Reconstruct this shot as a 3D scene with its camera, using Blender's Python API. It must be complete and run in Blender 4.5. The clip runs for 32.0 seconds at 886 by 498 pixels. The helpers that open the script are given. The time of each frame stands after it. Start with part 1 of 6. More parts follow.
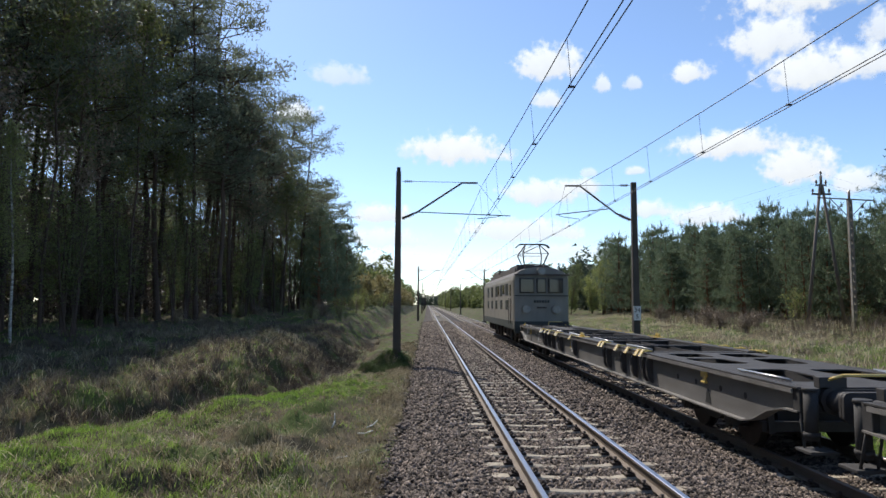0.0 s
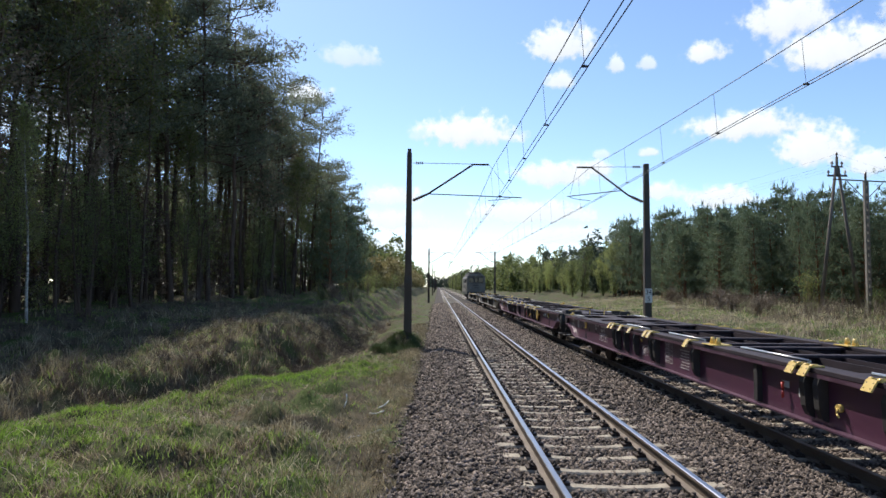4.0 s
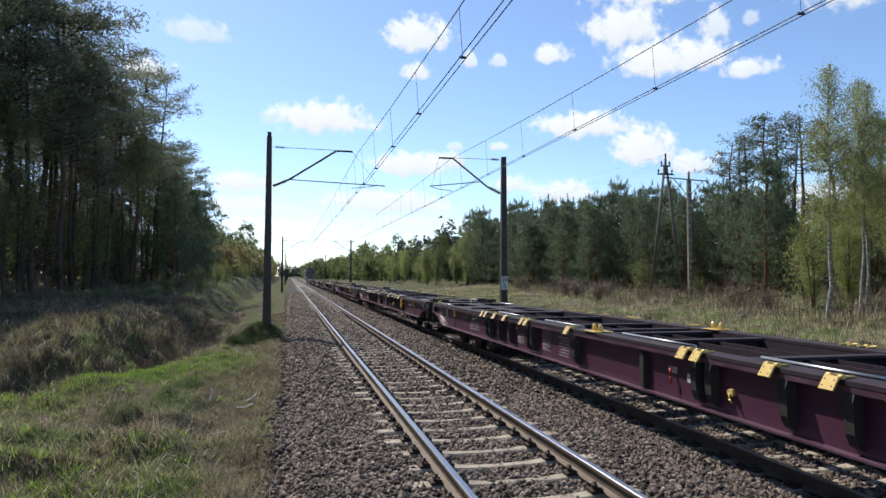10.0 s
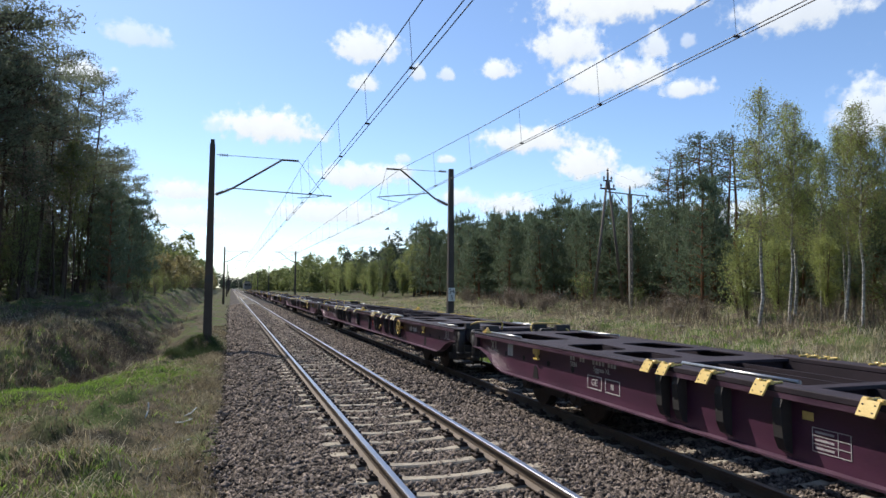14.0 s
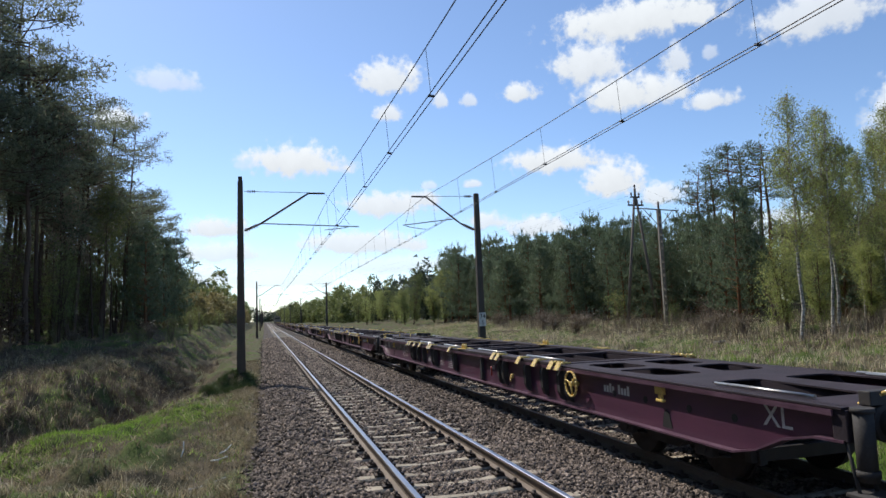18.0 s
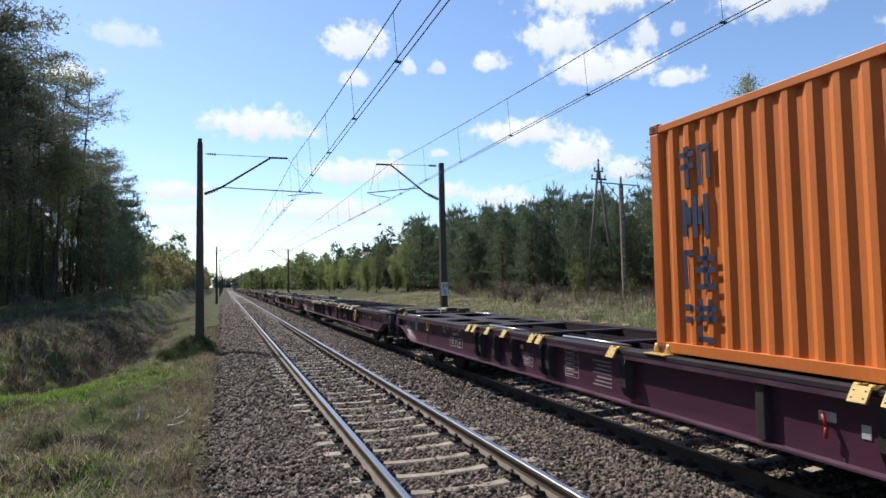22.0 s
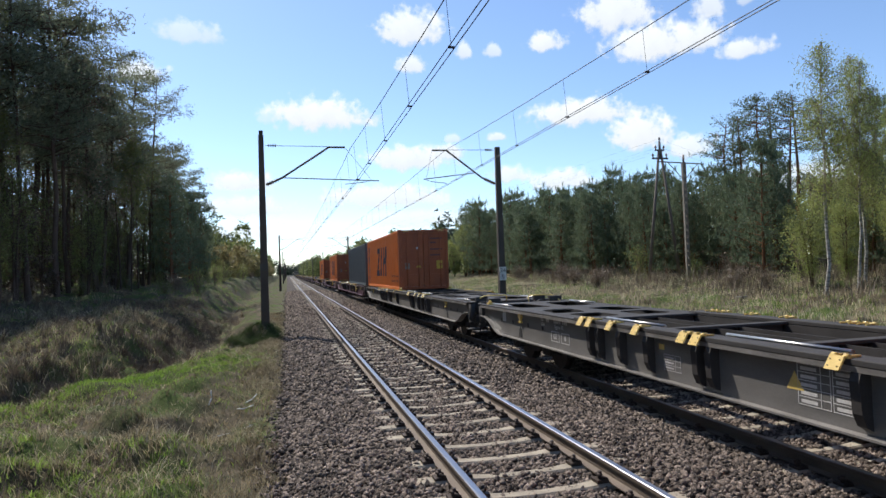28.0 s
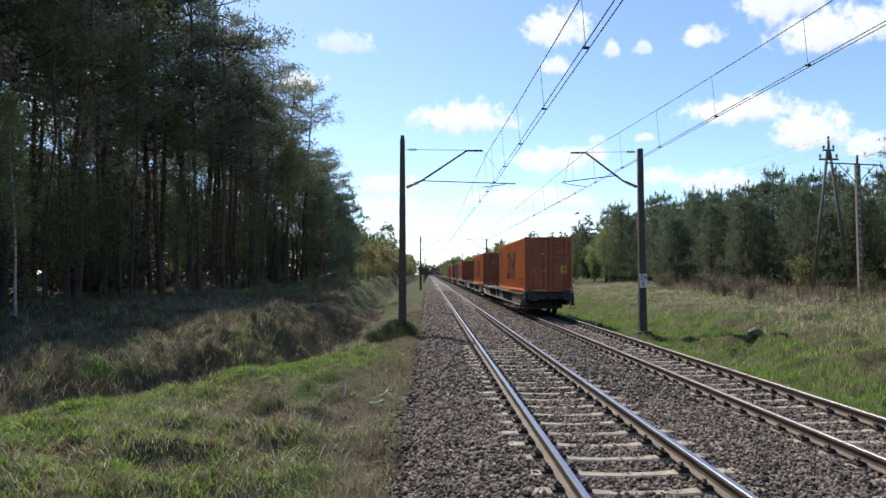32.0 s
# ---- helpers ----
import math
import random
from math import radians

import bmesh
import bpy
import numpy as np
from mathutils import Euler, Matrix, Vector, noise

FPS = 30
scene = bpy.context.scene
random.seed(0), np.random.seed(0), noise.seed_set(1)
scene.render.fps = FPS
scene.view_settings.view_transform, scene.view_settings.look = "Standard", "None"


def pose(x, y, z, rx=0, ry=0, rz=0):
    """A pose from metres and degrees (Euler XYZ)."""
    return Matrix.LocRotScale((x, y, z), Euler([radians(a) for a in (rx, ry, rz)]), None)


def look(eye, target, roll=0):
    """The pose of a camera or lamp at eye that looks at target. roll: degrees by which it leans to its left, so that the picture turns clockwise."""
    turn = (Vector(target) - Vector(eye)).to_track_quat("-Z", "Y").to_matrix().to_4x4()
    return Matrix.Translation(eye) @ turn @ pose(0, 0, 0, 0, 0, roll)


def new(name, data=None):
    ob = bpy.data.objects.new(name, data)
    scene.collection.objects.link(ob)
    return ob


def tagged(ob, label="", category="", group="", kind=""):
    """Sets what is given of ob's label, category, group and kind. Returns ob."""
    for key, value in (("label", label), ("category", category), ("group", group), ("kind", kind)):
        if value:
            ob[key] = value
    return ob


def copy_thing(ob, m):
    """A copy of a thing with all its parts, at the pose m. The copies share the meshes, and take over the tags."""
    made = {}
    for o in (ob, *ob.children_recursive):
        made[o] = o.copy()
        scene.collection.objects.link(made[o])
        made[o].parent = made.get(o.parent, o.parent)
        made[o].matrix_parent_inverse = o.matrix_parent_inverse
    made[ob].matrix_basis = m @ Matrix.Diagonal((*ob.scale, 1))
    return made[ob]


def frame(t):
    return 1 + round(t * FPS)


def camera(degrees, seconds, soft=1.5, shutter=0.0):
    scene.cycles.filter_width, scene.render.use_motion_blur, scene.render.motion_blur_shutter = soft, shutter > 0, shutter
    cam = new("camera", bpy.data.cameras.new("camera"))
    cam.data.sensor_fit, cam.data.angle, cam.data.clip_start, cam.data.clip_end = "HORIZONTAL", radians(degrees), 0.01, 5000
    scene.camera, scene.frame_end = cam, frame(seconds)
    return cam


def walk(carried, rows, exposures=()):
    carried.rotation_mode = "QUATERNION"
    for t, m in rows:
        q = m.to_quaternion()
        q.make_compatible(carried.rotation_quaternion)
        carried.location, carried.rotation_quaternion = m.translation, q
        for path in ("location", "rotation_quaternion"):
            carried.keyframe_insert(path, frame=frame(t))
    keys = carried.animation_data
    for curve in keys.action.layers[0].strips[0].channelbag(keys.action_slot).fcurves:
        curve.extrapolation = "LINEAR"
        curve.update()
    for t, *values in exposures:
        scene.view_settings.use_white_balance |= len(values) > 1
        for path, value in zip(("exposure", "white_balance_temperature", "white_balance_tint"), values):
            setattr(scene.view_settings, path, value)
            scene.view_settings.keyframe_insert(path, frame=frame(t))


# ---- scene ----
cam = camera(69.0, 32.0)
# seconds, place, then yaw, pitch and roll of the carried camera
PATH = [
    (0, 0.182, -0.158, 2.038, -1.38, 4.89, -0.33),
    (0.5, 0.168, -0.171, 2.029, -1.90, 4.59, -0.37),
    (1, 0.164, -0.169, 2.047, -2.38, 4.23, -0.66),
    (1.5, 0.154, -0.172, 2.036, -1.29, 3.95, -0.64),
    (2, 0.159, -0.167, 2.034, -0.73, 3.76, -0.69),
    (2.5, 0.161, -0.165, 2.035, -0.44, 3.68, -0.67),
    (4.5, 0.182, -0.115, 2.027, -0.61, 3.11, -0.28),
    (5, 0.209, -0.068, 2.040, -2.65, 2.96, 0.40),
    (5.5, 0.207, -0.057, 2.031, -3.89, 3.27, 1.69),
    (6, 0.222, -0.055, 2.029, -5.32, 3.41, 3.18),
    (6.5, 0.205, -0.042, 2.048, -5.09, 4.16, 3.62),
    (7, 0.208, -0.022, 2.038, -5.92, 4.11, 3.30),
    (7.5, 0.194, -0.020, 2.026, -6.79, 3.79, 2.68),
    (8, 0.082, -0.077, 2.027, -8.61, 3.75, 2.61),
    (8.5, -0.020, -0.104, 2.007, -10.11, 3.33, 2.94),
    (9, -0.098, -0.091, 2.013, -10.98, 3.02, 3.49),
    (9.5, -0.169, -0.071, 2.002, -14.31, 1.91, 0.96),
    (10, -0.199, -0.055, 1.995, -13.41, 2.41, -0.21),
    (10.5, -0.186, -0.039, 1.995, -15.90, 2.64, -1.40),
    (11, -0.181, -0.026, 1.991, -19.07, 2.25, -1.79),
    (11.5, -0.208, -0.016, 1.959, -21.65, 2.58, -2.91),
    (12, -0.234, -0.020, 1.989, -20.04, 3.59, -2.52),
    (12.5, -0.207, -0.022, 1.993, -20.92, 3.69, -1.70),
    (13, -0.206, -0.017, 1.987, -21.27, 3.76, -1.12),
    (13.5, -0.219, -0.025, 1.984, -21.27, 3.81, -0.91),
    (14, -0.226, -0.026, 1.970, -18.19, 3.50, -0.34),
    (14.5, -0.181, 0.041, 1.980, -15.19, 3.00, 0.54),
    (16.5, -0.174, 0.023, 1.996, -16.14, 5.13, 1.65),
    (17, -0.164, 0.011, 2.000, -15.82, 5.57, 2.16),
    (17.5, -0.165, 0.026, 1.996, -15.55, 5.78, 2.24),
    (18, -0.166, 0.034, 1.993, -15.41, 5.77, 2.15),
    (18.5, -0.168, 0.022, 1.985, -15.30, 5.58, 1.74),
    (19, -0.183, 0.048, 1.977, -15.00, 5.07, 1.92),
    (19.5, -0.164, 0.051, 1.987, -14.93, 4.56, 1.81),
    (20, -0.152, 0.046, 1.991, -15.32, 3.99, 1.14),
    (20.5, -0.151, 0.061, 1.985, -16.16, 3.49, 0.94),
    (21, -0.155, 0.054, 1.987, -17.10, 3.09, 0.79),
    (21.5, -0.152, 0.038, 1.988, -17.99, 2.95, 0.78),
    (22, -0.153, 0.038, 1.983, -18.71, 2.98, 1.07),
    (22.5, -0.162, 0.034, 1.991, -19.36, 3.00, 1.24),
    (23, -0.153, 0.010, 1.985, -19.80, 2.97, 1.48),
    (23.5, -0.144, 0.027, 1.984, -20.02, 2.90, 1.66),
    (24, -0.148, 0.006, 1.986, -20.06, 2.89, 1.70),
    (24.5, -0.142, 0.003, 1.977, -19.79, 2.98, 1.71),
    (25, -0.157, 0.016, 1.990, -15.61, 3.69, 1.52),
    (25.5, -0.159, 0.048, 1.999, -14.19, 3.70, 2.09),
    (27.5, -0.149, 0.068, 1.995, -13.53, 2.34, 1.85),
    (28, -0.152, 0.030, 2.000, -13.56, 1.76, 1.95),
    (28.5, -0.160, 0.035, 2.005, -13.77, 1.32, 1.57),
    (29, -0.145, 0.041, 1.991, -14.07, 1.06, 1.36),
    (29.5, -0.165, 0.070, 1.982, -14.33, 0.98, 1.18),
    (30, -0.155, 0.060, 1.987, -14.14, 0.98, 1.16),
    (30.5, -0.109, 0.037, 2.001, -11.73, 1.10, 1.75),
    (31, 0.022, 0.018, 2.033, -5.70, 1.53, 1.52),
    (31.5, 0.071, 0.011, 2.050, -2.18, 1.85, 0.50),
    (32, 0.025, 0.023, 2.021, -1.26, 2.20, 0.16),
]
walk(cam, [(t, pose(x, y, z, 90 + pitch, roll, yaw)) for t, x, y, z, yaw, pitch, roll in PATH],
     [(0, 0.32), (2, 0.36), (5, 0.42), (6, 0.38), (9, 0.32), (12, 0.38), (14, 0.34), (17, 0.22), (19, 0.16), (20, 0.18), (21, 0.29), (23.4, 0.31), (25, 0.34), (28, 0.36), (30, 0.42), (32, 0.42)])

# ---- light ----
SUN_AZ, SUN_EL = -25.5, 48.5  # degrees clockwise from the line's heading, degrees above the horizon
sun_way = Vector((math.sin(radians(SUN_AZ)) * math.cos(radians(SUN_EL)),
                  math.cos(radians(SUN_AZ)) * math.cos(radians(SUN_EL)), math.sin(radians(SUN_EL))))
sun_data = bpy.data.lights.new("sun", "SUN")
sun_data.energy, sun_data.angle, sun_data.color = 4.5, radians(0.55), (1.0, 0.945, 0.86)
sun = new("sun", sun_data)
sun.matrix_world = look(sun_way * 200, (0, 0, 0))

world = bpy.data.worlds.new("sky")
scene.world = world
world.use_nodes = True
wt = world.node_tree
sky = wt.nodes.new("ShaderNodeTexSky")
sky.sky_type = "NISHITA"
sky.sun_disc = False
sky.sun_elevation, sky.sun_rotation = radians(SUN_EL), radians(SUN_AZ)
sky.altitude, sky.air_density, sky.dust_density, sky.ozone_density = 900.0, 0.95, 0.6, 4.0
wt.nodes["Background"].inputs["Strength"].default_value = 0.15
wt.links.new(sky.outputs[0], wt.nodes["Background"].inputs["Color"])

# ---- materials ----
def mat(name, c1, c2=None, scale=4.0, rough=0.7, metal=0.0, bump=0.0, bump_scale=60.0, fine=0.25, c3=None,
        island=0.0, objrand=0.0, stretch=(1, 1, 1), spec=0.5):
    """Two-scale noise colour between c1 and c2 (patches of c3), noise relief, variation per piece."""
    m = bpy.data.materials.new(name)
    m.use_nodes = True
    nt = m.node_tree
    N, L = nt.nodes.new, nt.links.new
    b = nt.nodes["Principled BSDF"]
    b.inputs["Roughness"].default_value, b.inputs["Metallic"].default_value = rough, metal
    b.inputs["Specular IOR Level"].default_value = spec
    if c2 is None:
        c2 = tuple(v * 0.75 for v in c1)
    tc, mp = N("ShaderNodeTexCoord"), N("ShaderNodeMapping")
    mp.inputs["Scale"].default_value = stretch
    L(tc.outputs["Object"], mp.inputs["Vector"])
    n1, n2 = N("ShaderNodeTexNoise"), N("ShaderNodeTexNoise")
    for n, s, d in ((n1, scale, 5), (n2, bump_scale, 3)):
        n.inputs["Scale"].default_value, n.inputs["Detail"].default_value = s, d
        L(mp.outputs[0], n.inputs["Vector"])
    ramp = N("ShaderNodeValToRGB")
    ramp.color_ramp.elements[0].position, ramp.color_ramp.elements[1].position = 0.32, 0.68
    ramp.color_ramp.elements[0].color, ramp.color_ramp.elements[1].color = (*c1, 1), (*c2, 1)
    L(n1.outputs["Fac"], ramp.inputs[0])
    col = ramp.outputs[0]
    if c3:
        n3, r3, mx = N("ShaderNodeTexNoise"), N("ShaderNodeValToRGB"), N("ShaderNodeMixRGB")
        n3.inputs["Scale"].default_value, n3.inputs["Detail"].default_value = scale * 0.23, 6
        L(mp.outputs[0], n3.inputs["Vector"])
        r3.color_ramp.elements[0].position, r3.color_ramp.elements[1].position = 0.46, 0.62
        L(n3.outputs["Fac"], r3.inputs[0])
        L(r3.outputs[0], mx.inputs[0])
        L(col, mx.inputs[1])
        mx.inputs[2].default_value = (*c3, 1)
        col = mx.outputs[0]
    hsv = N("ShaderNodeHueSaturation")
    L(col, hsv.inputs["Color"])
    ma = N("ShaderNodeMath")
    ma.operation = "MULTIPLY_ADD"
    L(n2.outputs["Fac"], ma.inputs[0])
    ma.inputs[1].default_value, ma.inputs[2].default_value = fine * 2, 1 - fine
    val = ma.outputs[0]
    for amount, node, sock in ((island, "ShaderNodeNewGeometry", "Random Per Island"), (objrand, "ShaderNodeObjectInfo", "Random")):
        if amount:
            g, k, mu = N(node), N("ShaderNodeMath"), N("ShaderNodeMath")
            k.operation, mu.operation = "MULTIPLY_ADD", "MULTIPLY"
            L(g.outputs[sock], k.inputs[0])
            k.inputs[1].default_value, k.inputs[2].default_value = amount * 2, 1 - amount
            L(k.outputs[0], mu.inputs[0])
            L(val, mu.inputs[1])
            val = mu.outputs[0]
    L(val, hsv.inputs["Value"])
    L(hsv.outputs[0], b.inputs["Base Color"])
    if bump:
        bp = N("ShaderNodeBump")
        bp.inputs["Strength"].default_value, bp.inputs["Distance"].default_value = bump, 0.02
        L(n2.outputs["Fac"], bp.inputs["Height"])
        L(bp.outputs[0], b.inputs["Normal"])
    return m


def leafy(name, c1, c2, island=0.35, objrand=0.12, through_light=0.35):
    """Leaf or needle: diffuse with some light passing through."""
    m = mat(name, c1, c2, 0.8, 0.55, island=island, objrand=objrand, fine=0.1, bump_scale=5, spec=0.25)
    nt = m.node_tree
    b = nt.nodes["Principled BSDF"]
    tr, mix = nt.nodes.new("ShaderNodeBsdfTranslucent"), nt.nodes.new("ShaderNodeMixShader")
    mix.inputs[0].default_value = through_light
    nt.links.new(b.inputs["Base Color"].links[0].from_socket, tr.inputs["Color"])
    nt.links.new(b.outputs[0], mix.inputs[1])
    nt.links.new(tr.outputs[0], mix.inputs[2])
    nt.links.new(mix.outputs[0], nt.nodes["Material Output"].inputs[0])
    return m


M = {}
M["ground"] = mat("meadow_soil", (0.045, 0.043, 0.024), (0.115, 0.09, 0.06), 3.0, 0.95, bump=1.0, bump_scale=22, c3=(0.065, 0.09, 0.025), fine=0.6, spec=0.1)
M["bed"] = mat("ballast_bed", (0.035, 0.028, 0.024), (0.08, 0.065, 0.055), 14, 0.95, bump=1.0, bump_scale=30, fine=0.7, spec=0.2)
M["stone"] = mat("crushed_stone", (0.072, 0.056, 0.046), (0.222, 0.177, 0.146), 9, 0.85, bump=0.5, bump_scale=120, island=0.85, fine=0.2, spec=0.25)
M["sleeper"] = mat("sleeper_concrete", (0.36, 0.31, 0.235), (0.23, 0.195, 0.15), 5, 0.9, bump=0.4, bump_scale=70, objrand=0.15, fine=0.25)
M["rust"] = mat("rail_rust", (0.105, 0.079, 0.061), (0.16, 0.122, 0.092), 6, 0.75, 0.1, bump=0.3, bump_scale=90, stretch=(1, 0.3, 1))
M["railtop"] = mat("rail_polished", (0.40, 0.40, 0.44), (0.32, 0.31, 0.33), 5, 0.33, 1.0, stretch=(1, 0.05, 1), fine=0.08)
M["railtop_2"] = mat("rail_worn", (0.30, 0.26, 0.24), (0.20, 0.165, 0.145), 5, 0.42, 0.8, stretch=(1, 0.05, 1), fine=0.1)
M["clip"] = mat("rail_clip_iron", (0.035, 0.025, 0.02), (0.06, 0.04, 0.03), 20, 0.7, 0.3)
M["mast"] = mat("mast_steel", (0.06, 0.045, 0.035), (0.095, 0.068, 0.05), 3, 0.7, 0.2, bump=0.2, stretch=(1, 1, 0.3))
M["mast_r"] = mat("mast_concrete", (0.05, 0.042, 0.036), (0.085, 0.07, 0.058), 3, 0.8, bump=0.25, stretch=(1, 1, 0.3))
M["wire"] = mat("wire_copper", (0.05, 0.045, 0.045), (0.07, 0.06, 0.055), 2, 0.5, 0.6)
M["insul"] = mat("insulator_porcelain", (0.10, 0.055, 0.035), (0.13, 0.07, 0.045), 5, 0.3)
M["plate"] = mat("sign_white", (0.62, 0.62, 0.60), (0.5, 0.5, 0.48), 9, 0.5)
M["black"] = mat("black_paint", (0.012, 0.012, 0.012), (0.02, 0.02, 0.02), 9, 0.6)
M["purple"] = mat("wagon_purple", (0.090, 0.029, 0.058), (0.064, 0.022, 0.045), 2.2, 0.40, bump=0.05, bump_scale=40, objrand=0.08, fine=0.18, stretch=(1, 0.6, 2))
# paler edge colours: worn top edges, and the lower flange's highlight painted in
M["purple_edge"] = mat("worn_purple_edge", (0.15, 0.085, 0.12), (0.075, 0.036, 0.058), 7, 0.35, 0.2, fine=0.3, stretch=(1, 0.3, 1))
M["grey_edge"] = mat("worn_grey_edge", (0.27, 0.25, 0.235), (0.15, 0.14, 0.13), 7, 0.4, 0.2, fine=0.3, stretch=(1, 0.3, 1))
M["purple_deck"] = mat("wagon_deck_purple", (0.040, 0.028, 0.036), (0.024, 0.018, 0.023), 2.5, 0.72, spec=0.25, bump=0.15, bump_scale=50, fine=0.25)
M["grey"] = mat("wagon_grey", (0.165, 0.155, 0.145), (0.12, 0.112, 0.105), 2.0, 0.5, bump=0.05, bump_scale=40, objrand=0.06, fine=0.2, stretch=(1, 0.6, 2))
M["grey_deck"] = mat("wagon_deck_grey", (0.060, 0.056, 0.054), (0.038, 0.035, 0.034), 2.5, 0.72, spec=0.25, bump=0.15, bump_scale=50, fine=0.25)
M["dark"] = mat("underframe_dark", (0.03, 0.027, 0.027), (0.045, 0.038, 0.035), 4, 0.7, 0.1, bump=0.2)
M["yellow"] = mat("yellow_paint", (0.72, 0.52, 0.17), (0.62, 0.43, 0.13), 8, 0.22, fine=0.2)
M["steel"] = mat("bare_steel", (0.45, 0.44, 0.43), (0.32, 0.30, 0.29), 9, 0.35, 0.9, stretch=(1, 0.2, 1))
M["wheel"] = mat("wheel_steel", (0.028, 0.024, 0.022), (0.05, 0.04, 0.036), 5, 0.6, 0.5)
M["white"] = mat("white_marking", (0.62, 0.60, 0.58), (0.5, 0.48, 0.46), 12, 0.6)
M["red"] = mat("red_marking", (0.45, 0.03, 0.02), (0.36, 0.03, 0.02), 12, 0.5)
M["orange"] = mat("container_orange", (0.74, 0.215, 0.045), (0.63, 0.17, 0.036), 1.6, 0.5, bump=0.08, bump_scale=30, fine=0.12, c3=(0.66, 0.185, 0.042), stretch=(1, 1, 0.5))
# the same orange darkened: shade on the container ends put into the colour
M["orange_end_shade"] = mat("container_door_orange", (0.37, 0.088, 0.022), (0.25, 0.058, 0.017), 1.6, 0.55, bump=0.08, bump_scale=30, fine=0.2, stretch=(1, 1, 0.5))
M["cgrey"] = mat("container_bluegrey", (0.115, 0.135, 0.16), (0.085, 0.10, 0.12), 1.8, 0.5, bump=0.08, bump_scale=30, fine=0.15, stretch=(1, 1, 0.5))
M["sign_yellow"] = mat("sign_yellow", (0.55, 0.36, 0.03), (0.45, 0.28, 0.03), 9, 0.5)
M["stencil"] = mat("dull_stencil", (0.52, 0.49, 0.48), (0.38, 0.35, 0.35), 14, 0.7)
M["blue"] = mat("logo_blue", (0.028, 0.038, 0.085), (0.045, 0.055, 0.10), 6, 0.55)
M["brown"] = mat("faded_print", (0.10, 0.038, 0.04), (0.16, 0.055, 0.045), 6, 0.6)
M["loco"] = mat("loco_greygreen", (0.25, 0.232, 0.195), (0.18, 0.165, 0.138), 1.5, 0.6, bump=0.05, fine=0.15, stretch=(1, 1, 0.4))
M["loco_low"] = mat("loco_dark_green", (0.04, 0.05, 0.045), (0.03, 0.035, 0.032), 2, 0.6)
M["loco_roof"] = mat("loco_roof_brown", (0.10, 0.08, 0.07), (0.06, 0.05, 0.045), 2, 0.75, bump=0.2)
M["lamp"] = mat("lamp_glass", (0.28, 0.28, 0.27), (0.2, 0.2, 0.2), 8, 0.2)
M["glass"] = mat("dark_window", (0.012, 0.014, 0.018), (0.018, 0.02, 0.024), 3, 0.08, spec=0.5)
M["pole_wood"] = mat("pole_wood", (0.13, 0.105, 0.085), (0.19, 0.155, 0.125), 5, 0.9, bump=0.3, stretch=(4, 4, 0.3))
M["pole_conc"] = mat("pole_concrete", (0.26, 0.225, 0.185), (0.19, 0.165, 0.135), 4, 0.9, bump=0.2)
M["bark"] = mat("pine_bark", (0.07, 0.05, 0.04), (0.115, 0.08, 0.06), 3, 0.95, bump=0.8, bump_scale=14, objrand=0.2, stretch=(1, 1, 0.25), spec=0.1)
M["bark_top"] = mat("pine_bark_orange", (0.20, 0.10, 0.05), (0.12, 0.065, 0.04), 3, 0.9, bump=0.5, bump_scale=14, objrand=0.15, stretch=(1, 1, 0.25), spec=0.1)
M["birch_bark"] = mat("birch_bark", (0.55, 0.52, 0.47), (0.14, 0.125, 0.11), 5, 0.85, bump=0.3, stretch=(1, 1, 2.2), objrand=0.1)
M["needle"] = leafy("pine_needles", (0.125, 0.145, 0.096), (0.185, 0.205, 0.132), through_light=0.6)
M["needle_y"] = leafy("young_pine_needles", (0.10, 0.138, 0.082), (0.15, 0.185, 0.108), through_light=0.48)
M["leaf"] = leafy("birch_leaves", (0.25, 0.285, 0.09), (0.33, 0.36, 0.13), through_light=0.58)
M["leaf_d"] = leafy("shrub_leaves", (0.13, 0.165, 0.055), (0.18, 0.20, 0.075), through_light=0.5)
M["twig"] = leafy("dry_twigs", (0.17, 0.13, 0.095), (0.25, 0.195, 0.14), through_light=0.15)
M["grass"] = leafy("green_grass", (0.15, 0.24, 0.045), (0.22, 0.30, 0.07), through_light=0.6, island=0.5)
M["grass_b"] = leafy("bright_spring_grass", (0.175, 0.30, 0.05), (0.25, 0.37, 0.075), through_light=0.6, island=0.45)
M["straw"] = leafy("bleached_straw", (0.52, 0.46, 0.32), (0.38, 0.32, 0.21), through_light=0.4, island=0.4)
# green grass darkened, carrying the shade on the mast mound
M["grass_shaded"] = leafy("dark_grass", (0.065, 0.095, 0.03), (0.10, 0.13, 0.045), through_light=0.15)
M["dead"] = leafy("dead_stems", (0.085, 0.064, 0.048), (0.15, 0.115, 0.085), through_light=0.1, island=0.5)
M["boulder"] = mat("boulder_stone", (0.20, 0.165, 0.11), (0.13, 0.105, 0.07), 6, 0.9, bump=0.5, bump_scale=30, fine=0.3)
M["grass_dry"] = leafy("dry_grass", (0.33, 0.28, 0.175), (0.17, 0.135, 0.085), through_light=0.35, island=0.75)
M["far"] = leafy("far_wood_leaves", (0.13, 0.155, 0.055), (0.19, 0.21, 0.075), island=0.4, through_light=0.45)
M["far_bush"] = leafy("sunlit_tan_bushes", (0.20, 0.17, 0.075), (0.28, 0.235, 0.10), island=0.4, through_light=0.4)
M["olive"] = leafy("olive_young_leaves", (0.13, 0.15, 0.05), (0.19, 0.20, 0.07), through_light=0.5)
M["far_pine"] = leafy("far_pine_needles", (0.055, 0.078, 0.055), (0.08, 0.10, 0.065), island=0.35)

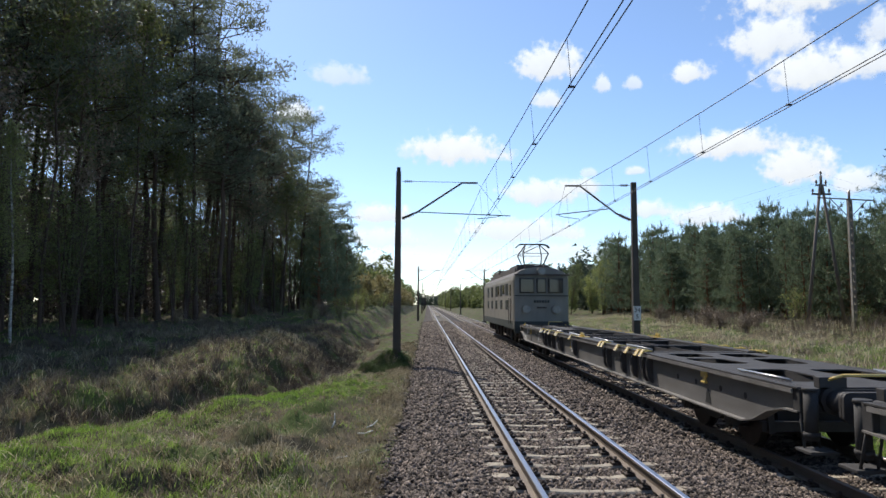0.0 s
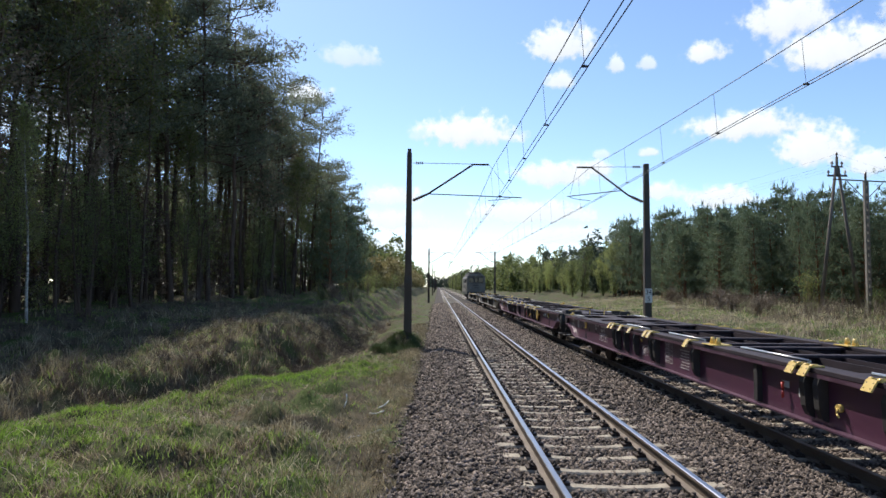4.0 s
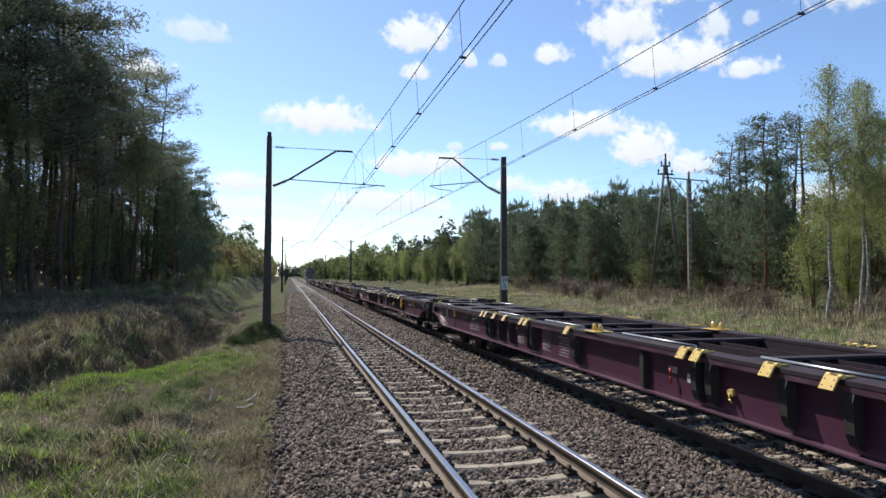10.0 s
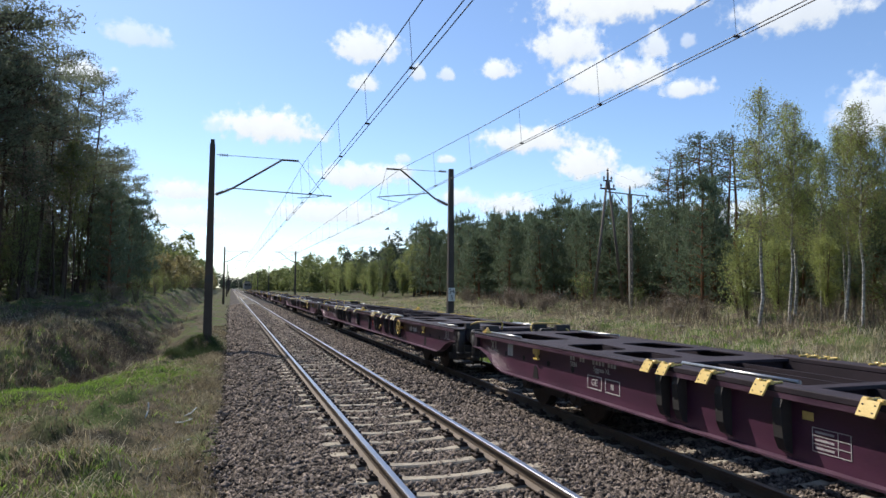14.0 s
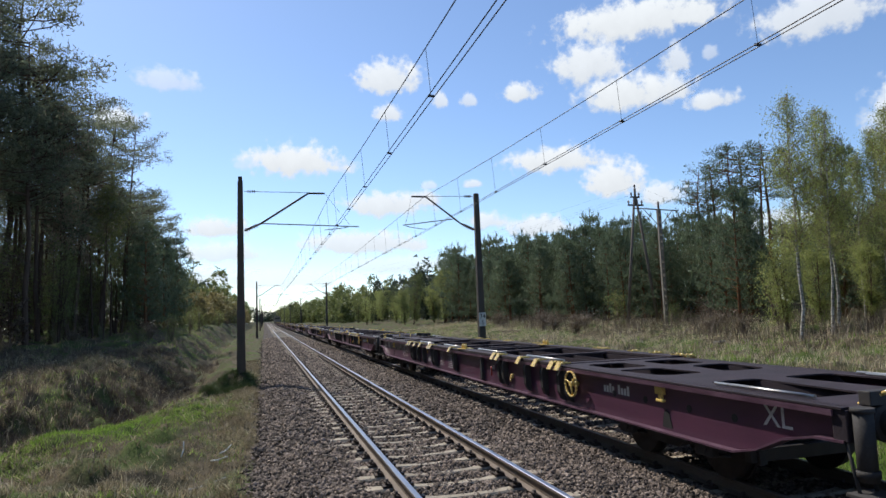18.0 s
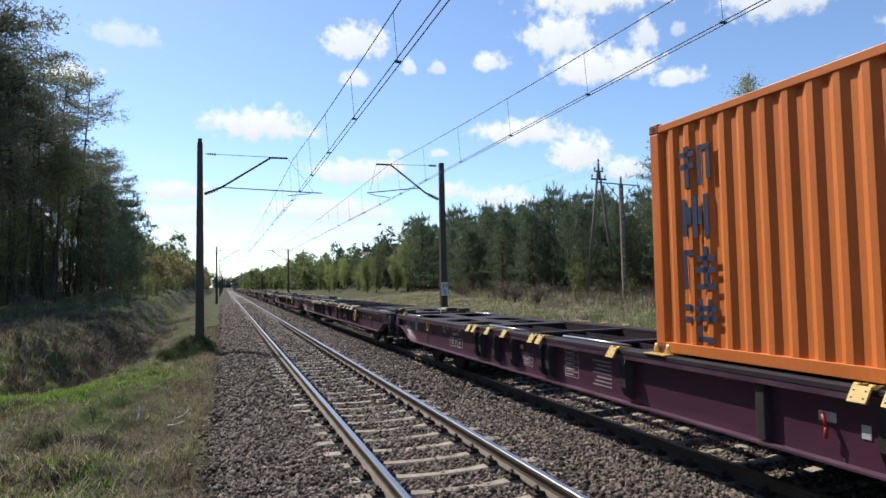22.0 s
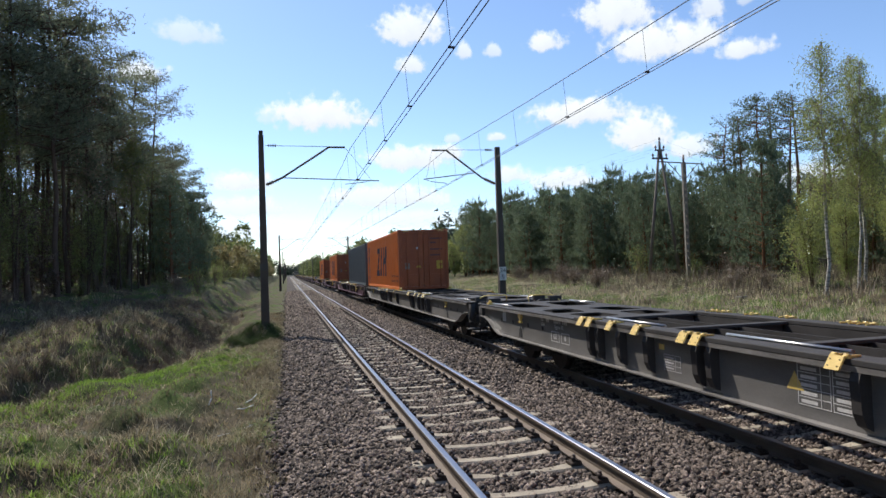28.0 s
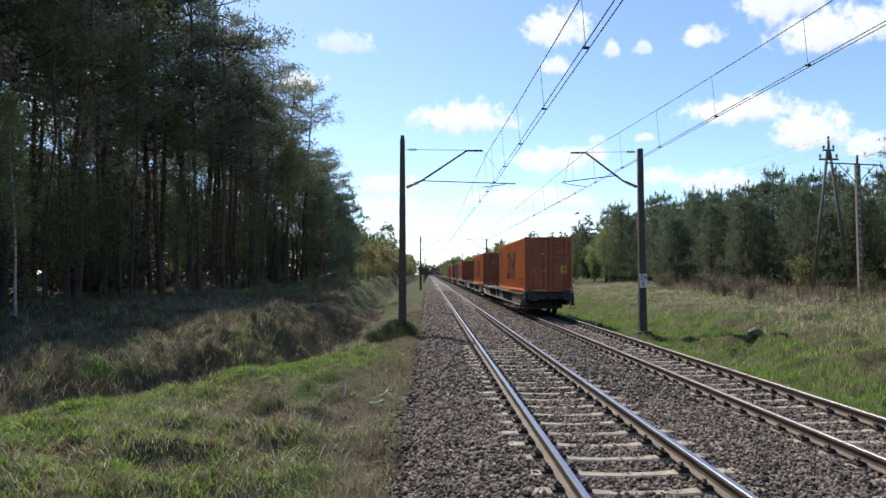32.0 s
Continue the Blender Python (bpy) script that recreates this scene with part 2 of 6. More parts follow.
# ---- tools ----
def finish(name, bm, material, parent=None, label="", smooth=False):
    """Link a bmesh as ONE mesh object, under a thing or a part if parent is given."""
    me = bpy.data.meshes.new(name)
    bmesh.ops.recalc_face_normals(bm, faces=bm.faces)
    bm.to_mesh(me)
    bm.free()
    for m in (material if isinstance(material, (list, tuple)) else [material]):
        me.materials.append(m)
    if smooth:
        me.polygons.foreach_set("use_smooth", [True] * len(me.polygons))
    ob = new(name, me)
    ob.parent = parent
    if label:
        ob["label"] = label
    return ob


def part(name, bm, material, parent, label="", smooth=False):
    return finish(name, bm, material, parent, label, smooth)


def again(ob, m, parent=None):
    """The same piece once more, on the same mesh."""
    o = new(ob.name.split(".")[0], ob.data)
    o.parent = parent or ob.parent
    o.matrix_basis = m
    if "label" in ob:
        o["label"] = ob["label"]
    return o


def box(bm, x0, x1, y0, y1, z0, z1, bevel=0.0, mi=0):
    vs = [bm.verts.new((x, y, z)) for x in (x0, x1) for y in (y0, y1) for z in (z0, z1)]
    fs = [bm.faces.new([vs[i] for i in q]) for q in ((0, 1, 3, 2), (4, 6, 7, 5), (0, 4, 5, 1), (2, 3, 7, 6), (0, 2, 6, 4), (1, 5, 7, 3))]
    for f in fs:
        f.material_index = mi
    if bevel:
        bmesh.ops.bevel(bm, geom=list({e for f in fs for e in f.edges}), offset=bevel, segments=2, affect="EDGES", profile=0.5)
    return bm


def tube(bm, p0, p1, r0, r1=None, n=8, caps=True, mi=0):
    p0, p1 = Vector(p0), Vector(p1)
    r1 = r0 if r1 is None else r1
    q = (p1 - p0).to_track_quat("Z", "Y")
    rings = []
    for p, r in ((p0, r0), (p1, r1)):
        rings.append([bm.verts.new(p + q @ Vector((r * math.cos(a), r * math.sin(a), 0))) for a in (2 * math.pi * i / n for i in range(n))])
    for i in range(n):
        f = bm.faces.new((rings[0][i], rings[0][(i + 1) % n], rings[1][(i + 1) % n], rings[1][i]))
        f.smooth, f.material_index = True, mi
    if caps:
        for ring in rings:
            bm.faces.new(ring).material_index = mi
    return bm


def bent(bm, pts, r, n=8):
    for a, b in zip(pts[:-1], pts[1:]):
        tube(bm, a, b, r, n=n)
    return bm


def prism(bm, poly, axis, a, b, mi=0):
    """A polygon of two coordinates, drawn out along axis (0 x, 1 y, 2 z) from a to b."""
    def at(u, v, w):
        p = [u, v]
        p.insert(axis, w)
        return bm.verts.new(p)
    lo, hi = [at(u, v, a) for u, v in poly], [at(u, v, b) for u, v in poly]
    n = len(poly)
    fs = [bm.faces.new(lo), bm.faces.new(hi[::-1])] + [bm.faces.new((lo[i], lo[(i + 1) % n], hi[(i + 1) % n], hi[i])) for i in range(n)]
    for f in fs:
        f.material_index = mi
    return bm


def ring_plate(bm, outer, holes, z0, z1):
    """A flat plate with openings through it."""
    edges = []
    for loop in [outer] + holes:
        vs = [bm.verts.new((x, y, z1)) for x, y in loop]
        edges += [bm.edges.new((vs[i], vs[(i + 1) % len(vs)])) for i in range(len(vs))]
    got = bmesh.ops.triangle_fill(bm, edges=edges, use_beauty=True)
    faces = [g for g in got["geom"] if isinstance(g, bmesh.types.BMFace)]
    ext = bmesh.ops.extrude_face_region(bm, geom=faces)
    for v in ext["geom"]:
        if isinstance(v, bmesh.types.BMVert):
            v.co.z = z0
    return bm


def fast_mesh(name, verts, tris, material, smooth=False):
    """A mesh from arrays of corners and triangles."""
    me = bpy.data.meshes.new(name)
    verts, tris = np.asarray(verts, np.float32), np.asarray(tris, np.int32)
    me.vertices.add(len(verts))
    me.vertices.foreach_set("co", verts.ravel())
    me.loops.add(tris.size)
    me.loops.foreach_set("vertex_index", tris.ravel())
    me.polygons.add(len(tris))
    me.polygons.foreach_set("loop_start", np.arange(0, tris.size, 3, dtype=np.int32))
    me.update(calc_edges=True)
    me.materials.append(material)
    if smooth:
        me.polygons.foreach_set("use_smooth", [True] * len(tris))
    me.validate()
    return me


def words(name, body, size, material, parent, m, label="", shear=0.0):
    """Lettering as a thin mesh, in Blender's built-in font."""
    cu = bpy.data.curves.new(name, "FONT")
    cu.body, cu.size, cu.extrude, cu.shear = body, size, 0.003, shear
    cu.align_x, cu.align_y = "CENTER", "CENTER"
    tmp = bpy.data.objects.new(name, cu)
    me = bpy.data.meshes.new_from_object(tmp)
    me.materials.clear()
    me.materials.append(material)
    bpy.data.objects.remove(tmp)
    ob = new(name, me)
    ob.parent, ob.matrix_basis = parent, m
    if label:
        ob["label"] = label
    return ob


def thing(name, label, category, group="", m=None, kind=""):
    ob = new(name)
    ob.empty_display_size = 0.3
    if m is not None:
        ob.matrix_basis = m
    return tagged(ob, label, category, group, kind)


def smoothstep(a, b, x):
    t = np.clip((x - a) / (b - a), 0, 1)
    return t * t * (3 - 2 * t)

# ---- ground ----
X1, X2, ZR = 2.21, 6.25, -0.20   # the two track centres; the second track lies lower


def value_noise(x, y, s, seed=0):
    x, y = np.asarray(x, float) / s, np.asarray(y, float) / s
    xi, yi = np.floor(x), np.floor(y)
    u, v = x - xi, y - yi
    u, v = u * u * (3 - 2 * u), v * v * (3 - 2 * v)

    def h(a, b):
        k = np.sin(a * 127.1 + b * 311.7 + seed * 74.7) * 43758.5453
        return k - np.floor(k)
    return (h(xi, yi) * (1 - u) + h(xi + 1, yi) * u) * (1 - v) + (h(xi, yi + 1) * (1 - u) + h(xi + 1, yi + 1) * u) * v - 0.5


DITCH_Y = [-60, -10, 6, 12.5, 17.2, 20, 26, 40, 70, 400]
DITCH_X = [-9, -9, -8.4, -7.0, -4.6, -3.5, -3.1, -3.3, -3.6, -3.6]


def land(x, y):
    """Height of the ground: verge, ditch and bank on one side, rising meadow on the other."""
    x, y = np.asarray(x, float), np.asarray(y, float)
    rough = 0.28 * value_noise(x, y, 1.7, 1) + 0.34 * value_noise(x, y, 0.7, 2) + 0.20 * value_noise(x, y, 0.32, 4) + 0.3 * value_noise(x, y, 9, 3)
    d = x - np.interp(y, DITCH_Y, DITCH_X)
    verge = -0.36 + 0.12 * smoothstep(-1.2, -4, x) + 1.1 * rough * smoothstep(-0.7, -1.8, x)
    bank = np.interp(y, [-60, 5, 15, 22, 30, 45, 80, 150, 400, 900], [0.1, 0, 0.0, 0.12, 0.35, 0.75, 1.5, 1.6, 0.8, 0.2])
    bank = bank * smoothstep(-0.4, -3.0, d) + 0.25 * smoothstep(-5, -14, d) + 1.3 * rough
    left = verge * smoothstep(-1.6, 0.6, d) + bank * (1 - smoothstep(-1.6, 0.6, d))
    left = left - np.interp(y, [-60, 18, 26, 60, 120], [0.66, 0.75, 0.75, 0.5, 0.15]) * np.exp(-((d + 0.6) / 1.15) ** 2)
    left = left + 0.5 * np.exp(-(((x + 6.0) / 2.2) ** 2 + ((y - 21.5) / 2.4) ** 2))
    # a worn hummock with a bare step, and small hollows on the verge
    left = left + 0.34 * smoothstep(10.3, 10.75, y + 0.35 * value_noise(x, y, 0.8, 5)) * np.exp(-(((x + 2.35) / 0.75) ** 2 + ((y - 11.0) / 1.1) ** 2))
    left = left + 0.22 * smoothstep(8.4, 8.7, y + 0.3 * value_noise(x, y, 0.6, 6)) * np.exp(-(((x + 1.6) / 0.9) ** 2 + ((y - 9.0) / 0.8) ** 2))
    left = left - 0.16 * np.exp(-(((x + 1.75) / 0.35) ** 2 + ((y - 14.2) / 0.8) ** 2))
    # grown-over mounds round the mast feet
    left = left + 0.55 * np.exp(-(((x + 1.3) / 0.95) ** 2 + ((y - 25.1) / 0.55) ** 2))
    right = np.interp(x, [7.6, 8.2, 8.9, 9.6, 11, 13, 20, 23, 26, 35, 60, 200, 900], [-0.75, -0.68, -0.82, -0.75, -0.35, 0.10, 0.65, 1.0, 1.3, 1.6, 1.9, 1.5, 0.4])
    right = right * np.interp(y, [-100, 60, 250, 900], [1, 1, 0.6, 0.1]) + rough * smoothstep(8.2, 10.5, x)
    right = right + 0.42 * np.exp(-(((x - 8.83) / 0.75) ** 2 + ((y - 26.5) / 0.9) ** 2))
    mid = -0.95 + 0 * x
    z = np.where(x < -0.1, left, np.where(x > 7.6, right, mid))
    far = smoothstep(150, 900, np.abs(x)) + smoothstep(500, 1500, np.abs(y))
    return z * (1 - np.clip(far, 0, 1)) + np.clip(far, 0, 1) * (-0.5)


def axis_steps(*runs):
    vals = []
    for a, b, step in runs:
        vals += list(np.arange(a, b, step))
    return np.array(vals + [runs[-1][1]])


gx = axis_steps((-2600, -400, 220), (-400, -100, 40), (-100, -30, 5), (-30, -14, 0.8), (-14, -7, 0.26), (-7, -0.4, 0.13), (-0.4, 7.9, 0.5), (7.9, 22, 0.3), (22, 40, 1.0), (40, 100, 5), (100, 400, 40), (400, 2600, 220))
gy = axis_steps((-1500, -200, 130), (-200, -10, 10), (-10, 3, 1.0), (3, 20, 0.16), (20, 32, 0.28), (32, 60, 0.7), (60, 140, 2.5), (140, 500, 12), (500, 3200, 150))
GX, GY = np.meshgrid(gx, gy)
GZ = land(GX, GY)
gn, gm = len(gx), len(gy)
idx = np.arange(gn * gm).reshape(gm, gn)
q = np.stack([idx[:-1, :-1], idx[:-1, 1:], idx[1:, 1:], idx[1:, :-1]], -1).reshape(-1, 4)
ground_mesh = fast_mesh("ground", np.stack([GX, GY, GZ], -1).reshape(-1, 3), np.concatenate([q[:, [0, 1, 2]], q[:, [0, 2, 3]]]), M["ground"], True)
ground = tagged(new("ground", ground_mesh), "uneven meadow and forest ground with grass, ditch and bank", "ground", kind="structure")

# the bed of crushed stone under both tracks
BED = [(-0.62, -0.62), (-0.30, -0.40), (0.3, -0.20), (0.85, -0.172), (1.12, -0.188), (1.26, -0.21), (1.6, -0.218), (2.8, -0.218), (3.16, -0.21), (3.30, -0.188), (3.6, -0.175), (4.3, -0.29), (4.85, -0.355),
       (5.16, -0.375), (5.3, -0.41), (5.65, -0.418), (6.85, -0.418), (7.2, -0.41), (7.34, -0.375), (7.5, -0.39), (7.75, -0.55), (8.15, -0.80)]
bed_y = axis_steps((-700, -20, 40), (-20, 3, 2.0), (3, 40, 0.25), (40, 100, 1.5), (100, 300, 10), (300, 1020, 60))
bed_x = np.concatenate([np.linspace(a[0], b[0], 6, endpoint=False) for a, b in zip(BED[:-1], BED[1:])] + [[BED[-1][0]]])
BX, BY = np.meshgrid(bed_x, bed_y)


def bed_height(x, y):
    return np.interp(x, [p[0] for p in BED], [p[1] for p in BED]) + 0.035 * value_noise(x, y, 0.5, 7) + 0.02 * value_noise(x, y, 0.16, 8)


BZ = bed_height(BX, BY)
bi = np.arange(BX.size).reshape(BX.shape)
q = np.stack([bi[:-1, :-1], bi[:-1, 1:], bi[1:, 1:], bi[1:, :-1]], -1).reshape(-1, 4)
bed = tagged(new("track_bed", fast_mesh("track_bed", np.stack([BX, BY, BZ], -1).reshape(-1, 3), np.concatenate([q[:, [0, 1, 2]], q[:, [0, 2, 3]]]), M["bed"], True)),
             "bed of grey-brown crushed stone under two tracks", "track bed", kind="structure")

# ---- rails ----
RAIL = [(-0.075, -0.172), (-0.075, -0.160), (-0.012, -0.140), (-0.009, -0.055), (-0.036, -0.040), (-0.036, -0.008), (-0.026, 0.0),
        (0.026, 0.0), (0.036, -0.008), (0.036, -0.040), (0.009, -0.055), (0.012, -0.140), (0.075, -0.160), (0.075, -0.172)]


def rail_mesh():
    bm = bmesh.new()
    prism(bm, RAIL, 1, -700, 1000)
    for f in bm.faces:
        c = f.calc_center_median()
        f.material_index = 1 if c.z > -0.006 else 0
    return bm


track_1 = thing("railway_track", "straight railway track with polished rails on concrete sleepers", "railway track", "tracks", pose(X1, 0, 0), "structure")
track_2 = thing("railway_track", "second railway track with browner rails on concrete sleepers", "railway track", "tracks", pose(X2, 0, ZR), "structure")
rail = part("rail", rail_mesh(), [M["rust"], M["railtop"]], track_1, "rusty rail with a bright polished head")
rail.location.x = -0.7535
rail_2 = part("rail", rail_mesh(), [M["rust"], M["railtop_2"]], track_2, "rusty rail with a dull worn head")
rail_2.location.x = -0.7535
for tr in (track_1, track_2):
    for sx in (-0.7535, 0.7535):
        if sx > 0:
            again(rail_2 if tr is track_2 else rail, pose(sx, 0, 0), tr)

# ---- overhead line ----
def catenary_mast(kind, side, number=False):
    """side +1: arm reaches to +x. A steel mast of two channels or a solid concrete mast, with its bracket."""
    left = kind == "steel"
    ob = thing("catenary_mast", "dark steel catenary mast with a bracket over the track" if left else "weathered concrete catenary mast with a bracket over the track", "catenary mast", "catenary masts")
    top = 7.28 if left else 7.2
    base = -0.9
    if left:
        w, dpt = 0.165, 0.12
        for sy in (-1, 1):
            bm = bmesh.new()
            prism(bm, [(-w, sy * dpt), (w, sy * dpt), (w, sy * (dpt - 0.1)), (w - 0.014, sy * (dpt - 0.1)), (w - 0.014, sy * (dpt - 0.014)),
                       (-w + 0.014, sy * (dpt - 0.014)), (-w + 0.014, sy * (dpt - 0.1)), (-w, sy * (dpt - 0.1))], 2, base, top)
            for v in bm.verts:
                v.co.x *= 1.0 if v.co.z < 0 else 0.55
            part("channel", bm, M["mast"], ob)
        for i in range(15):
            z = base + 0.25 + i * 0.55
            k = 1.0 - 0.45 * (z + 0.5 - base) / (top - base)
            bm = bmesh.new()
            box(bm, -w * k + 0.018, w * k - 0.018, -0.1, 0.1, z, z + 0.40)
            part("batten_plate", bm, M["mast"], ob)
        bm = bmesh.new()
        box(bm, -w * 0.87, w * 0.87, -0.135, 0.135, 2.15, 2.42)
        part("number_band", bm, M["mast_r"], ob, "faded pale band round the mast")
    else:
        bm = bmesh.new()
        prism(bm, [(-0.15, -0.14), (0.15, -0.14), (0.15, 0.14), (-0.15, 0.14)], 2, base, top)
        for v in bm.verts:
            k = 1.05 if v.co.z < 0 else 0.68
            v.co.x *= k
            v.co.y *= k
        bmesh.ops.bevel(bm, geom=bm.edges[:], offset=0.02, segments=1, affect="EDGES")
        part("post", bm, M["mast_r"], ob)
    bm = bmesh.new()
    box(bm, -0.3, 0.3, -0.3, 0.3, -0.95, -0.36, 0.03)
    part("foundation", bm, M["mast_r"], ob)
    s = side
    reach, zt, zl, zf, xa = (3.15, 6.86, 5.55, 5.42, 4.45) if left else (2.9, 7.03, 5.75, 5.62, 3.3)
    bm = bmesh.new()
    bent(bm, [(s * 0.15, 0, zl - 0.15), (s * 0.75, 0, zl + 0.12)], 0.042)
    for i in range(5):
        tube(bm, (s * (0.2 + i * 0.09), 0, zl - 0.13 + i * 0.04), (s * (0.235 + i * 0.09), 0, zl - 0.115 + i * 0.04), 0.075, n=10)
    part("insulator", bm, M["insul"], ob)
    bm = bmesh.new()
    bent(bm, [(s * 0.75, 0, zl + 0.12), (s * (reach - 0.62), 0, zt), (s * reach, 0, zt)], 0.038)
    part("bracket_tube", bm, M["mast"], ob)
    bm = bmesh.new()
    tube(bm, (s * 0.15, 0, zt + 0.04), (s * (reach - 0.62), 0, zt + 0.02), 0.011, n=6)
    for i in range(4):
        tube(bm, (s * (0.26 + i * 0.08), 0, zt + 0.04), (s * (0.30 + i * 0.08), 0, zt + 0.04), 0.05, n=8)
    part("tie_rod", bm, M["mast"], ob)
    bm = bmesh.new()
    x0 = 0.75 if left else 1.05
    z0 = zl + 0.12 if left else zl + 0.32
    tube(bm, (s * x0, 0, z0), (s * xa, 0, zl + (0.0 if left else 0.05)), 0.021, n=6)
    part("registration_arm", bm, M["mast"], ob)
    bm = bmesh.new()
    xs = xa - 0.32 if left else xa - 0.1
    bent(bm, [(s * xs, 0, zl + 0.02), (s * (xs - 0.25), 0, zf + 0.08), (s * (xs - 1.0 if left else xs - 0.9), 0, zf)], 0.014, n=6)
    tube(bm, (s * xs, 0, zl + 0.05), (s * reach, 0, zt), 0.006, n=5)
    part("steady_arm", bm, M["mast"], ob)
    if number:
        bm = bmesh.new()
        box(bm, -0.15, 0.15, -0.175, -0.155, 1.42, 2.0, 0.004)
        pl = part("number_plate", bm, M["plate"], ob, "white distance plate with black figures")
        words("figures", "34", 0.26, M["black"], pl, pose(0, -0.177, 1.84, 90))
        words("figures", "5", 0.26, M["black"], pl, pose(0, -0.177, 1.57, 90))
    return ob


mast_l = catenary_mast("steel", 1)
mast_r = catenary_mast("concrete", -1, True)
MAST_L = [25.2 + 67.6 * i for i in range(9)]
MAST_R = [26.5 + 68.4 * i for i in range(9)]
mast_l.matrix_basis, mast_r.matrix_basis = pose(-1.0, MAST_L[0], 0), pose(8.83, MAST_R[0], 0)
for y in MAST_L[1:]:
    copy_thing(mast_l, pose(-1.15, y, 0))
plain_r = catenary_mast("concrete", -1)
plain_r.matrix_basis = pose(8.55, MAST_R[1], 0)
for y in MAST_R[2:]:
    copy_thing(plain_r, pose(8.55, y, 0))
copy_thing(mast_l, pose(-1.0, 25.2 - 67.6, 0))
copy_thing(plain_r, pose(8.8, 26.5 - 68.4, 0))


def overhead_wire(x, y_masts, z_top, z_con, drop_top, label):
    """Messenger wire, twin contact wires and droppers from mast to mast."""
    ob = thing("overhead_wire", label, "overhead wire", "overhead wires", None, "structure")
    mess, con, drops = bmesh.new(), bmesh.new(), bmesh.new()
    for k, (a, b) in enumerate(zip(y_masts[:-1], y_masts[1:])):
        n = 14
        zig = 0.22 if k % 2 else -0.22

        def at(t):
            return x + zig * (1 - 2 * t), z_top - (drop_top if k == 0 else 0.25) * 4 * t * (1 - t), z_con - (0.07 if k == 0 else 0.0) * 4 * t * (1 - t)
        pts = [(at(i / n)[0] * 0.5 + x * 0.5, a + (b - a) * i / n, at(i / n)[1]) for i in range(n + 1)]
        for p, r in zip(pts[:-1], pts[1:]):
            tube(mess, p, r, 0.0095, n=5, caps=False)
        for dx in (-0.05, 0.05):
            pts = [(at(i / n)[0] + dx, a + (b - a) * i / n, at(i / n)[2]) for i in range(n + 1)]
            for p, r in zip(pts[:-1], pts[1:]):
                tube(con, p, r, 0.0085, n=5, caps=False)
        if k < 4:
            for i in range(19):
                t = 1 - (1.35 + 3.6 * i) / (b - a)
                xx, zt, zc = at(t)
                tube(drops, (xx * 0.5 + x * 0.5, a + (b - a) * t, zt), (xx, a + (b - a) * t, zc), 0.0045, n=4, caps=False)
                box(drops, xx - 0.05, xx + 0.05, a + (b - a) * t - 0.012, a + (b - a) * t + 0.012, zc - 0.01, zc + 0.025)
    part("messenger_wire", mess, M["wire"], ob)
    part("contact_wires", con, M["wire"], ob)
    part("droppers", drops, M["wire"], ob)
    return ob


overhead_wire(2.25, [25.2 - 67.6] + MAST_L, 6.83, 5.42, 0.95, "dark overhead wires above the near track")
overhead_wire(6.38, [26.5 - 68.4] + MAST_R, 7.03, 5.60, 0.95, "dark overhead wires above the far track")

# bonding cable from the mast foot over the stones to the rail
bm = bmesh.new()
bent(bm, [(-0.9, 25.6, -0.1), (-0.4, 26.0, -0.33), (0.3, 25.9, -0.20), (1.0, 25.7, -0.17), (1.45, 25.6, -0.16)], 0.022, n=6)
tagged(finish("bonding_cable", bm, M["black"]), "black bonding cable from mast foot to rail", "cable")

# ---- telegraph poles ----
aframe = thing("wooden_pole", "weathered wooden A-frame power pole with insulators on top", "power pole", "power poles", pose(22.8, 36, 0))
for xb, zb in ((-1.15, 0.6), (1.1, 0.6)):
    bm = bmesh.new()
    tube(bm, (xb, 0, zb), (0.06 if xb > 0 else -0.06, 0, 9.0), 0.105, 0.075, 10)
    part("leg", bm, M["pole_wood"], aframe)
bm = bmesh.new()
tube(bm, (0, 0, 8.5), (0, 0, 9.55), 0.08, 0.07)
part("cap", bm, M["pole_wood"], aframe)
bm = bmesh.new()
box(bm, -0.55, 0.55, -0.05, 0.05, 8.42, 8.52)
box(bm, -0.32, 0.32, -0.045, 0.045, 8.95, 9.03)
part("crossarm", bm, M["mast"], aframe)
for sx, sz in ((-0.5, 8.52), (0.28, 9.03), (-0.28, 9.03), (0, 9.55), (0.45, 8.52)):
    bm = bmesh.new()
    for r0, r1, a, b in ((0.03, 0.03, 0, 0.1), (0.075, 0.06, 0.1, 0.17), (0.06, 0.035, 0.17, 0.26)):
        tube(bm, (sx, 0, sz + a), (sx, 0, sz + b), r0, r1, 8)
    part("insulator", bm, M["insul"], aframe)
conc = thing("concrete_pole", "pale concrete ladder-slotted power pole with a steel crossarm", "power pole", "power poles", pose(22.4, 33, 0))
bm = bmesh.new()
for sx in (-1, 1):
    box(bm, sx * 0.075 - 0.035, sx * 0.075 + 0.035, -0.08, 0.08, 0.1, 7.7)
for i in range(19):
    box(bm, -0.042, 0.042, -0.06, 0.06, 0.3 + i * 0.4, 0.5 + i * 0.4)
part("post", bm, M["pole_conc"], conc)
bm = bmesh.new()
tube(bm, (0, 0, 7.6), (0, 0, 8.15), 0.06, n=8)
part("insulator_pin", bm, M["insul"], conc)
bm = bmesh.new()
tube(bm, (-1.7, 0, 7.75), (1.35, 0, 7.62), 0.035, n=6)
part("crossarm", bm, M["mast"], conc)
for sx in (-1, 1):
    bm = bmesh.new()
    tube(bm, (sx * 0.08, 0, 6.75), (sx * 1.0, 0, 7.68), 0.022, n=6)
    part("brace", bm, M["mast"], conc)
bm = bmesh.new()
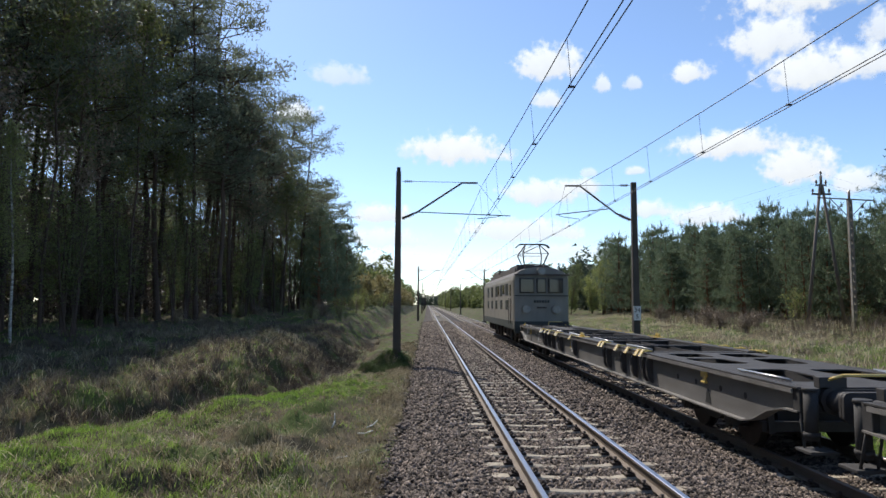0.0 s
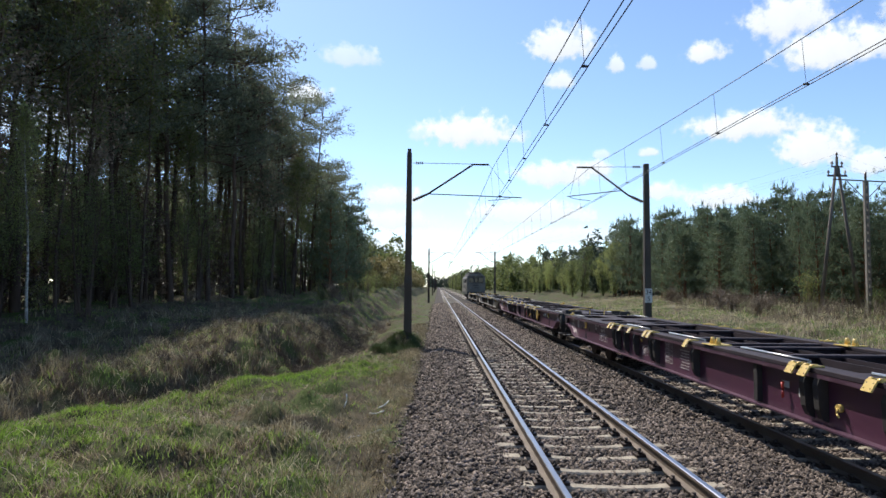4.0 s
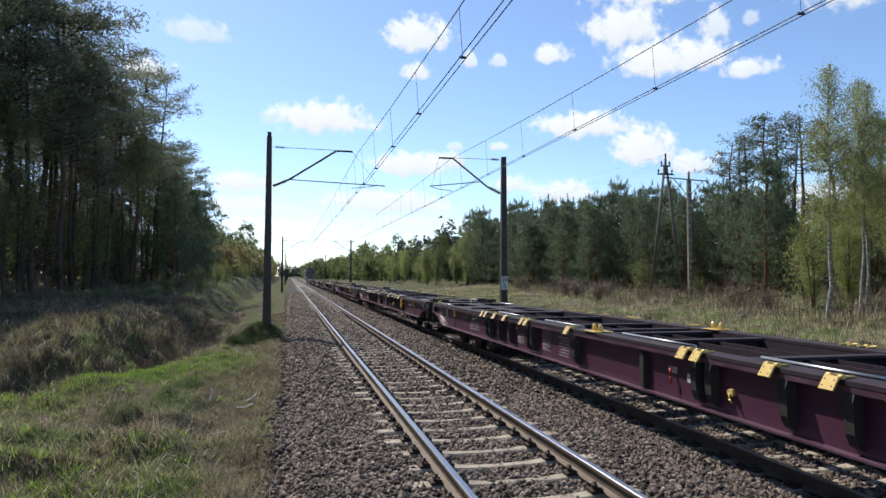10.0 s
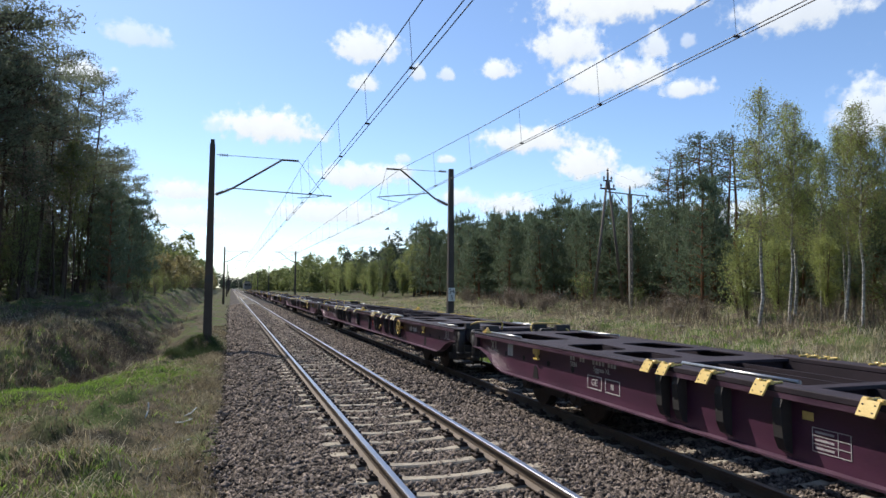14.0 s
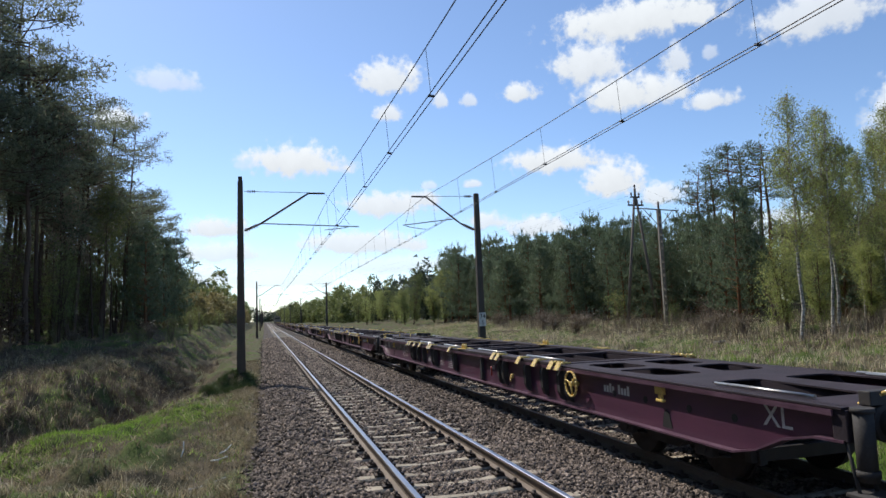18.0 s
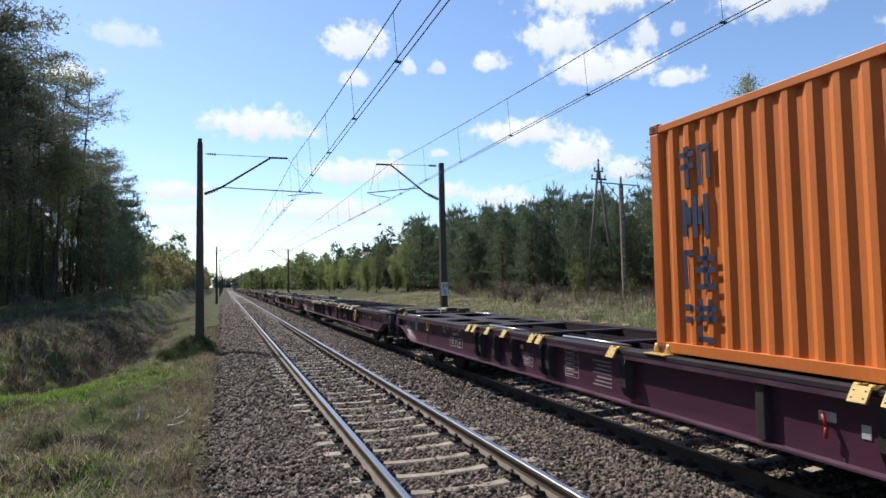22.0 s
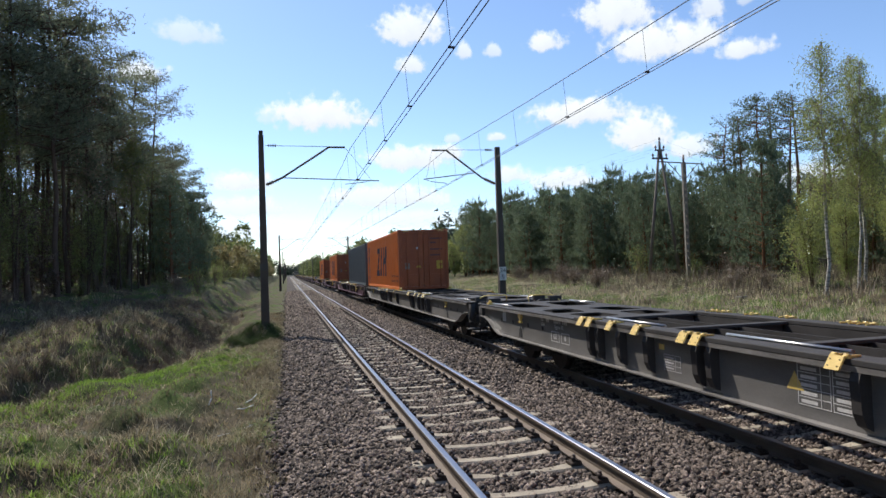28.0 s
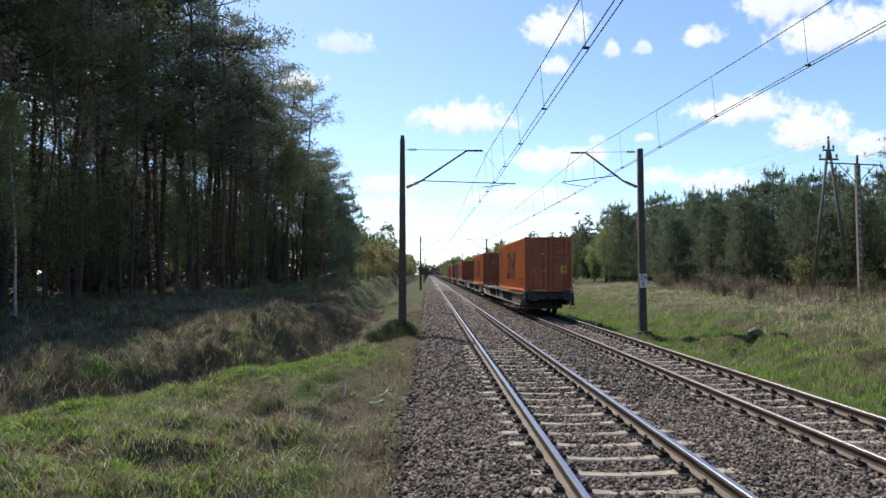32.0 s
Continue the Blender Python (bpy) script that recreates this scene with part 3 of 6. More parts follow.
for z0, x0, y0 in ((9.7, 22.8, 36), (9.1, 22.5, 36), (9.1, 23.1, 36), (8.7, 22.3, 36)):
    for dx, dy in ((60, 44), (-9, 90)):
        tube(bm, (x0, y0, z0), (x0 + dx * 0.5, y0 + dy * 0.5, z0 - 0.5), 0.003, n=4)
        tube(bm, (x0 + dx * 0.5, y0 + dy * 0.5, z0 - 0.5), (x0 + dx, y0 + dy, z0), 0.003, n=4)
tagged(finish("power_line", bm, M["wire"]), "thin power wires strung from the wooden pole", "power line", kind="structure")

# ---- clouds ----
def cloud_material():
    m = bpy.data.materials.new("cloud")
    m.use_nodes = True
    nt = m.node_tree
    nt.nodes.remove(nt.nodes["Principled BSDF"])
    N, L = nt.nodes.new, nt.links.new
    tc, oi = N("ShaderNodeTexCoord"), N("ShaderNodeObjectInfo")
    sep = N("ShaderNodeSeparateXYZ")
    L(tc.outputs["UV"], sep.inputs[0])
    n1 = N("ShaderNodeTexNoise")
    n1.noise_dimensions = "4D"
    n1.inputs["Scale"].default_value, n1.inputs["Detail"].default_value, n1.inputs["Roughness"].default_value = 0.021, 8, 0.56
    L(tc.outputs["Object"], n1.inputs["Vector"])
    wm = N("ShaderNodeMath")
    wm.operation, wm.inputs[1].default_value = "MULTIPLY", 50.0
    L(oi.outputs["Random"], wm.inputs[0])
    L(wm.outputs[0], n1.inputs["W"])

    def op(kind, a, b=None):
        n = N("ShaderNodeMath")
        n.operation = kind
        for i, v in enumerate((a, b)):
            if v is None:
                continue
            if isinstance(v, (int, float)):
                n.inputs[i].default_value = v
            else:
                L(v, n.inputs[i])
        return n.outputs[0]
    u = op("SUBTRACT", op("MULTIPLY", sep.outputs[0], 2.0), 1.0)
    v = op("SUBTRACT", op("MULTIPLY", sep.outputs[1], 2.0), 1.0)
    vb = op("MULTIPLY", op("MINIMUM", v, 0.0), 1.5)
    vv = op("ADD", op("MAXIMUM", v, 0.0), vb)
    rr = op("SQRT", op("ADD", op("MULTIPLY", u, u), op("MULTIPLY", vv, vv)))
    body = op("MULTIPLY", op("SUBTRACT", 0.70, rr), 1.15)
    nz = op("MULTIPLY", op("SUBTRACT", n1.outputs["Fac"], 0.5), 1.55)
    dens = op("ADD", body, nz)
    rp = N("ShaderNodeMapRange")
    rp.interpolation_type = "SMOOTHSTEP"
    rp.inputs["From Min"].default_value, rp.inputs["From Max"].default_value = -0.06, 0.40
    L(dens, rp.inputs["Value"])
    edge = N("ShaderNodeMapRange")
    edge.interpolation_type = "SMOOTHSTEP"
    edge.inputs["From Min"].default_value, edge.inputs["From Max"].default_value = 1.0, 0.72
    L(rr, edge.inputs["Value"])
    alpha = op("MULTIPLY", op("MULTIPLY", rp.outputs[0], edge.outputs[0]), oi.outputs["Alpha"])
    shade = N("ShaderNodeMapRange")
    shade.inputs["From Min"].default_value, shade.inputs["From Max"].default_value = -0.5, 0.5
    shade.inputs["To Min"].default_value, shade.inputs["To Max"].default_value = 0.80, 1.0
    L(op("ADD", v, op("MULTIPLY", nz, 0.5)), shade.inputs["Value"])
    em, tr, mx = N("ShaderNodeEmission"), N("ShaderNodeBsdfTransparent"), N("ShaderNodeMixShader")
    em.inputs["Color"].default_value = (0.90, 0.95, 1.0, 1)
    L(op("MULTIPLY", shade.outputs[0], 0.90), em.inputs["Strength"])
    L(alpha, mx.inputs[0])
    L(tr.outputs[0], mx.inputs[1])
    L(em.outputs[0], mx.inputs[2])
    L(mx.outputs[0], nt.nodes["Material Output"].inputs[0])
    return m


M["cloud"] = cloud_material()
# heading and height of the middle in degrees, width, height in degrees, thickness
CLOUDS = [(-7.6, 19.6, 5.5, 2.3, .55), (-11.4, 16.3, 4, 2.3, .9), (2.8, 13.5, 9.5, 3.6, 1), (11.2, 20.6, 6.6, 3.6, .95), (11.2, 17.7, 3, 2, .9),
          (15.8, 18.7, 1.6, 2, .8), (18.4, 18.6, 1.8, 1.6, .7), (23.2, 18.9, 3.6, 2.1, .95), (29.3, 20.6, 7, 4.5, .95), (32.3, 17.9, 8.4, 3.8, 1),
          (36.2, 17.8, 4, 3, .9), (39.3, 16.4, 4.5, 1.9, .9), (33.8, 23.6, 15.6, 4.2, 1), (47.4, 21.2, 9.5, 4.6, .85), (25.9, 12.9, 9.5, 3.0, 1),
          (30.9, 10.8, 6, 4, 1), (10.6, 9.7, 8, 2.9, .95), (14.3, 10.2, 3.5, 2, .9), (-3.7, 7.8, 6.0, 2.2, .95), (-3.4, 5.7, 8.5, 2.2, .8),
          (8.5, 6.4, 12.5, 2.6, .9), (12, 4.4, 13, 2, .6), (18.6, 11.4, 2.1, 1.0, .8), (14.7, 11.4, 1.8, 1.1, .6), (34.8, 9.3, 4.2, 2.6, .9),
          (24, 7.3, 7, 2.4, .9), (19.6, 8, 4.2, 1.9, .85)]
CLOUDS += [(51.8, 12.8, 5.2, 6.2, .8), (36.7, 20, 2.6, 3, .8), (0.1, 3.4, 13, 2.0, .5), (-5.2, 3.6, 8, 1.8, .5), (39.5, 20.1, 1.5, 1.5, .5), (-1.5, 13.4, 2, 2, .4),
           (17, 2.6, 16, 1.8, .4), (60, 18, 12, 6, .8), (70, 9, 14, 5, .8), (-30, 12, 12, 5, .7), (-45, 22, 14, 5, .7), (44, 6, 14, 3, .7)]
clouds = []
for az, el, w, h, thick in CLOUDS:
    w, h = w * 1.42, h * 1.52
    R = 2600.0
    nx, ny = 12, 6
    sx, sz = R * radians(w) / 2, R * radians(h) / 2
    bm = bmesh.new()
    uv = bm.loops.layers.uv.new("uv")
    grid = [[bm.verts.new((sx * (2 * i / nx - 1), 0.04 * sx * math.cos(math.pi * (i / nx - 0.5)) * math.cos(math.pi * (j / ny - 0.5)), sz * (2 * j / ny - 1)))
             for i in range(nx + 1)] for j in range(ny + 1)]
    for j in range(ny):
        for i in range(nx):
            u0, v0 = 2 * (i + 0.5) / nx - 1, 2 * (j + 0.5) / ny - 1
            if u0 * u0 + v0 * v0 > 1.05:
                continue
            f = bm.faces.new((grid[j][i], grid[j][i + 1], grid[j + 1][i + 1], grid[j + 1][i]))
            for lp, (a, b) in zip(f.loops, ((i, j), (i + 1, j), (i + 1, j + 1), (i, j + 1))):
                lp[uv].uv = (a / nx, b / ny)
    bmesh.ops.delete(bm, geom=[v for v in bm.verts if not v.link_faces], context="VERTS")
    c = finish("cloud", bm, M["cloud"], None)
    c.color = (1, 1, 1, thick)
    tagged(c, "white fair-weather cumulus cloud in a blue sky", "cloud", "clouds", "structure")
    clouds.append((c, az, el, R))

# ---- container wagons ----
LW = 24.70      # headstock to headstock
PITCH = 25.94   # over buffers


def rounded(x0, x1, y0, y1, r, n=5, skew=0.0):
    pts = []
    for cx, cy, a0 in ((x1 - r, y1 - r, 0), (x0 + r, y1 - r, 90), (x0 + r, y0 + r, 180), (x1 - r, y0 + r, 270)):
        for i in range(n + 1):
            a = radians(a0 + 90 * i / n)
            pts.append((cx + r * math.cos(a), cy + r * math.sin(a)))
    ym = (y0 + y1) / 2
    return [(x + skew * (y - ym), y) for x, y in pts]


def bogie(wagon, y):
    """Two-axle bogie: frames, axles, wheels, boxes and springs."""
    b = new("bogie")
    b.parent, b.matrix_basis = wagon, pose(0, y, 0)
    bm = bmesh.new()
    for sx in (-1, 1):
        prism(bm, [(-1.35, 0.48), (-1.35, 0.62), (-0.5, 0.66), (-0.4, 0.72), (0.4, 0.72), (0.5, 0.66), (1.35, 0.62), (1.35, 0.48), (0.55, 0.45), (0.3, 0.3), (-0.3, 0.3), (-0.55, 0.45)], 0, sx * 1.0 - 0.06, sx * 1.0 + 0.06)
    box(bm, -1.0, 1.0, -0.22, 0.22, 0.45, 0.68, 0.02)
    part("bogie_frame", bm, M["dark"], b)
    bm = bmesh.new()
    for ya in (-1.42, -0.38, 0.38, 1.42):
        box(bm, -0.9, 0.9, ya - 0.05, ya + 0.05, 0.30, 0.46, 0.01)
        for sx in (-0.755, 0.755):
            prism(bm, [(ya - 0.1, 0.28), (ya + 0.1, 0.28), (ya + 0.06, 0.66), (ya - 0.06, 0.66)], 0, sx - 0.05, sx + 0.05)
    # slab added between the wheels to block light and view through the bogie
    box(bm, -0.55, 0.55, -1.3, 1.3, 0.40, 0.62)
    part("brake_rigging", bm, M["dark"], b)
    for ya in (-0.9, 0.9):
        bm = bmesh.new()
        tube(bm, (-0.95, ya, 0.43), (0.95, ya, 0.43), 0.08, n=10)
        part("axle", bm, M["wheel"], b)
        for sx in (-1, 1):
            bm = bmesh.new()
            xo = sx * 0.755
            tube(bm, (xo - 0.065, ya, 0.43), (xo + 0.065, ya, 0.43), 0.43, n=28)
            tube(bm, (xo - sx * 0.065, ya, 0.43), (xo - sx * 0.09, ya, 0.43), 0.46, n=28)
            tube(bm, (xo + sx * 0.065, ya, 0.43), (xo + sx * 0.1, ya, 0.43), 0.16, n=16)
            part("wheel", bm, M["wheel"], b)
            bm = bmesh.new()
            box(bm, sx * 1.02 - 0.12, sx * 1.02 + 0.12, ya - 0.16, ya + 0.16, 0.30, 0.56, 0.03)
            tube(bm, (sx * 1.14, ya, 0.43), (sx * 1.17, ya, 0.43), 0.1, n=12)
            part("axle_box", bm, M["dark"], b)
            bm = bmesh.new()
            for dy in (-0.27, 0.27):
                for i in range(4):
                    tube(bm, (sx * 1.02, ya + dy, 0.33 + i * 0.06), (sx * 1.02, ya + dy, 0.36 + i * 0.06), 0.07, n=10)
            part("spring", bm, M["dark"], b)
    return b


FLAPS = [5.80, 6.10, 6.83, 7.66, 8.92, 9.22, 12.85, LW - 9.70, LW - 9.42, LW - 8.25, LW - 7.45, LW - 6.72, LW - 6.4]


def container_wagon(paint, deck, label, brand):
    """Eighty-foot flat wagon: tapering side sills, pierced end decks, cross members, folding spigot flaps, bogies, buffers."""
    w = thing("container_wagon", label, "freight wagon", "container wagons")
    edge = M["purple_edge"] if brand else M["grey_edge"]
    zt, zb, ze = 1.20, 0.53, 0.90
    prof = [(0, ze), (0.35, ze - 0.01), (0.75, ze - 0.10), (1.15, zb + 0.09), (1.5, zb + 0.005), (1.75, zb),
            (LW - 1.75, zb), (LW - 1.5, zb + 0.005), (LW - 1.15, zb + 0.09), (LW - 0.75, ze - 0.10), (LW - 0.35, ze - 0.01), (LW, ze)]
    for sx in (-1, 1):
        bm = bmesh.new()
        prism(bm, prof + [(LW, zt), (0, zt)], 0, sx * 1.20, sx * 1.22)
        part("side_web", bm, paint, w)
        bm = bmesh.new()
        for (ya, za), (yb, zc) in zip(prof[:-1], prof[1:]):
            vs = [bm.verts.new((sx * x, y, z + dz)) for y, z in ((ya, za), (yb, zc)) for x, dz in ((1.15, 0), (1.33, 0), (1.33, -0.022), (1.15, -0.022))]
            for q4 in ((0, 1, 5, 4), (1, 2, 6, 5), (2, 3, 7, 6), (3, 0, 4, 7)):
                bm.faces.new([vs[i] for i in q4])
        part("lower_flange", bm, edge, w, "lower flange with its highlight painted paler")
        bm = bmesh.new()
        box(bm, sx * 1.05, sx * 1.34, 6.0, LW - 6.0, zt - 0.03, zt + 0.035, 0.01)
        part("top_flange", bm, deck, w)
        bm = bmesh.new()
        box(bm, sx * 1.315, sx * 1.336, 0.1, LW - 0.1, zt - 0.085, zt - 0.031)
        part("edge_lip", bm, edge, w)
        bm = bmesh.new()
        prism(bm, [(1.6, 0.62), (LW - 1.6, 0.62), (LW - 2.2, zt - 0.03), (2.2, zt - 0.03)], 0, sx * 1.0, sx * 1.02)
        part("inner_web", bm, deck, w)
    # pierced end decks
    holes = [rounded(0.24, 1.0, 0.62, 2.35, 0.16, skew=-0.06), rounded(0.24, 0.98, 3.35, 4.45, 0.2, skew=0.12), rounded(0.2, 0.92, 4.75, 5.7, 0.18)]
    holes = holes + [[(-x, y) for x, y in h] for h in holes]
    outer = [(-1.32, 0.0), (1.32, 0.0), (1.32, 6.05), (-1.32, 6.05)]
    for flip in (0, 1):
        bm = bmesh.new()
        ring_plate(bm, outer, holes, zt - 0.02, zt)
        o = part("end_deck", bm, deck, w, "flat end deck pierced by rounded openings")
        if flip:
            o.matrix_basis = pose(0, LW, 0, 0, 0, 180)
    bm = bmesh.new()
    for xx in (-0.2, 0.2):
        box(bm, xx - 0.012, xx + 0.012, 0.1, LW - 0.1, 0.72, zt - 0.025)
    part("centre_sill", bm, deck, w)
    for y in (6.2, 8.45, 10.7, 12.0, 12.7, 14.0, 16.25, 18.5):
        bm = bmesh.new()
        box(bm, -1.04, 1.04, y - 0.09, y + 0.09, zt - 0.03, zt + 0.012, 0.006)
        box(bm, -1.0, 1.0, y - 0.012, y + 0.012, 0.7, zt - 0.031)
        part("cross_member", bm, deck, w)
    # folding flaps with their ribs; the dark rib colour holds the shade below the flaps
    flap = rib = None
    for sx in (-1, 1):
        for y in FLAPS:
            m = pose(sx * 1.34, y, zt + 0.03, 0, 0, 0 if sx > 0 else 180)
            if flap is None:
                bm = bmesh.new()
                prism(bm, [(0.0, 0.015), (0.035, 0.03), (0.115, -0.10), (0.10, -0.11), (0.022, 0.01), (0.0, 0.0)], 1, -0.085, 0.085)
                for dy in (-0.07, 0.07):
                    tube(bm, (-0.01, dy - 0.03, 0.022), (-0.01, dy + 0.03, 0.022), 0.024, n=8)
                    tube(bm, (-0.16, dy, 0.02), (0.0, dy, 0.02), 0.014, n=6)
                for dy, k in ((-0.055, 0.3), (0.055, 0.3), (-0.055, 0.75), (0.055, 0.75)):
                    cx, cz = 0.036 + 0.080 * k, 0.030 - 0.130 * k
                    box(bm, cx - 0.003, cx + 0.003, dy - 0.007, dy + 0.007, cz - 0.006, cz + 0.006, mi=1)
                flap = part("spigot_flap", bm, [M["yellow"], M["mast"]], w, "yellow folding spigot flap")
                flap.matrix_basis = m
                bm = bmesh.new()
                prism(bm, [(-0.125, -0.11), (-0.01, -0.11), (0.02, -0.2), (0.0, -0.5), (-0.05, -0.62), (-0.125, -0.66)], 1, -0.055, 0.055)
                rib = part("rib", bm, M["dark"], w)
                rib.matrix_basis = m @ pose(0, (-0.16 if sx < 0 else 0.16) * -1, 0)
            else:
                again(flap, m, w)
                again(rib, m @ pose(0, 0.16 if sx < 0 else -0.16, 0), w)
    # yellow spigot bars across the middle
    for y in (12.0,):
        for sx in (-1, 1):
            bm = bmesh.new()
            box(bm, sx * 1.0, sx * 1.36, y - 0.2, y + 0.2, zt + 0.036, zt + 0.055, 0.006)
            for dy in (-0.1, 0.12):
                tube(bm, (sx * 1.2, y + dy, zt + 0.055), (sx * 1.2, y + dy, zt + 0.17), 0.055, 0.03, 8)
            part("spigot_bar", bm, M["yellow"], w)
    for y0, y1 in ((6.5, 8.3), (9.6, 11.6), (13.1, 15.0), (16.4, 18.2)):
        bm = bmesh.new()
        tube(bm, (-0.93, y0, zt + 0.03), (-0.93, y1, zt + 0.03), 0.026, n=8)
        part("brake_rod", bm, M["steel"], w, "bright steel rod")
    # ends
    for e in (0, 1):
        f = pose(0, 0, 0) if e == 0 else pose(0, LW, 0, 0, 0, 180)
        bm = bmesh.new()
        box(bm, -1.3, 1.3, -0.03, 0.14, 0.88, zt - 0.022, 0.012)
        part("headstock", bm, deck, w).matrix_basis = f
        for sx in (-1, 1):
            bm = bmesh.new()
            tube(bm, (sx * 0.875, -0.03, 1.04), (sx * 0.875, -0.36, 1.04), 0.13, n=16)
            tube(bm, (sx * 0.875, -0.03, 1.04), (sx * 0.875, -0.10, 1.04), 0.19, n=8)
            tube(bm, (sx * 0.875, -0.36, 1.04), (sx * 0.875, -0.57, 1.04), 0.10, n=16)
            bf = part("buffer", bm, M["dark"], w)
            bf.matrix_basis = f
            bm = bmesh.new()
            prism(bm, rounded(sx * 0.875 - 0.27, sx * 0.875 + 0.27, 0.86, 1.22, 0.08), 1, -0.615, -0.57)
            part("buffer_plate", bm, M["dark"], bf)
            bm = bmesh.new()
            tube(bm, (sx * 1.22, -0.13, 0.56), (sx * 1.22, -0.13, 1.17), 0.085, n=14)
            tube(bm, (sx * 1.22, -0.13, 1.17), (sx * 1.22, -0.13, 1.21), 0.10, n=14)
            tube(bm, (sx * 1.22, -0.13, 0.60), (sx * 1.22, -0.13, 0.66), 0.10, n=14)
            part("corner_tube", bm, M["grey_deck"], w, "dark grey corner post").matrix_basis = f
            bm = bmesh.new()
            box(bm, sx * 1.02, sx * 1.38, -0.36, -0.02, 0.42, 0.46, 0.008)
            tube(bm, (sx * 1.1, -0.1, 0.44), (sx * 1.1, 0.02, 0.92), 0.018, n=6)
            tube(bm, (sx * 1.3, -0.1, 0.44), (sx * 1.28, 0.02, 0.92), 0.018, n=6)
            part("step", bm, M["grey_deck"], w, "grey foot step").matrix_basis = f
            bm = bmesh.new()
            box(bm, sx * 0.72, sx * 1.08, -0.10, 0.03, zt + 0.005, zt + 0.14, 0.01)
            part("end_stop", bm, M["dark"], w).matrix_basis = f
            if sx < 0:
                bm = bmesh.new()
                bent(bm, [(sx * 0.15, -0.1, zt - 0.02), (sx * 0.15, -0.14, zt + 0.12), (sx * 0.2, -0.17, zt + 0.17), (sx * 0.82, -0.17, zt + 0.17), (sx * 0.95, -0.1, zt + 0.11), (sx * 1.0, 0.1, zt + 0.0)], 0.02, n=8)
                part("handrail", bm, M["yellow"], w, "yellow bent handrail").matrix_basis = f
            else:
                bm = bmesh.new()
                box(bm, sx * 1.05, sx * 1.19, 0.22, 0.42, zt, zt + 0.045, 0.008)
                box(bm, sx * 1.08, sx * 1.16, 0.26, 0.36, zt + 0.045, zt + 0.08, 0.01)
                tube(bm, (sx * 1.12, 0.32, zt + 0.05), (sx * 1.12, 0.32, zt + 0.12), 0.04, 0.02, 8)
                part("corner_spigot", bm, M["yellow"], w, "yellow corner spigot").matrix_basis = f
            bm = bmesh.new()
            tube(bm, (sx * 1.1, 0.5, zt + 0.03), (sx * 1.1, 2.0, zt + 0.03), 0.02, n=6)
            tube(bm, (sx * 1.02, 0.7, zt + 0.025), (sx * 1.02, 1.8, zt + 0.025), 0.014, n=6)
            part("lever_rod", bm, M["steel"], w).matrix_basis = f
            # lifting hook, jacking slot and lightening holes on the web
            bm = bmesh.new()
            box(bm, sx * 1.222, sx * 1.28, 2.86, 3.04, 1.0, 1.12, 0.01)
            box(bm, sx * 1.222, sx * 1.265, 2.91, 2.99, 0.93, 1.0, 0.01)
            box(bm, sx * 1.222, sx * 1.28, 2.87, 3.03, 0.90, 0.94, 0.01)
            part("lashing_hook", bm, M["yellow"], w, "yellow lashing hook").matrix_basis = f
            bm = bmesh.new()
            prism(bm, [(2.76, 0.57), (2.98, 0.57), (2.93, 0.76), (2.87, 0.81), (2.81, 0.76)], 0, sx * 1.221, sx * 1.227)
            part("jacking_slot", bm, M["black"], w).matrix_basis = f
            bm = bmesh.new()
            for y in (1.55, 2.38, 3.36, 4.2):
                tube(bm, (sx * 1.221, y, 0.88), (sx * 1.226, y, 0.88), 0.05, n=12)
            part("web_holes", bm, M["black"], w).matrix_basis = f
        bm = bmesh.new()
        box(bm, -0.16, 0.16, -0.14, -0.03, 0.9, 1.12, 0.02)
        bent(bm, [(0, -0.14, 1.03), (0, -0.42, 1.03), (0, -0.5, 0.98), (0, -0.5, 0.8)], 0.045, n=8)
        part("draw_hook", bm, M["dark"], w).matrix_basis = f
        bm = bmesh.new()
        for sx in (-0.35, 0.35):
            bent(bm, [(sx, -0.05, 0.9), (sx, -0.3, 0.72), (sx * 1.1, -0.45, 0.6), (sx, -0.55, 0.72)], 0.024, n=6)
        part("air_hose", bm, M["black"], w).matrix_basis = f
        for sx in (-1, 1):
            turn = pose(0, 0, 0, 90, 0, 90) if sx > 0 else pose(0, 0, 0, 90, 0, -90)
            yy = 0.9 if e == 0 else LW - 0.95
            if brand:
                words("type_mark", "XL", 0.34, M["white"], w, pose(sx * 1.222, yy, 0.98) @ turn, "white stencilled letters")
    # hand brake wheel and panels on the webs
    for sx in (-1, 1):
        turn = pose(0, 0, 0, 90, 0, 90) if sx > 0 else pose(0, 0, 0, 90, 0, -90)
        if brand:
            yw = 5.4
            bm = bmesh.new()
            n = 20
            bent(bm, [(sx * 1.36, yw + 0.21 * math.cos(2 * math.pi * i / n), 0.92 + 0.21 * math.sin(2 * math.pi * i / n)) for i in range(n + 1)], 0.02, n=6)
            for a in (20, 140, 260):
                tube(bm, (sx * 1.36, yw, 0.92), (sx * 1.36, yw + 0.2 * math.cos(radians(a)), 0.92 + 0.2 * math.sin(radians(a))), 0.016, n=6)
            tube(bm, (sx * 1.2, yw, 0.92), (sx * 1.38, yw, 0.92), 0.04, n=10)
            part("hand_wheel", bm, M["yellow"], w, "yellow spoked handbrake wheel")
        if brand:
            bm = bmesh.new()
            for i in range(9):
                if i != 4:
                    box(bm, sx * 1.221, sx * 1.224, 3.78 + i * 0.085, 3.84 + i * 0.085, 0.88, 0.98 if i % 3 else 1.02)
            part("maker_mark", bm, M["white"], w, "white lettering bars")
        bm = bmesh.new()
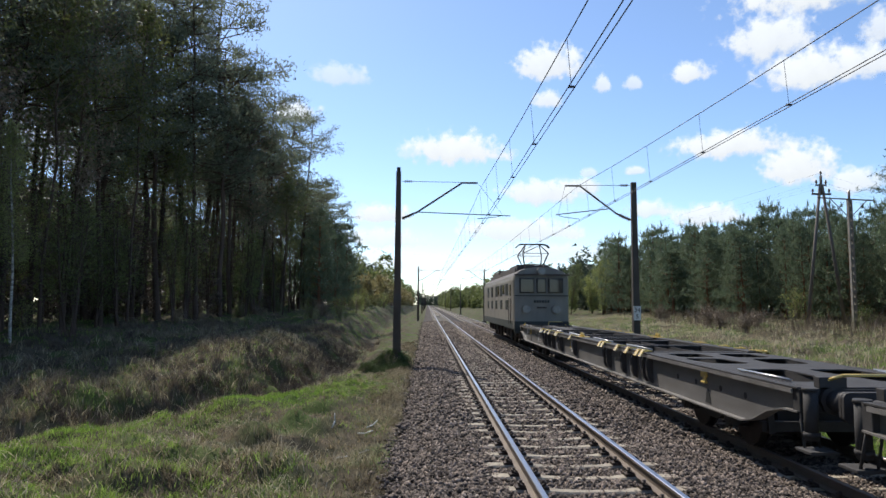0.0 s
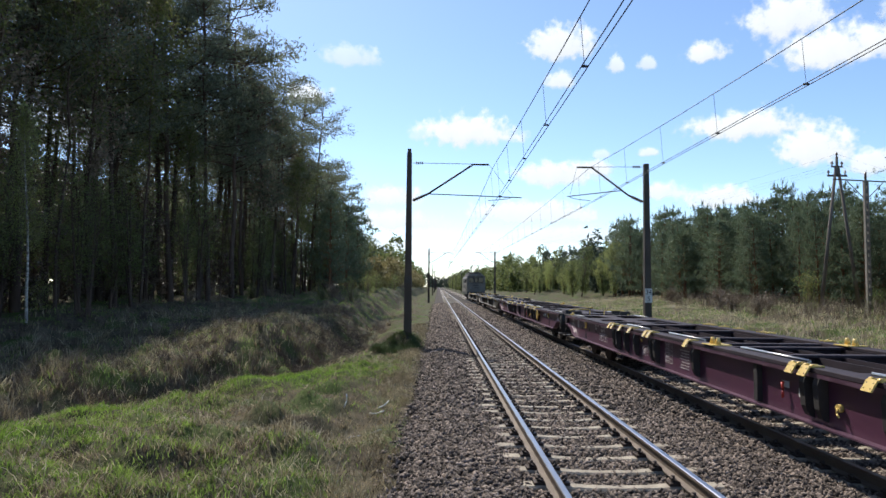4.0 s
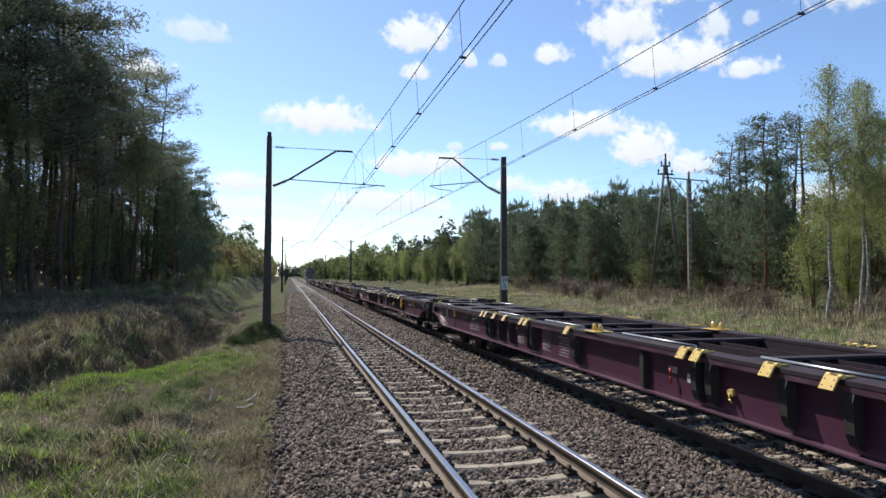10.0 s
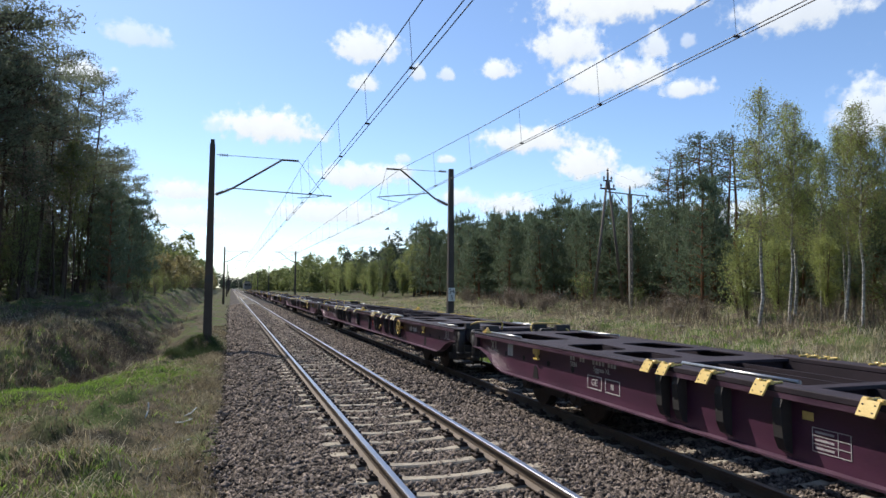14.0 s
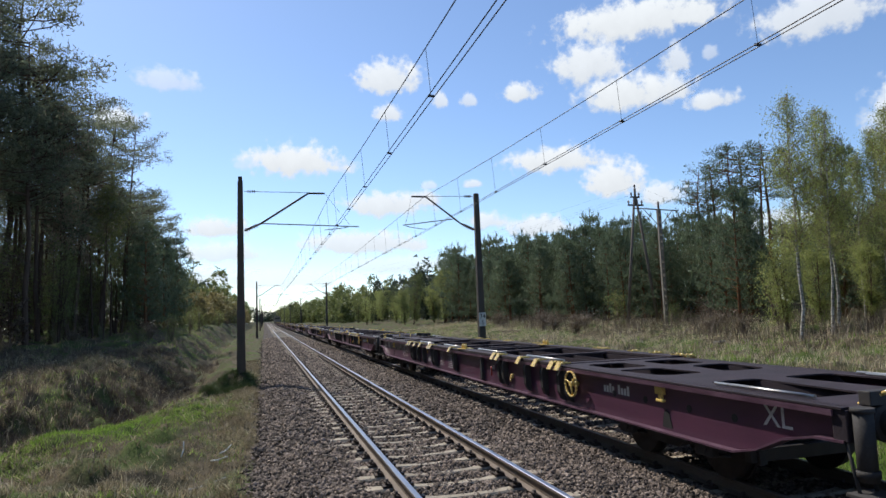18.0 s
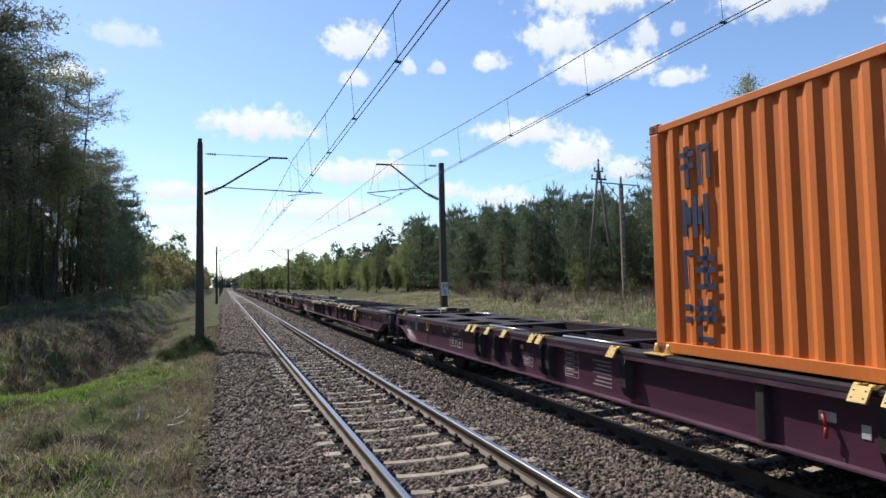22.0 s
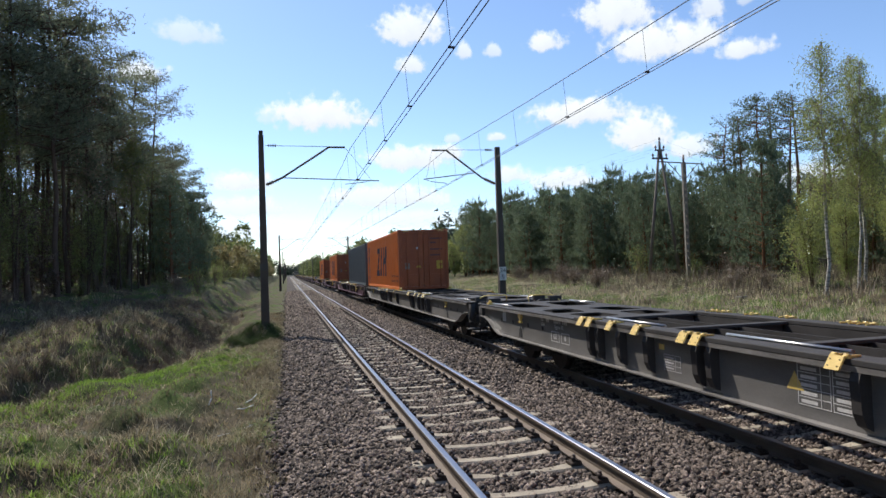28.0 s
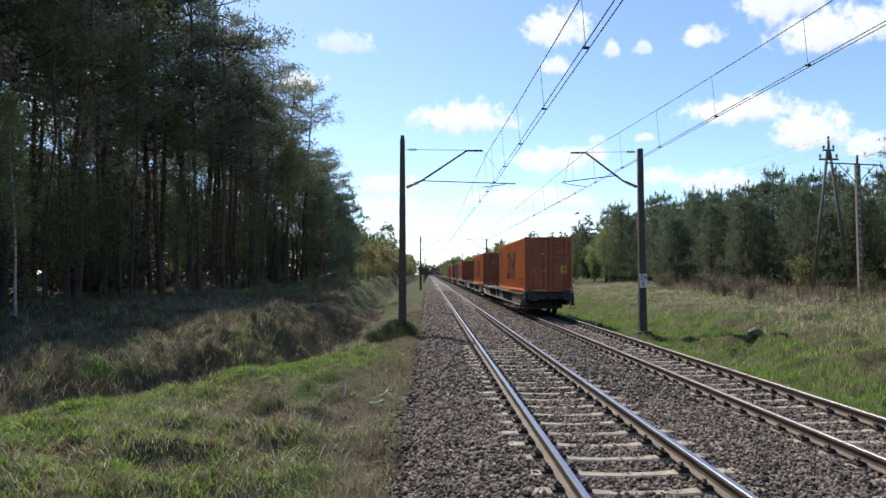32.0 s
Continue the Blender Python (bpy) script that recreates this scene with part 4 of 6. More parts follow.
        for y, count, pitch in ((LW - 4.12, 2, 0.085), (LW - 4.42, 2, 0.085), (LW - 4.80, 4, 0.09), (LW - 5.22, 3, 0.075)):
            for k in range(count):
                box(bm, sx * 1.221, sx * 1.224, y - k * pitch - 0.05, y - k * pitch, 1.03, 1.11)
        part("wagon_number", bm, M["white"], w, "row of dull white number bars")
        words("code_letters", "TEN", 0.11, M["white"], w, pose(sx * 1.222, LW - 4.22, 0.965) @ turn)
        words("type_letters", "Sggnss-XL", 0.11, M["white"], w, pose(sx * 1.222, LW - 5.05, 0.965) @ turn)
        words("code_letters", "GE", 0.14, M["white"], w, pose(sx * 1.222, LW - 4.85, 0.76) @ turn)
        bm = bmesh.new()
        for ya, yb in ((LW - 5.05, LW - 4.65), (LW - 5.52, LW - 5.14)):
            for a, b, c, d in ((ya, yb, 0.66, 0.675), (ya, yb, 0.85, 0.865), (ya, ya + 0.015, 0.66, 0.865), (yb - 0.015, yb, 0.66, 0.865)):
                box(bm, sx * 1.221, sx * 1.224, a, b, c, d)
        box(bm, sx * 1.221, sx * 1.224, LW - 5.36, LW - 5.33, 0.72, 0.80)
        box(bm, sx * 1.221, sx * 1.224, LW - 5.31, LW - 5.29, 0.72, 0.80)
        part("stencil_frames", bm, M["white"], w)
        bm = bmesh.new()
        box(bm, sx * 1.221, sx * 1.227, LW - 1.88, LW - 1.64, 0.86, 1.08, 0.003)
        part("data_plate", bm, M["plate"], w, "small white data plate")
        bm = bmesh.new()
        for y0, nrow in ((LW - 9.1, 3), (LW - 10.65, 5))[:2 if brand else 1]:
            hgt = 0.42 if nrow == 5 else 0.22
            for i in range(nrow + 1):
                box(bm, sx * 1.221, sx * 1.224, y0, y0 + 0.4, 0.66 + hgt * i / nrow, 0.668 + hgt * i / nrow)
            for k in (0, 0.13, 0.4):
                box(bm, sx * 1.221, sx * 1.224, y0 + k - 0.004, y0 + k + 0.004, 0.66, 0.66 + hgt)
            for i in range(nrow):
                box(bm, sx * 1.221, sx * 1.224, y0 + 0.17, y0 + 0.37, 0.69 + hgt * i / nrow, 0.71 + hgt * i / nrow)
        part("load_table", bm, M["stencil"], w, "white stencilled load table")
        if not brand:
            bm = bmesh.new()
            prism(bm, [(LW - 11.02, 0.80), (LW - 11.26, 0.80), (LW - 11.14, 1.0)], 0, sx * 1.221, sx * 1.224)
            part("warning_triangle", bm, M["yellow"], w)
            bm = bmesh.new()
            for y0 in (LW - 11.6, LW - 12.05):
                for i in range(6):
                    box(bm, sx * 1.221, sx * 1.224, y0, y0 + 0.42, 0.66 + 0.085 * i, 0.668 + 0.085 * i)
                for i in range(5):
                    box(bm, sx * 1.221, sx * 1.224, y0 + 0.17, y0 + 0.38, 0.685 + 0.085 * i, 0.72 + 0.085 * i)
                for k in (0, 0.12, 0.42):
                    box(bm, sx * 1.221, sx * 1.224, y0 + k - 0.004, y0 + k + 0.004, 0.66, 1.09)
            part("weight_table", bm, M["white"], w, "white stencilled weight table")
        bm = bmesh.new()
        for i in range(7):
            for k in range(9 - i % 3):
                box(bm, sx * 1.221, sx * 1.224, LW - 11.55 + k * 0.055, LW - 11.515 + k * 0.055, 0.64 + 0.058 * i, 0.662 + 0.058 * i)
        if brand:
            part("owner_lines", bm, M["stencil"], w, "lines of small white lettering bars")
        if brand:
            bm = bmesh.new()
            box(bm, sx * 1.215, sx * 1.30, 10.34, 10.46, zb + 0.02, zt - 0.09, 0.012)
            part("stiffener", bm, M["dark"], w)
            bm = bmesh.new()
            bent(bm, [(sx * 1.22, 9.74, 0.92), (sx * 1.27, 9.70, 0.93), (sx * 1.28, 9.66, 0.82), (sx * 1.28, 9.67, 0.72)], 0.018, n=6)
            part("brake_valve_handle", bm, M["red"], w, "red brake valve handle")
            bm = bmesh.new()
            box(bm, sx * 1.221, sx * 1.228, 9.60, 9.78, 0.86, 0.95, 0.003)
            part("valve_plate", bm, M["plate"], w)
            bm = bmesh.new()
            box(bm, sx * 1.221, sx * 1.228, 9.27, 9.36, 0.78, 0.90, 0.003)
            part("notice_plate", bm, M["plate"], w)
            bm = bmesh.new()
            tube(bm, (sx * 1.22, 8.45, 0.80), (sx * 1.27, 8.45, 0.80), 0.05, n=12)
            bent(bm, [(sx * 1.27, 8.45, 0.80), (sx * 1.30, 8.42, 0.74), (sx * 1.30, 8.38, 0.70)], 0.014, n=6)
            part("release_handle", bm, M["yellow"], w, "small yellow release handle")
        bm = bmesh.new()
        box(bm, sx * 1.221, sx * 1.235, LW - 8.72, LW - 8.6, 0.94, 1.02, 0.004)
        part("small_plate", bm, M["yellow"], w)
    for y in (3.2, LW - 3.2):
        bogie(w, y)
    bm = bmesh.new()
    tube(bm, (0.5, 9, 0.62), (0.5, 10.2, 0.62), 0.2, n=14)
    part("air_tank", bm, M["dark"], w)
    return w


# ---- shipping containers ----
def corrugated(length, height, pitch, depth):
    """Profile points (along, out) of a pressed steel wall."""
    pts, n = [], int(length / pitch)
    p = length / n
    for i in range(n):
        a = i * p
        pts += [(a, 0), (a + p * 0.25, 0), (a + p * 0.5, -depth), (a + p * 0.75, -depth)]
    return pts + [(length, 0)]


def shipping_container(paint, endtone, label, logo):
    """Forty-foot high-cube container; its doors face backwards (-y)."""
    L, W, H = 12.192, 2.438, 2.896
    c = thing("shipping_container", label, "shipping container", "shipping containers")
    for sx in (-1, 1):
        bm = bmesh.new()
        pts = corrugated(L - 0.3, H, 0.278, 0.036)
        lo = [bm.verts.new((sx * (W / 2 - 0.012 + d), 0.15 + a, 0.15)) for a, d in pts]
        hi = [bm.verts.new((sx * (W / 2 - 0.012 + d), 0.15 + a, H - 0.11)) for a, d in pts]
        for i in range(len(pts) - 1):
            bm.faces.new((lo[i], lo[i + 1], hi[i + 1], hi[i]))
        part("side_wall", bm, paint, c)
        for nm, z0, z1, t in (("bottom_rail", 0.03, 0.16, 0.05), ("top_rail", H - 0.12, H - 0.03, 0.06)):
            bm = bmesh.new()
            box(bm, sx * (W / 2 - t), sx * (W / 2 - 0.002), 0.15, L - 0.15, z0, z1, 0.008)
            part(nm, bm, paint, c)
        for y in (0.085, L - 0.085):
            bm = bmesh.new()
            box(bm, sx * (W / 2 - 0.13), sx * (W / 2), y - 0.085, y + 0.085, 0.12, H - 0.12, 0.012)
            part("corner_post", bm, endtone if y < 1 else paint, c)
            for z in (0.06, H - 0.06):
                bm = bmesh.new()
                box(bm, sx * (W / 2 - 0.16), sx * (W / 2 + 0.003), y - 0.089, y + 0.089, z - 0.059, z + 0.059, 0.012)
                cc = part("corner_casting", bm, endtone, c)
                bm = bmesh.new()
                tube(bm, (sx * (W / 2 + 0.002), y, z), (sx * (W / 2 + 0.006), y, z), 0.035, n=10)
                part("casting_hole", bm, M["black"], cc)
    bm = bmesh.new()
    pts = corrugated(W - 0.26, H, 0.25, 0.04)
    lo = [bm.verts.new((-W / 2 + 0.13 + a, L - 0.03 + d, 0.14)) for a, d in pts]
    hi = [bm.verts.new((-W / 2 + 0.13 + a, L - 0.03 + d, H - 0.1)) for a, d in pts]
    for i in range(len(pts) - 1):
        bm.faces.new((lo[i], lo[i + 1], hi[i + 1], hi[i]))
    part("front_wall", bm, endtone, c)
    bm = bmesh.new()
    pts = corrugated(L - 0.3, 0, 0.2, 0.018)
    lo = [bm.verts.new((-W / 2 + 0.06, 0.15 + a, H - 0.035 + d)) for a, d in pts]
    hi = [bm.verts.new((W / 2 - 0.06, 0.15 + a, H - 0.035 + d)) for a, d in pts]
    for i in range(len(pts) - 1):
        bm.faces.new((lo[i], lo[i + 1], hi[i + 1], hi[i]))
    part("roof", bm, paint, c)
    bm = bmesh.new()
    box(bm, -W / 2 + 0.06, W / 2 - 0.06, 0.1, L - 0.1, 0.1, 0.14)
    part("floor", bm, M["dark"], c)
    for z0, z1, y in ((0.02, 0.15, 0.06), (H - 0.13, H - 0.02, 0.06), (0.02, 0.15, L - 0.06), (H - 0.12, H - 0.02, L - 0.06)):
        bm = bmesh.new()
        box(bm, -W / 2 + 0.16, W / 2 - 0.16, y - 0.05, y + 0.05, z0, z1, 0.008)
        part("end_beam", bm, endtone, c)
    bm = bmesh.new()
    for sx in (-1, 1):
        for i in range(4):
            x = sx * (0.75 + i * 0.07)
            prism(bm, [(x, H - 0.12), (x + 0.03, H - 0.12), (x + 0.06, H - 0.03), (x + 0.03, H - 0.03)], 1, 0.006, 0.009)
    part("hazard_stripes", bm, M["yellow"], c)
    for sx in (-1, 1):
        bm = bmesh.new()
        x0, x1 = sorted((sx * 0.015, sx * (W / 2 - 0.135)))
        box(bm, x0, x1, 0.035, 0.075, 0.16, H - 0.14)
        for i in range(4):
            z0 = 0.28 + i * 0.62
            box(bm, x0 + 0.1, x1 - 0.1, 0.015, 0.035, z0, z0 + 0.46, 0.008)
        d = part("door", bm, endtone, c)
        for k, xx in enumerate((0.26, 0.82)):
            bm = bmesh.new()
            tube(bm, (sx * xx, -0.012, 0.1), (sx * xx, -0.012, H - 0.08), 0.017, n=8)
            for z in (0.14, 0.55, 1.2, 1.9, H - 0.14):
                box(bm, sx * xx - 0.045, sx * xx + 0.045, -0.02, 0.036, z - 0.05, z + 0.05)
            part("lock_rod", bm, endtone, d)
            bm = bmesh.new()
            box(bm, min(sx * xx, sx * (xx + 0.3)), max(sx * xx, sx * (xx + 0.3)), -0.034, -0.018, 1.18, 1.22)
            part("door_handle", bm, endtone, d)
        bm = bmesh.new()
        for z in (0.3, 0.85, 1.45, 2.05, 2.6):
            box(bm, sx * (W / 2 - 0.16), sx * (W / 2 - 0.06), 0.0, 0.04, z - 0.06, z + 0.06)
        part("hinges", bm, endtone, d)
    if logo:
        bm = bmesh.new()
        box(bm, 0.62, 0.92, -0.006, 0.012, 0.98, 1.38, 0.002)
        part("notice", bm, M["sign_yellow"], c, "small yellow notice")
        bm = bmesh.new()
        prism(bm, [(-0.38, 1.06), (-0.14, 1.06), (-0.26, 1.28)], 1, 0.004, 0.012)
        part("warning_triangle", bm, M["sign_yellow"], c)
        bm = bmesh.new()
        tube(bm, (-0.3, 0.004, 2.0), (-0.3, 0.012, 2.0), 0.06, n=14)
        part("round_sticker", bm, M["plate"], c)
        bm = bmesh.new()
        box(bm, -0.92, -0.70, 0.002, 0.013, 1.0, 1.28)
        part("faded_label", bm, M["pole_conc"], c)
        bm = bmesh.new()
        for i, (z, wd) in enumerate(((2.42, 0.6), (2.22, 0.3), (1.9, 0.62), (1.62, 0.5))):
            box(bm, 0.32, 0.32 + wd, 0.004, 0.013, z, z + 0.07)
        part("door_print", bm, M["brown"], c, "faded rows of lettering bars")
        # the mark on the wall that faces the tracks: plain slanted blue shapes that follow the corrugation
        x = -(W / 2 - 0.009)
        # slanted bars and blocks; seen from the track, forward (+y) is to the reader's left
        solid = [[(7.50, 1.94), (6.42, 1.94), (6.42, 2.27), (7.50, 2.27)], [(7.86, 0.67), (6.90, 0.67), (6.90, 1.02), (7.86, 1.02)],
                 [(7.66, 1.045), (7.2, 1.045), (6.60, 1.915), (7.06, 1.915)],
                 [(6.50, 0.67), (6.08, 0.67), (5.60, 2.26), (5.94, 2.26)], [(5.52, 0.67), (5.10, 0.67), (4.68, 2.26), (5.02, 2.26)],
                 [(4.68, 0.67), (4.28, 0.67), (3.94, 2.26), (4.36, 2.26)], [(4.93, 1.33), (4.55, 1.33), (4.50, 1.69), (4.83, 1.69)]]
        side_pts = corrugated(L - 0.3, H, 0.278, 0.036)

        def out_at(y):
            return float(np.interp(y - 0.15, [p[0] for p in side_pts], [p[1] for p in side_pts]))
        ys_break = [0.15 + p[0] for p in side_pts]
        bm = bmesh.new()
        for poly in solid:
            (ya, za), (yb, _), (yc, zc), (yd, _) = poly
            lo_z, hi_z = za, zc
            y_hi, y_lo = max(p[0] for p in poly), min(p[0] for p in poly)
            cuts = sorted({y_lo, y_hi, ya, yb, yc, yd} | {v for v in ys_break if y_lo < v < y_hi})

            def span(y):
                """Height range of the slanted bar at y."""
                zs = []
                quad = poly + [poly[0]]
                for (p, r) in zip(quad[:-1], quad[1:]):
                    if abs(p[0] - r[0]) > 1e-6 and min(p[0], r[0]) - 1e-6 <= y <= max(p[0], r[0]) + 1e-6:
                        k = (y - p[0]) / (r[0] - p[0])
                        zs.append(p[1] + k * (r[1] - p[1]))
                    elif abs(p[0] - r[0]) <= 1e-6 and abs(y - p[0]) < 1e-6:
                        zs += [p[1], r[1]]
                return min(zs), max(zs)
            for a, b in zip(cuts[:-1], cuts[1:]):
                (a0, a1), (b0, b1) = span(a + 1e-5), span(b - 1e-5)
                vs = [bm.verts.new(p) for p in ((x - out_at(a) - 0.005, a, a0), (x - out_at(b) - 0.005, b, b0), (x - out_at(b) - 0.005, b, b1), (x - out_at(a) - 0.005, a, a1))]
                try:
                    bm.faces.new(vs)
                except ValueError:
                    pass
        part("side_mark", bm, M["blue"], c, "large dark blue slanted block mark")
        for i in range(4):
            bm = bmesh.new()
            z = 2.02 - i * 0.60
            y0 = L - 1.1
            for a, b, c0, c1 in (((0, .18, .28, .31), (0, .18, .17, .2), (.07, .11, 0, .36), (.24, .27, 0, .34), (.27, .38, .31, .34), (.35, .38, .05, .31)),
                                 ((.02, .06, .02, .34), (.16, .2, 0, .36), (.30, .34, 0, .36), (.08, .12, .12, .26), (.23, .26, .12, .26)),
                                 ((.02, .05, 0, .34), (.05, .14, .31, .34), (.19, .4, .25, .28), (.16, .4, .15, .18), (.27, .31, .02, .36), (.19, .4, .0, .03)),
                                 ((.02, .08, .27, .31), (.02, .08, .16, .2), (.14, .4, .27, .3), (.14, .4, .18, .21), (.2, .23, .18, .36), (.31, .34, .18, .36), (.18, .36, 0, .03), (.18, .21, 0, .12)))[i]:
                box(bm, x - 0.008, x - 0.002, y0 + 0.55 - b * 1.3 - 0.012, y0 + 0.55 - a * 1.3 + 0.012, z + c0 * 1.3 - 0.012, z + c1 * 1.3 + 0.012)
            part("upright_mark", bm, M["blue"], c, "block of dark blue sign bars")
        bm = bmesh.new()
        for row in (0.38, 0.62):
            for i in range(12):
                if i != 4:
                    box(bm, x - 0.007, x - 0.002, 0.4 + i * 0.17, 0.45 + i * 0.17, row, row + 0.10)
        part("lettering_bars", bm, M["brown"], c, "two rows of faded dark lettering bars")
        bm = bmesh.new()
        for i in range(11):
            box(bm, x - 0.008, x - 0.002, 0.38, 0.43, 1.35 + i * 0.115, 1.43 + i * 0.115)
        part("code_bars", bm, M["orange_end_shade"], c)
    return c


purple = container_wagon(M["purple"], M["purple_deck"], "empty purple flat container wagon with yellow folding spigots", True)
grey = container_wagon(M["grey"], M["grey_deck"], "dark grey flat container wagon with yellow folding spigots", False)
wagons = []
for k in range(21):
    src = grey if k in (0, 1, 18, 19, 20) else purple
    if k == 0 or k == 2:
        wagons.append(src)
    else:
        wagons.append(copy_thing(src, pose(0, 0, 0)))
LOADED = {15: -0.08, 16: -0.08, 17: -0.08, 18: 12.25, 19: -0.08, 20: -0.08}
for k in LOADED:
    wagons[k]["label"] = ("purple" if k < 18 else "dark grey") + " flat container wagon carrying one container"
box_orange = shipping_container(M["orange"], M["orange_end_shade"], "orange corrugated forty-foot container with a blue mark", True)
box_grey = shipping_container(M["cgrey"], M["cgrey"], "plain blue-grey corrugated forty-foot shipping container", False)
boxes = {}
for k in LOADED:
    if k == 17:
        boxes[k] = box_grey
    else:
        boxes[k] = box_orange if k == 15 else copy_thing(box_orange, pose(0, 0, 0))

# tail signs on the last wagon
signs = []
for sx in (-1, 1):
    s = thing("tail_sign", "square red and white tail sign on a bracket", "tail sign", "tail signs")
    bm = bmesh.new()
    box(bm, -0.11, 0.11, -0.02, 0.02, 0, 0.26, 0.006)
    part("board", bm, M["plate"], s)
    bm = bmesh.new()
    for z0, z1 in ((0.015, 0.13), (0.245, 0.13)):
        prism(bm, [(-0.09, z0), (0.09, z0), (0, z1)], 1, -0.026, -0.021)
    part("red_triangles", bm, M["red"], s)
    bm = bmesh.new()
    bent(bm, [(-0.1, 0, 0.28), (-0.1, 0, 0.4), (0.1, 0, 0.4), (0.1, 0, 0.28)], 0.012, n=6)
    tube(bm, (0, 0.03, -0.1), (0, 0.03, 0.05), 0.015, n=6)
    part("bracket", bm, M["plate"], s)
    signs.append((s, sx))

# ---- electric locomotive ----
def locomotive():
    """Six-axle electric locomotive seen from its rear cab; y = 0 is the rear headstock, +y forward."""
    g = thing("electric_locomotive", "grey-green six-axle electric locomotive with one raised pantograph", "locomotive")
    LB = 18.0
    sec = [(-1.49, 0.95), (-1.49, 3.55), (-1.44, 3.78), (-1.25, 4.0), (-0.88, 4.16), (-0.4, 4.24), (0.4, 4.24), (0.88, 4.16), (1.25, 4.0), (1.44, 3.78), (1.49, 3.55), (1.49, 0.95)]
    bm = bmesh.new()
    rings = []
    for y, k, inset in ((0.28, 1.0, 0), (LB - 0.28, 1.0, 0)):
        rings.append([bm.verts.new((x, y, z)) for x, z in sec])
    nose0 = [bm.verts.new((x * 0.955, 0.0 if z < 2.3 else 0.0 + (z - 2.3) * 0.10, z)) for x, z in sec]
    nose1 = [bm.verts.new((x * 0.955, LB - (0.0 if z < 2.3 else (z - 2.3) * 0.10), z)) for x, z in sec]
    order = [nose0, rings[0], rings[1], nose1]
    n = len(sec)
    for a, b in zip(order[:-1], order[1:]):
        for i in range(n):
            f = bm.faces.new((a[i], a[(i + 1) % n], b[(i + 1) % n], b[i]))
            c = f.calc_center_median()
            f.material_index = 1 if c.z > 3.7 else 0
    for r in (nose0, nose1):
        bm.faces.new(r)
    body = part("body", bm, [M["loco"], M["loco_roof"]], g)
    bm = bmesh.new()
    box(bm, -1.45, 1.45, -0.03, 0.25, 0.72, 1.36, 0.02)
    part("buffer_beam", bm, M["loco_low"], g, "dark buffer beam")
    bm = bmesh.new()
    for sx in (-1, 1):
        box(bm, sx * 1.495, sx * 1.505, 0.4, LB - 0.4, 0.95, 1.35)
    part("lower_band", bm, M["loco_low"], g)
    for x0, x1 in ((-1.16, -0.38), (-0.25, 0.25), (0.38, 1.16)):
        bm = bmesh.new()
        box(bm, x0, x1, -0.01, 0.16, 2.86, 3.64, 0.02)
        fr = part("cab_window", bm, M["black"], g)
        bm = bmesh.new()
        box(bm, x0 + 0.05, x1 - 0.05, -0.02, 0.0, 2.91, 3.59, 0.008)
        part("pane", bm, M["glass"], fr)
    bm = bmesh.new()
    box(bm, -1.46, 1.46, -0.05, 0.10, 3.80, 3.88, 0.01)
    part("eaves", bm, M["loco_roof"], g)
    bm = bmesh.new()
    box(bm, -1.42, 1.42, -0.012, 0.02, 2.69, 2.74)
    part("cab_band", bm, M["loco_low"], g)
    for x, z, r in ((-0.8, 2.0, 0.23), (0.8, 2.0, 0.23), (0.0, 4.02, 0.2)):
        bm = bmesh.new()
        tube(bm, (x, 0.2, z), (x, -0.10, z), r + 0.03, n=18)
        hl = part("headlight", bm, M["loco"], g)
        bm = bmesh.new()
        tube(bm, (x, -0.10, z), (x, -0.115, z), r - 0.03, n=18)
        part("lens", bm, M["lamp"], hl, "round headlight lens")
    bm = bmesh.new()
    for i in range(6):
        box(bm, -0.42 + i * 0.145, -0.31 + i * 0.145, -0.015, 0.01, 2.34, 2.48)
    part("number_bars", bm, M["loco_low"], g, "row of dark number bars")
    bm = bmesh.new()
    box(bm, -0.26, 0.26, -0.012, 0.01, 2.05, 2.13)
    part("class_bar", bm, M["mast_r"], g)
    for sx in (-1, 1):
        bm = bmesh.new()
        box(bm, sx * 1.485, sx * 1.51, 1.0, 1.62, 1.35, 3.45, 0.01)
        d = part("cab_door", bm, M["loco"], g)
        bm = bmesh.new()
        box(bm, sx * 1.512, sx * 1.517, 1.08, 1.54, 2.7, 3.35, 0.004)
        part("door_pane", bm, M["glass"], d)
        for yy in (0.92, 1.70):
            bm = bmesh.new()
            tube(bm, (sx * 1.55, yy, 1.2), (sx * 1.55, yy, 2.6), 0.016, n=6)
            part("grab_rail", bm, M["mast_r"], g)
        for y in (2.4, 5.2, 8.0, 10.8, 13.6):
            bm = bmesh.new()
            box(bm, sx * 1.48, sx * 1.505, y, y + 1.15, 2.75, 3.45, 0.008)
            for i in range(8):
                box(bm, sx * 1.505, sx * 1.52, y + 0.05, y + 1.1, 2.8 + i * 0.08, 2.83 + i * 0.08)
            part("upper_grille", bm, M["loco_low"], g)
            bm = bmesh.new()
            box(bm, sx * 1.48, sx * 1.505, y, y + 1.15, 1.95, 2.5, 0.008)
            for i in range(6):
                box(bm, sx * 1.505, sx * 1.52, y + 0.05, y + 1.1, 2.0 + i * 0.08, 2.03 + i * 0.08)
            part("lower_grille", bm, M["loco_low"], g)
        for y in (4.1, 7.0):
            bm = bmesh.new()
            box(bm, sx * 1.485, sx * 1.515, y, y + 0.7, 2.85, 3.42, 0.01)
            part("side_window", bm, M["glass"], g)
        bm = bmesh.new()
        tube(bm, (sx * 0.875, -0.03, 1.06), (sx * 0.875, -0.5, 1.06), 0.12, n=14)
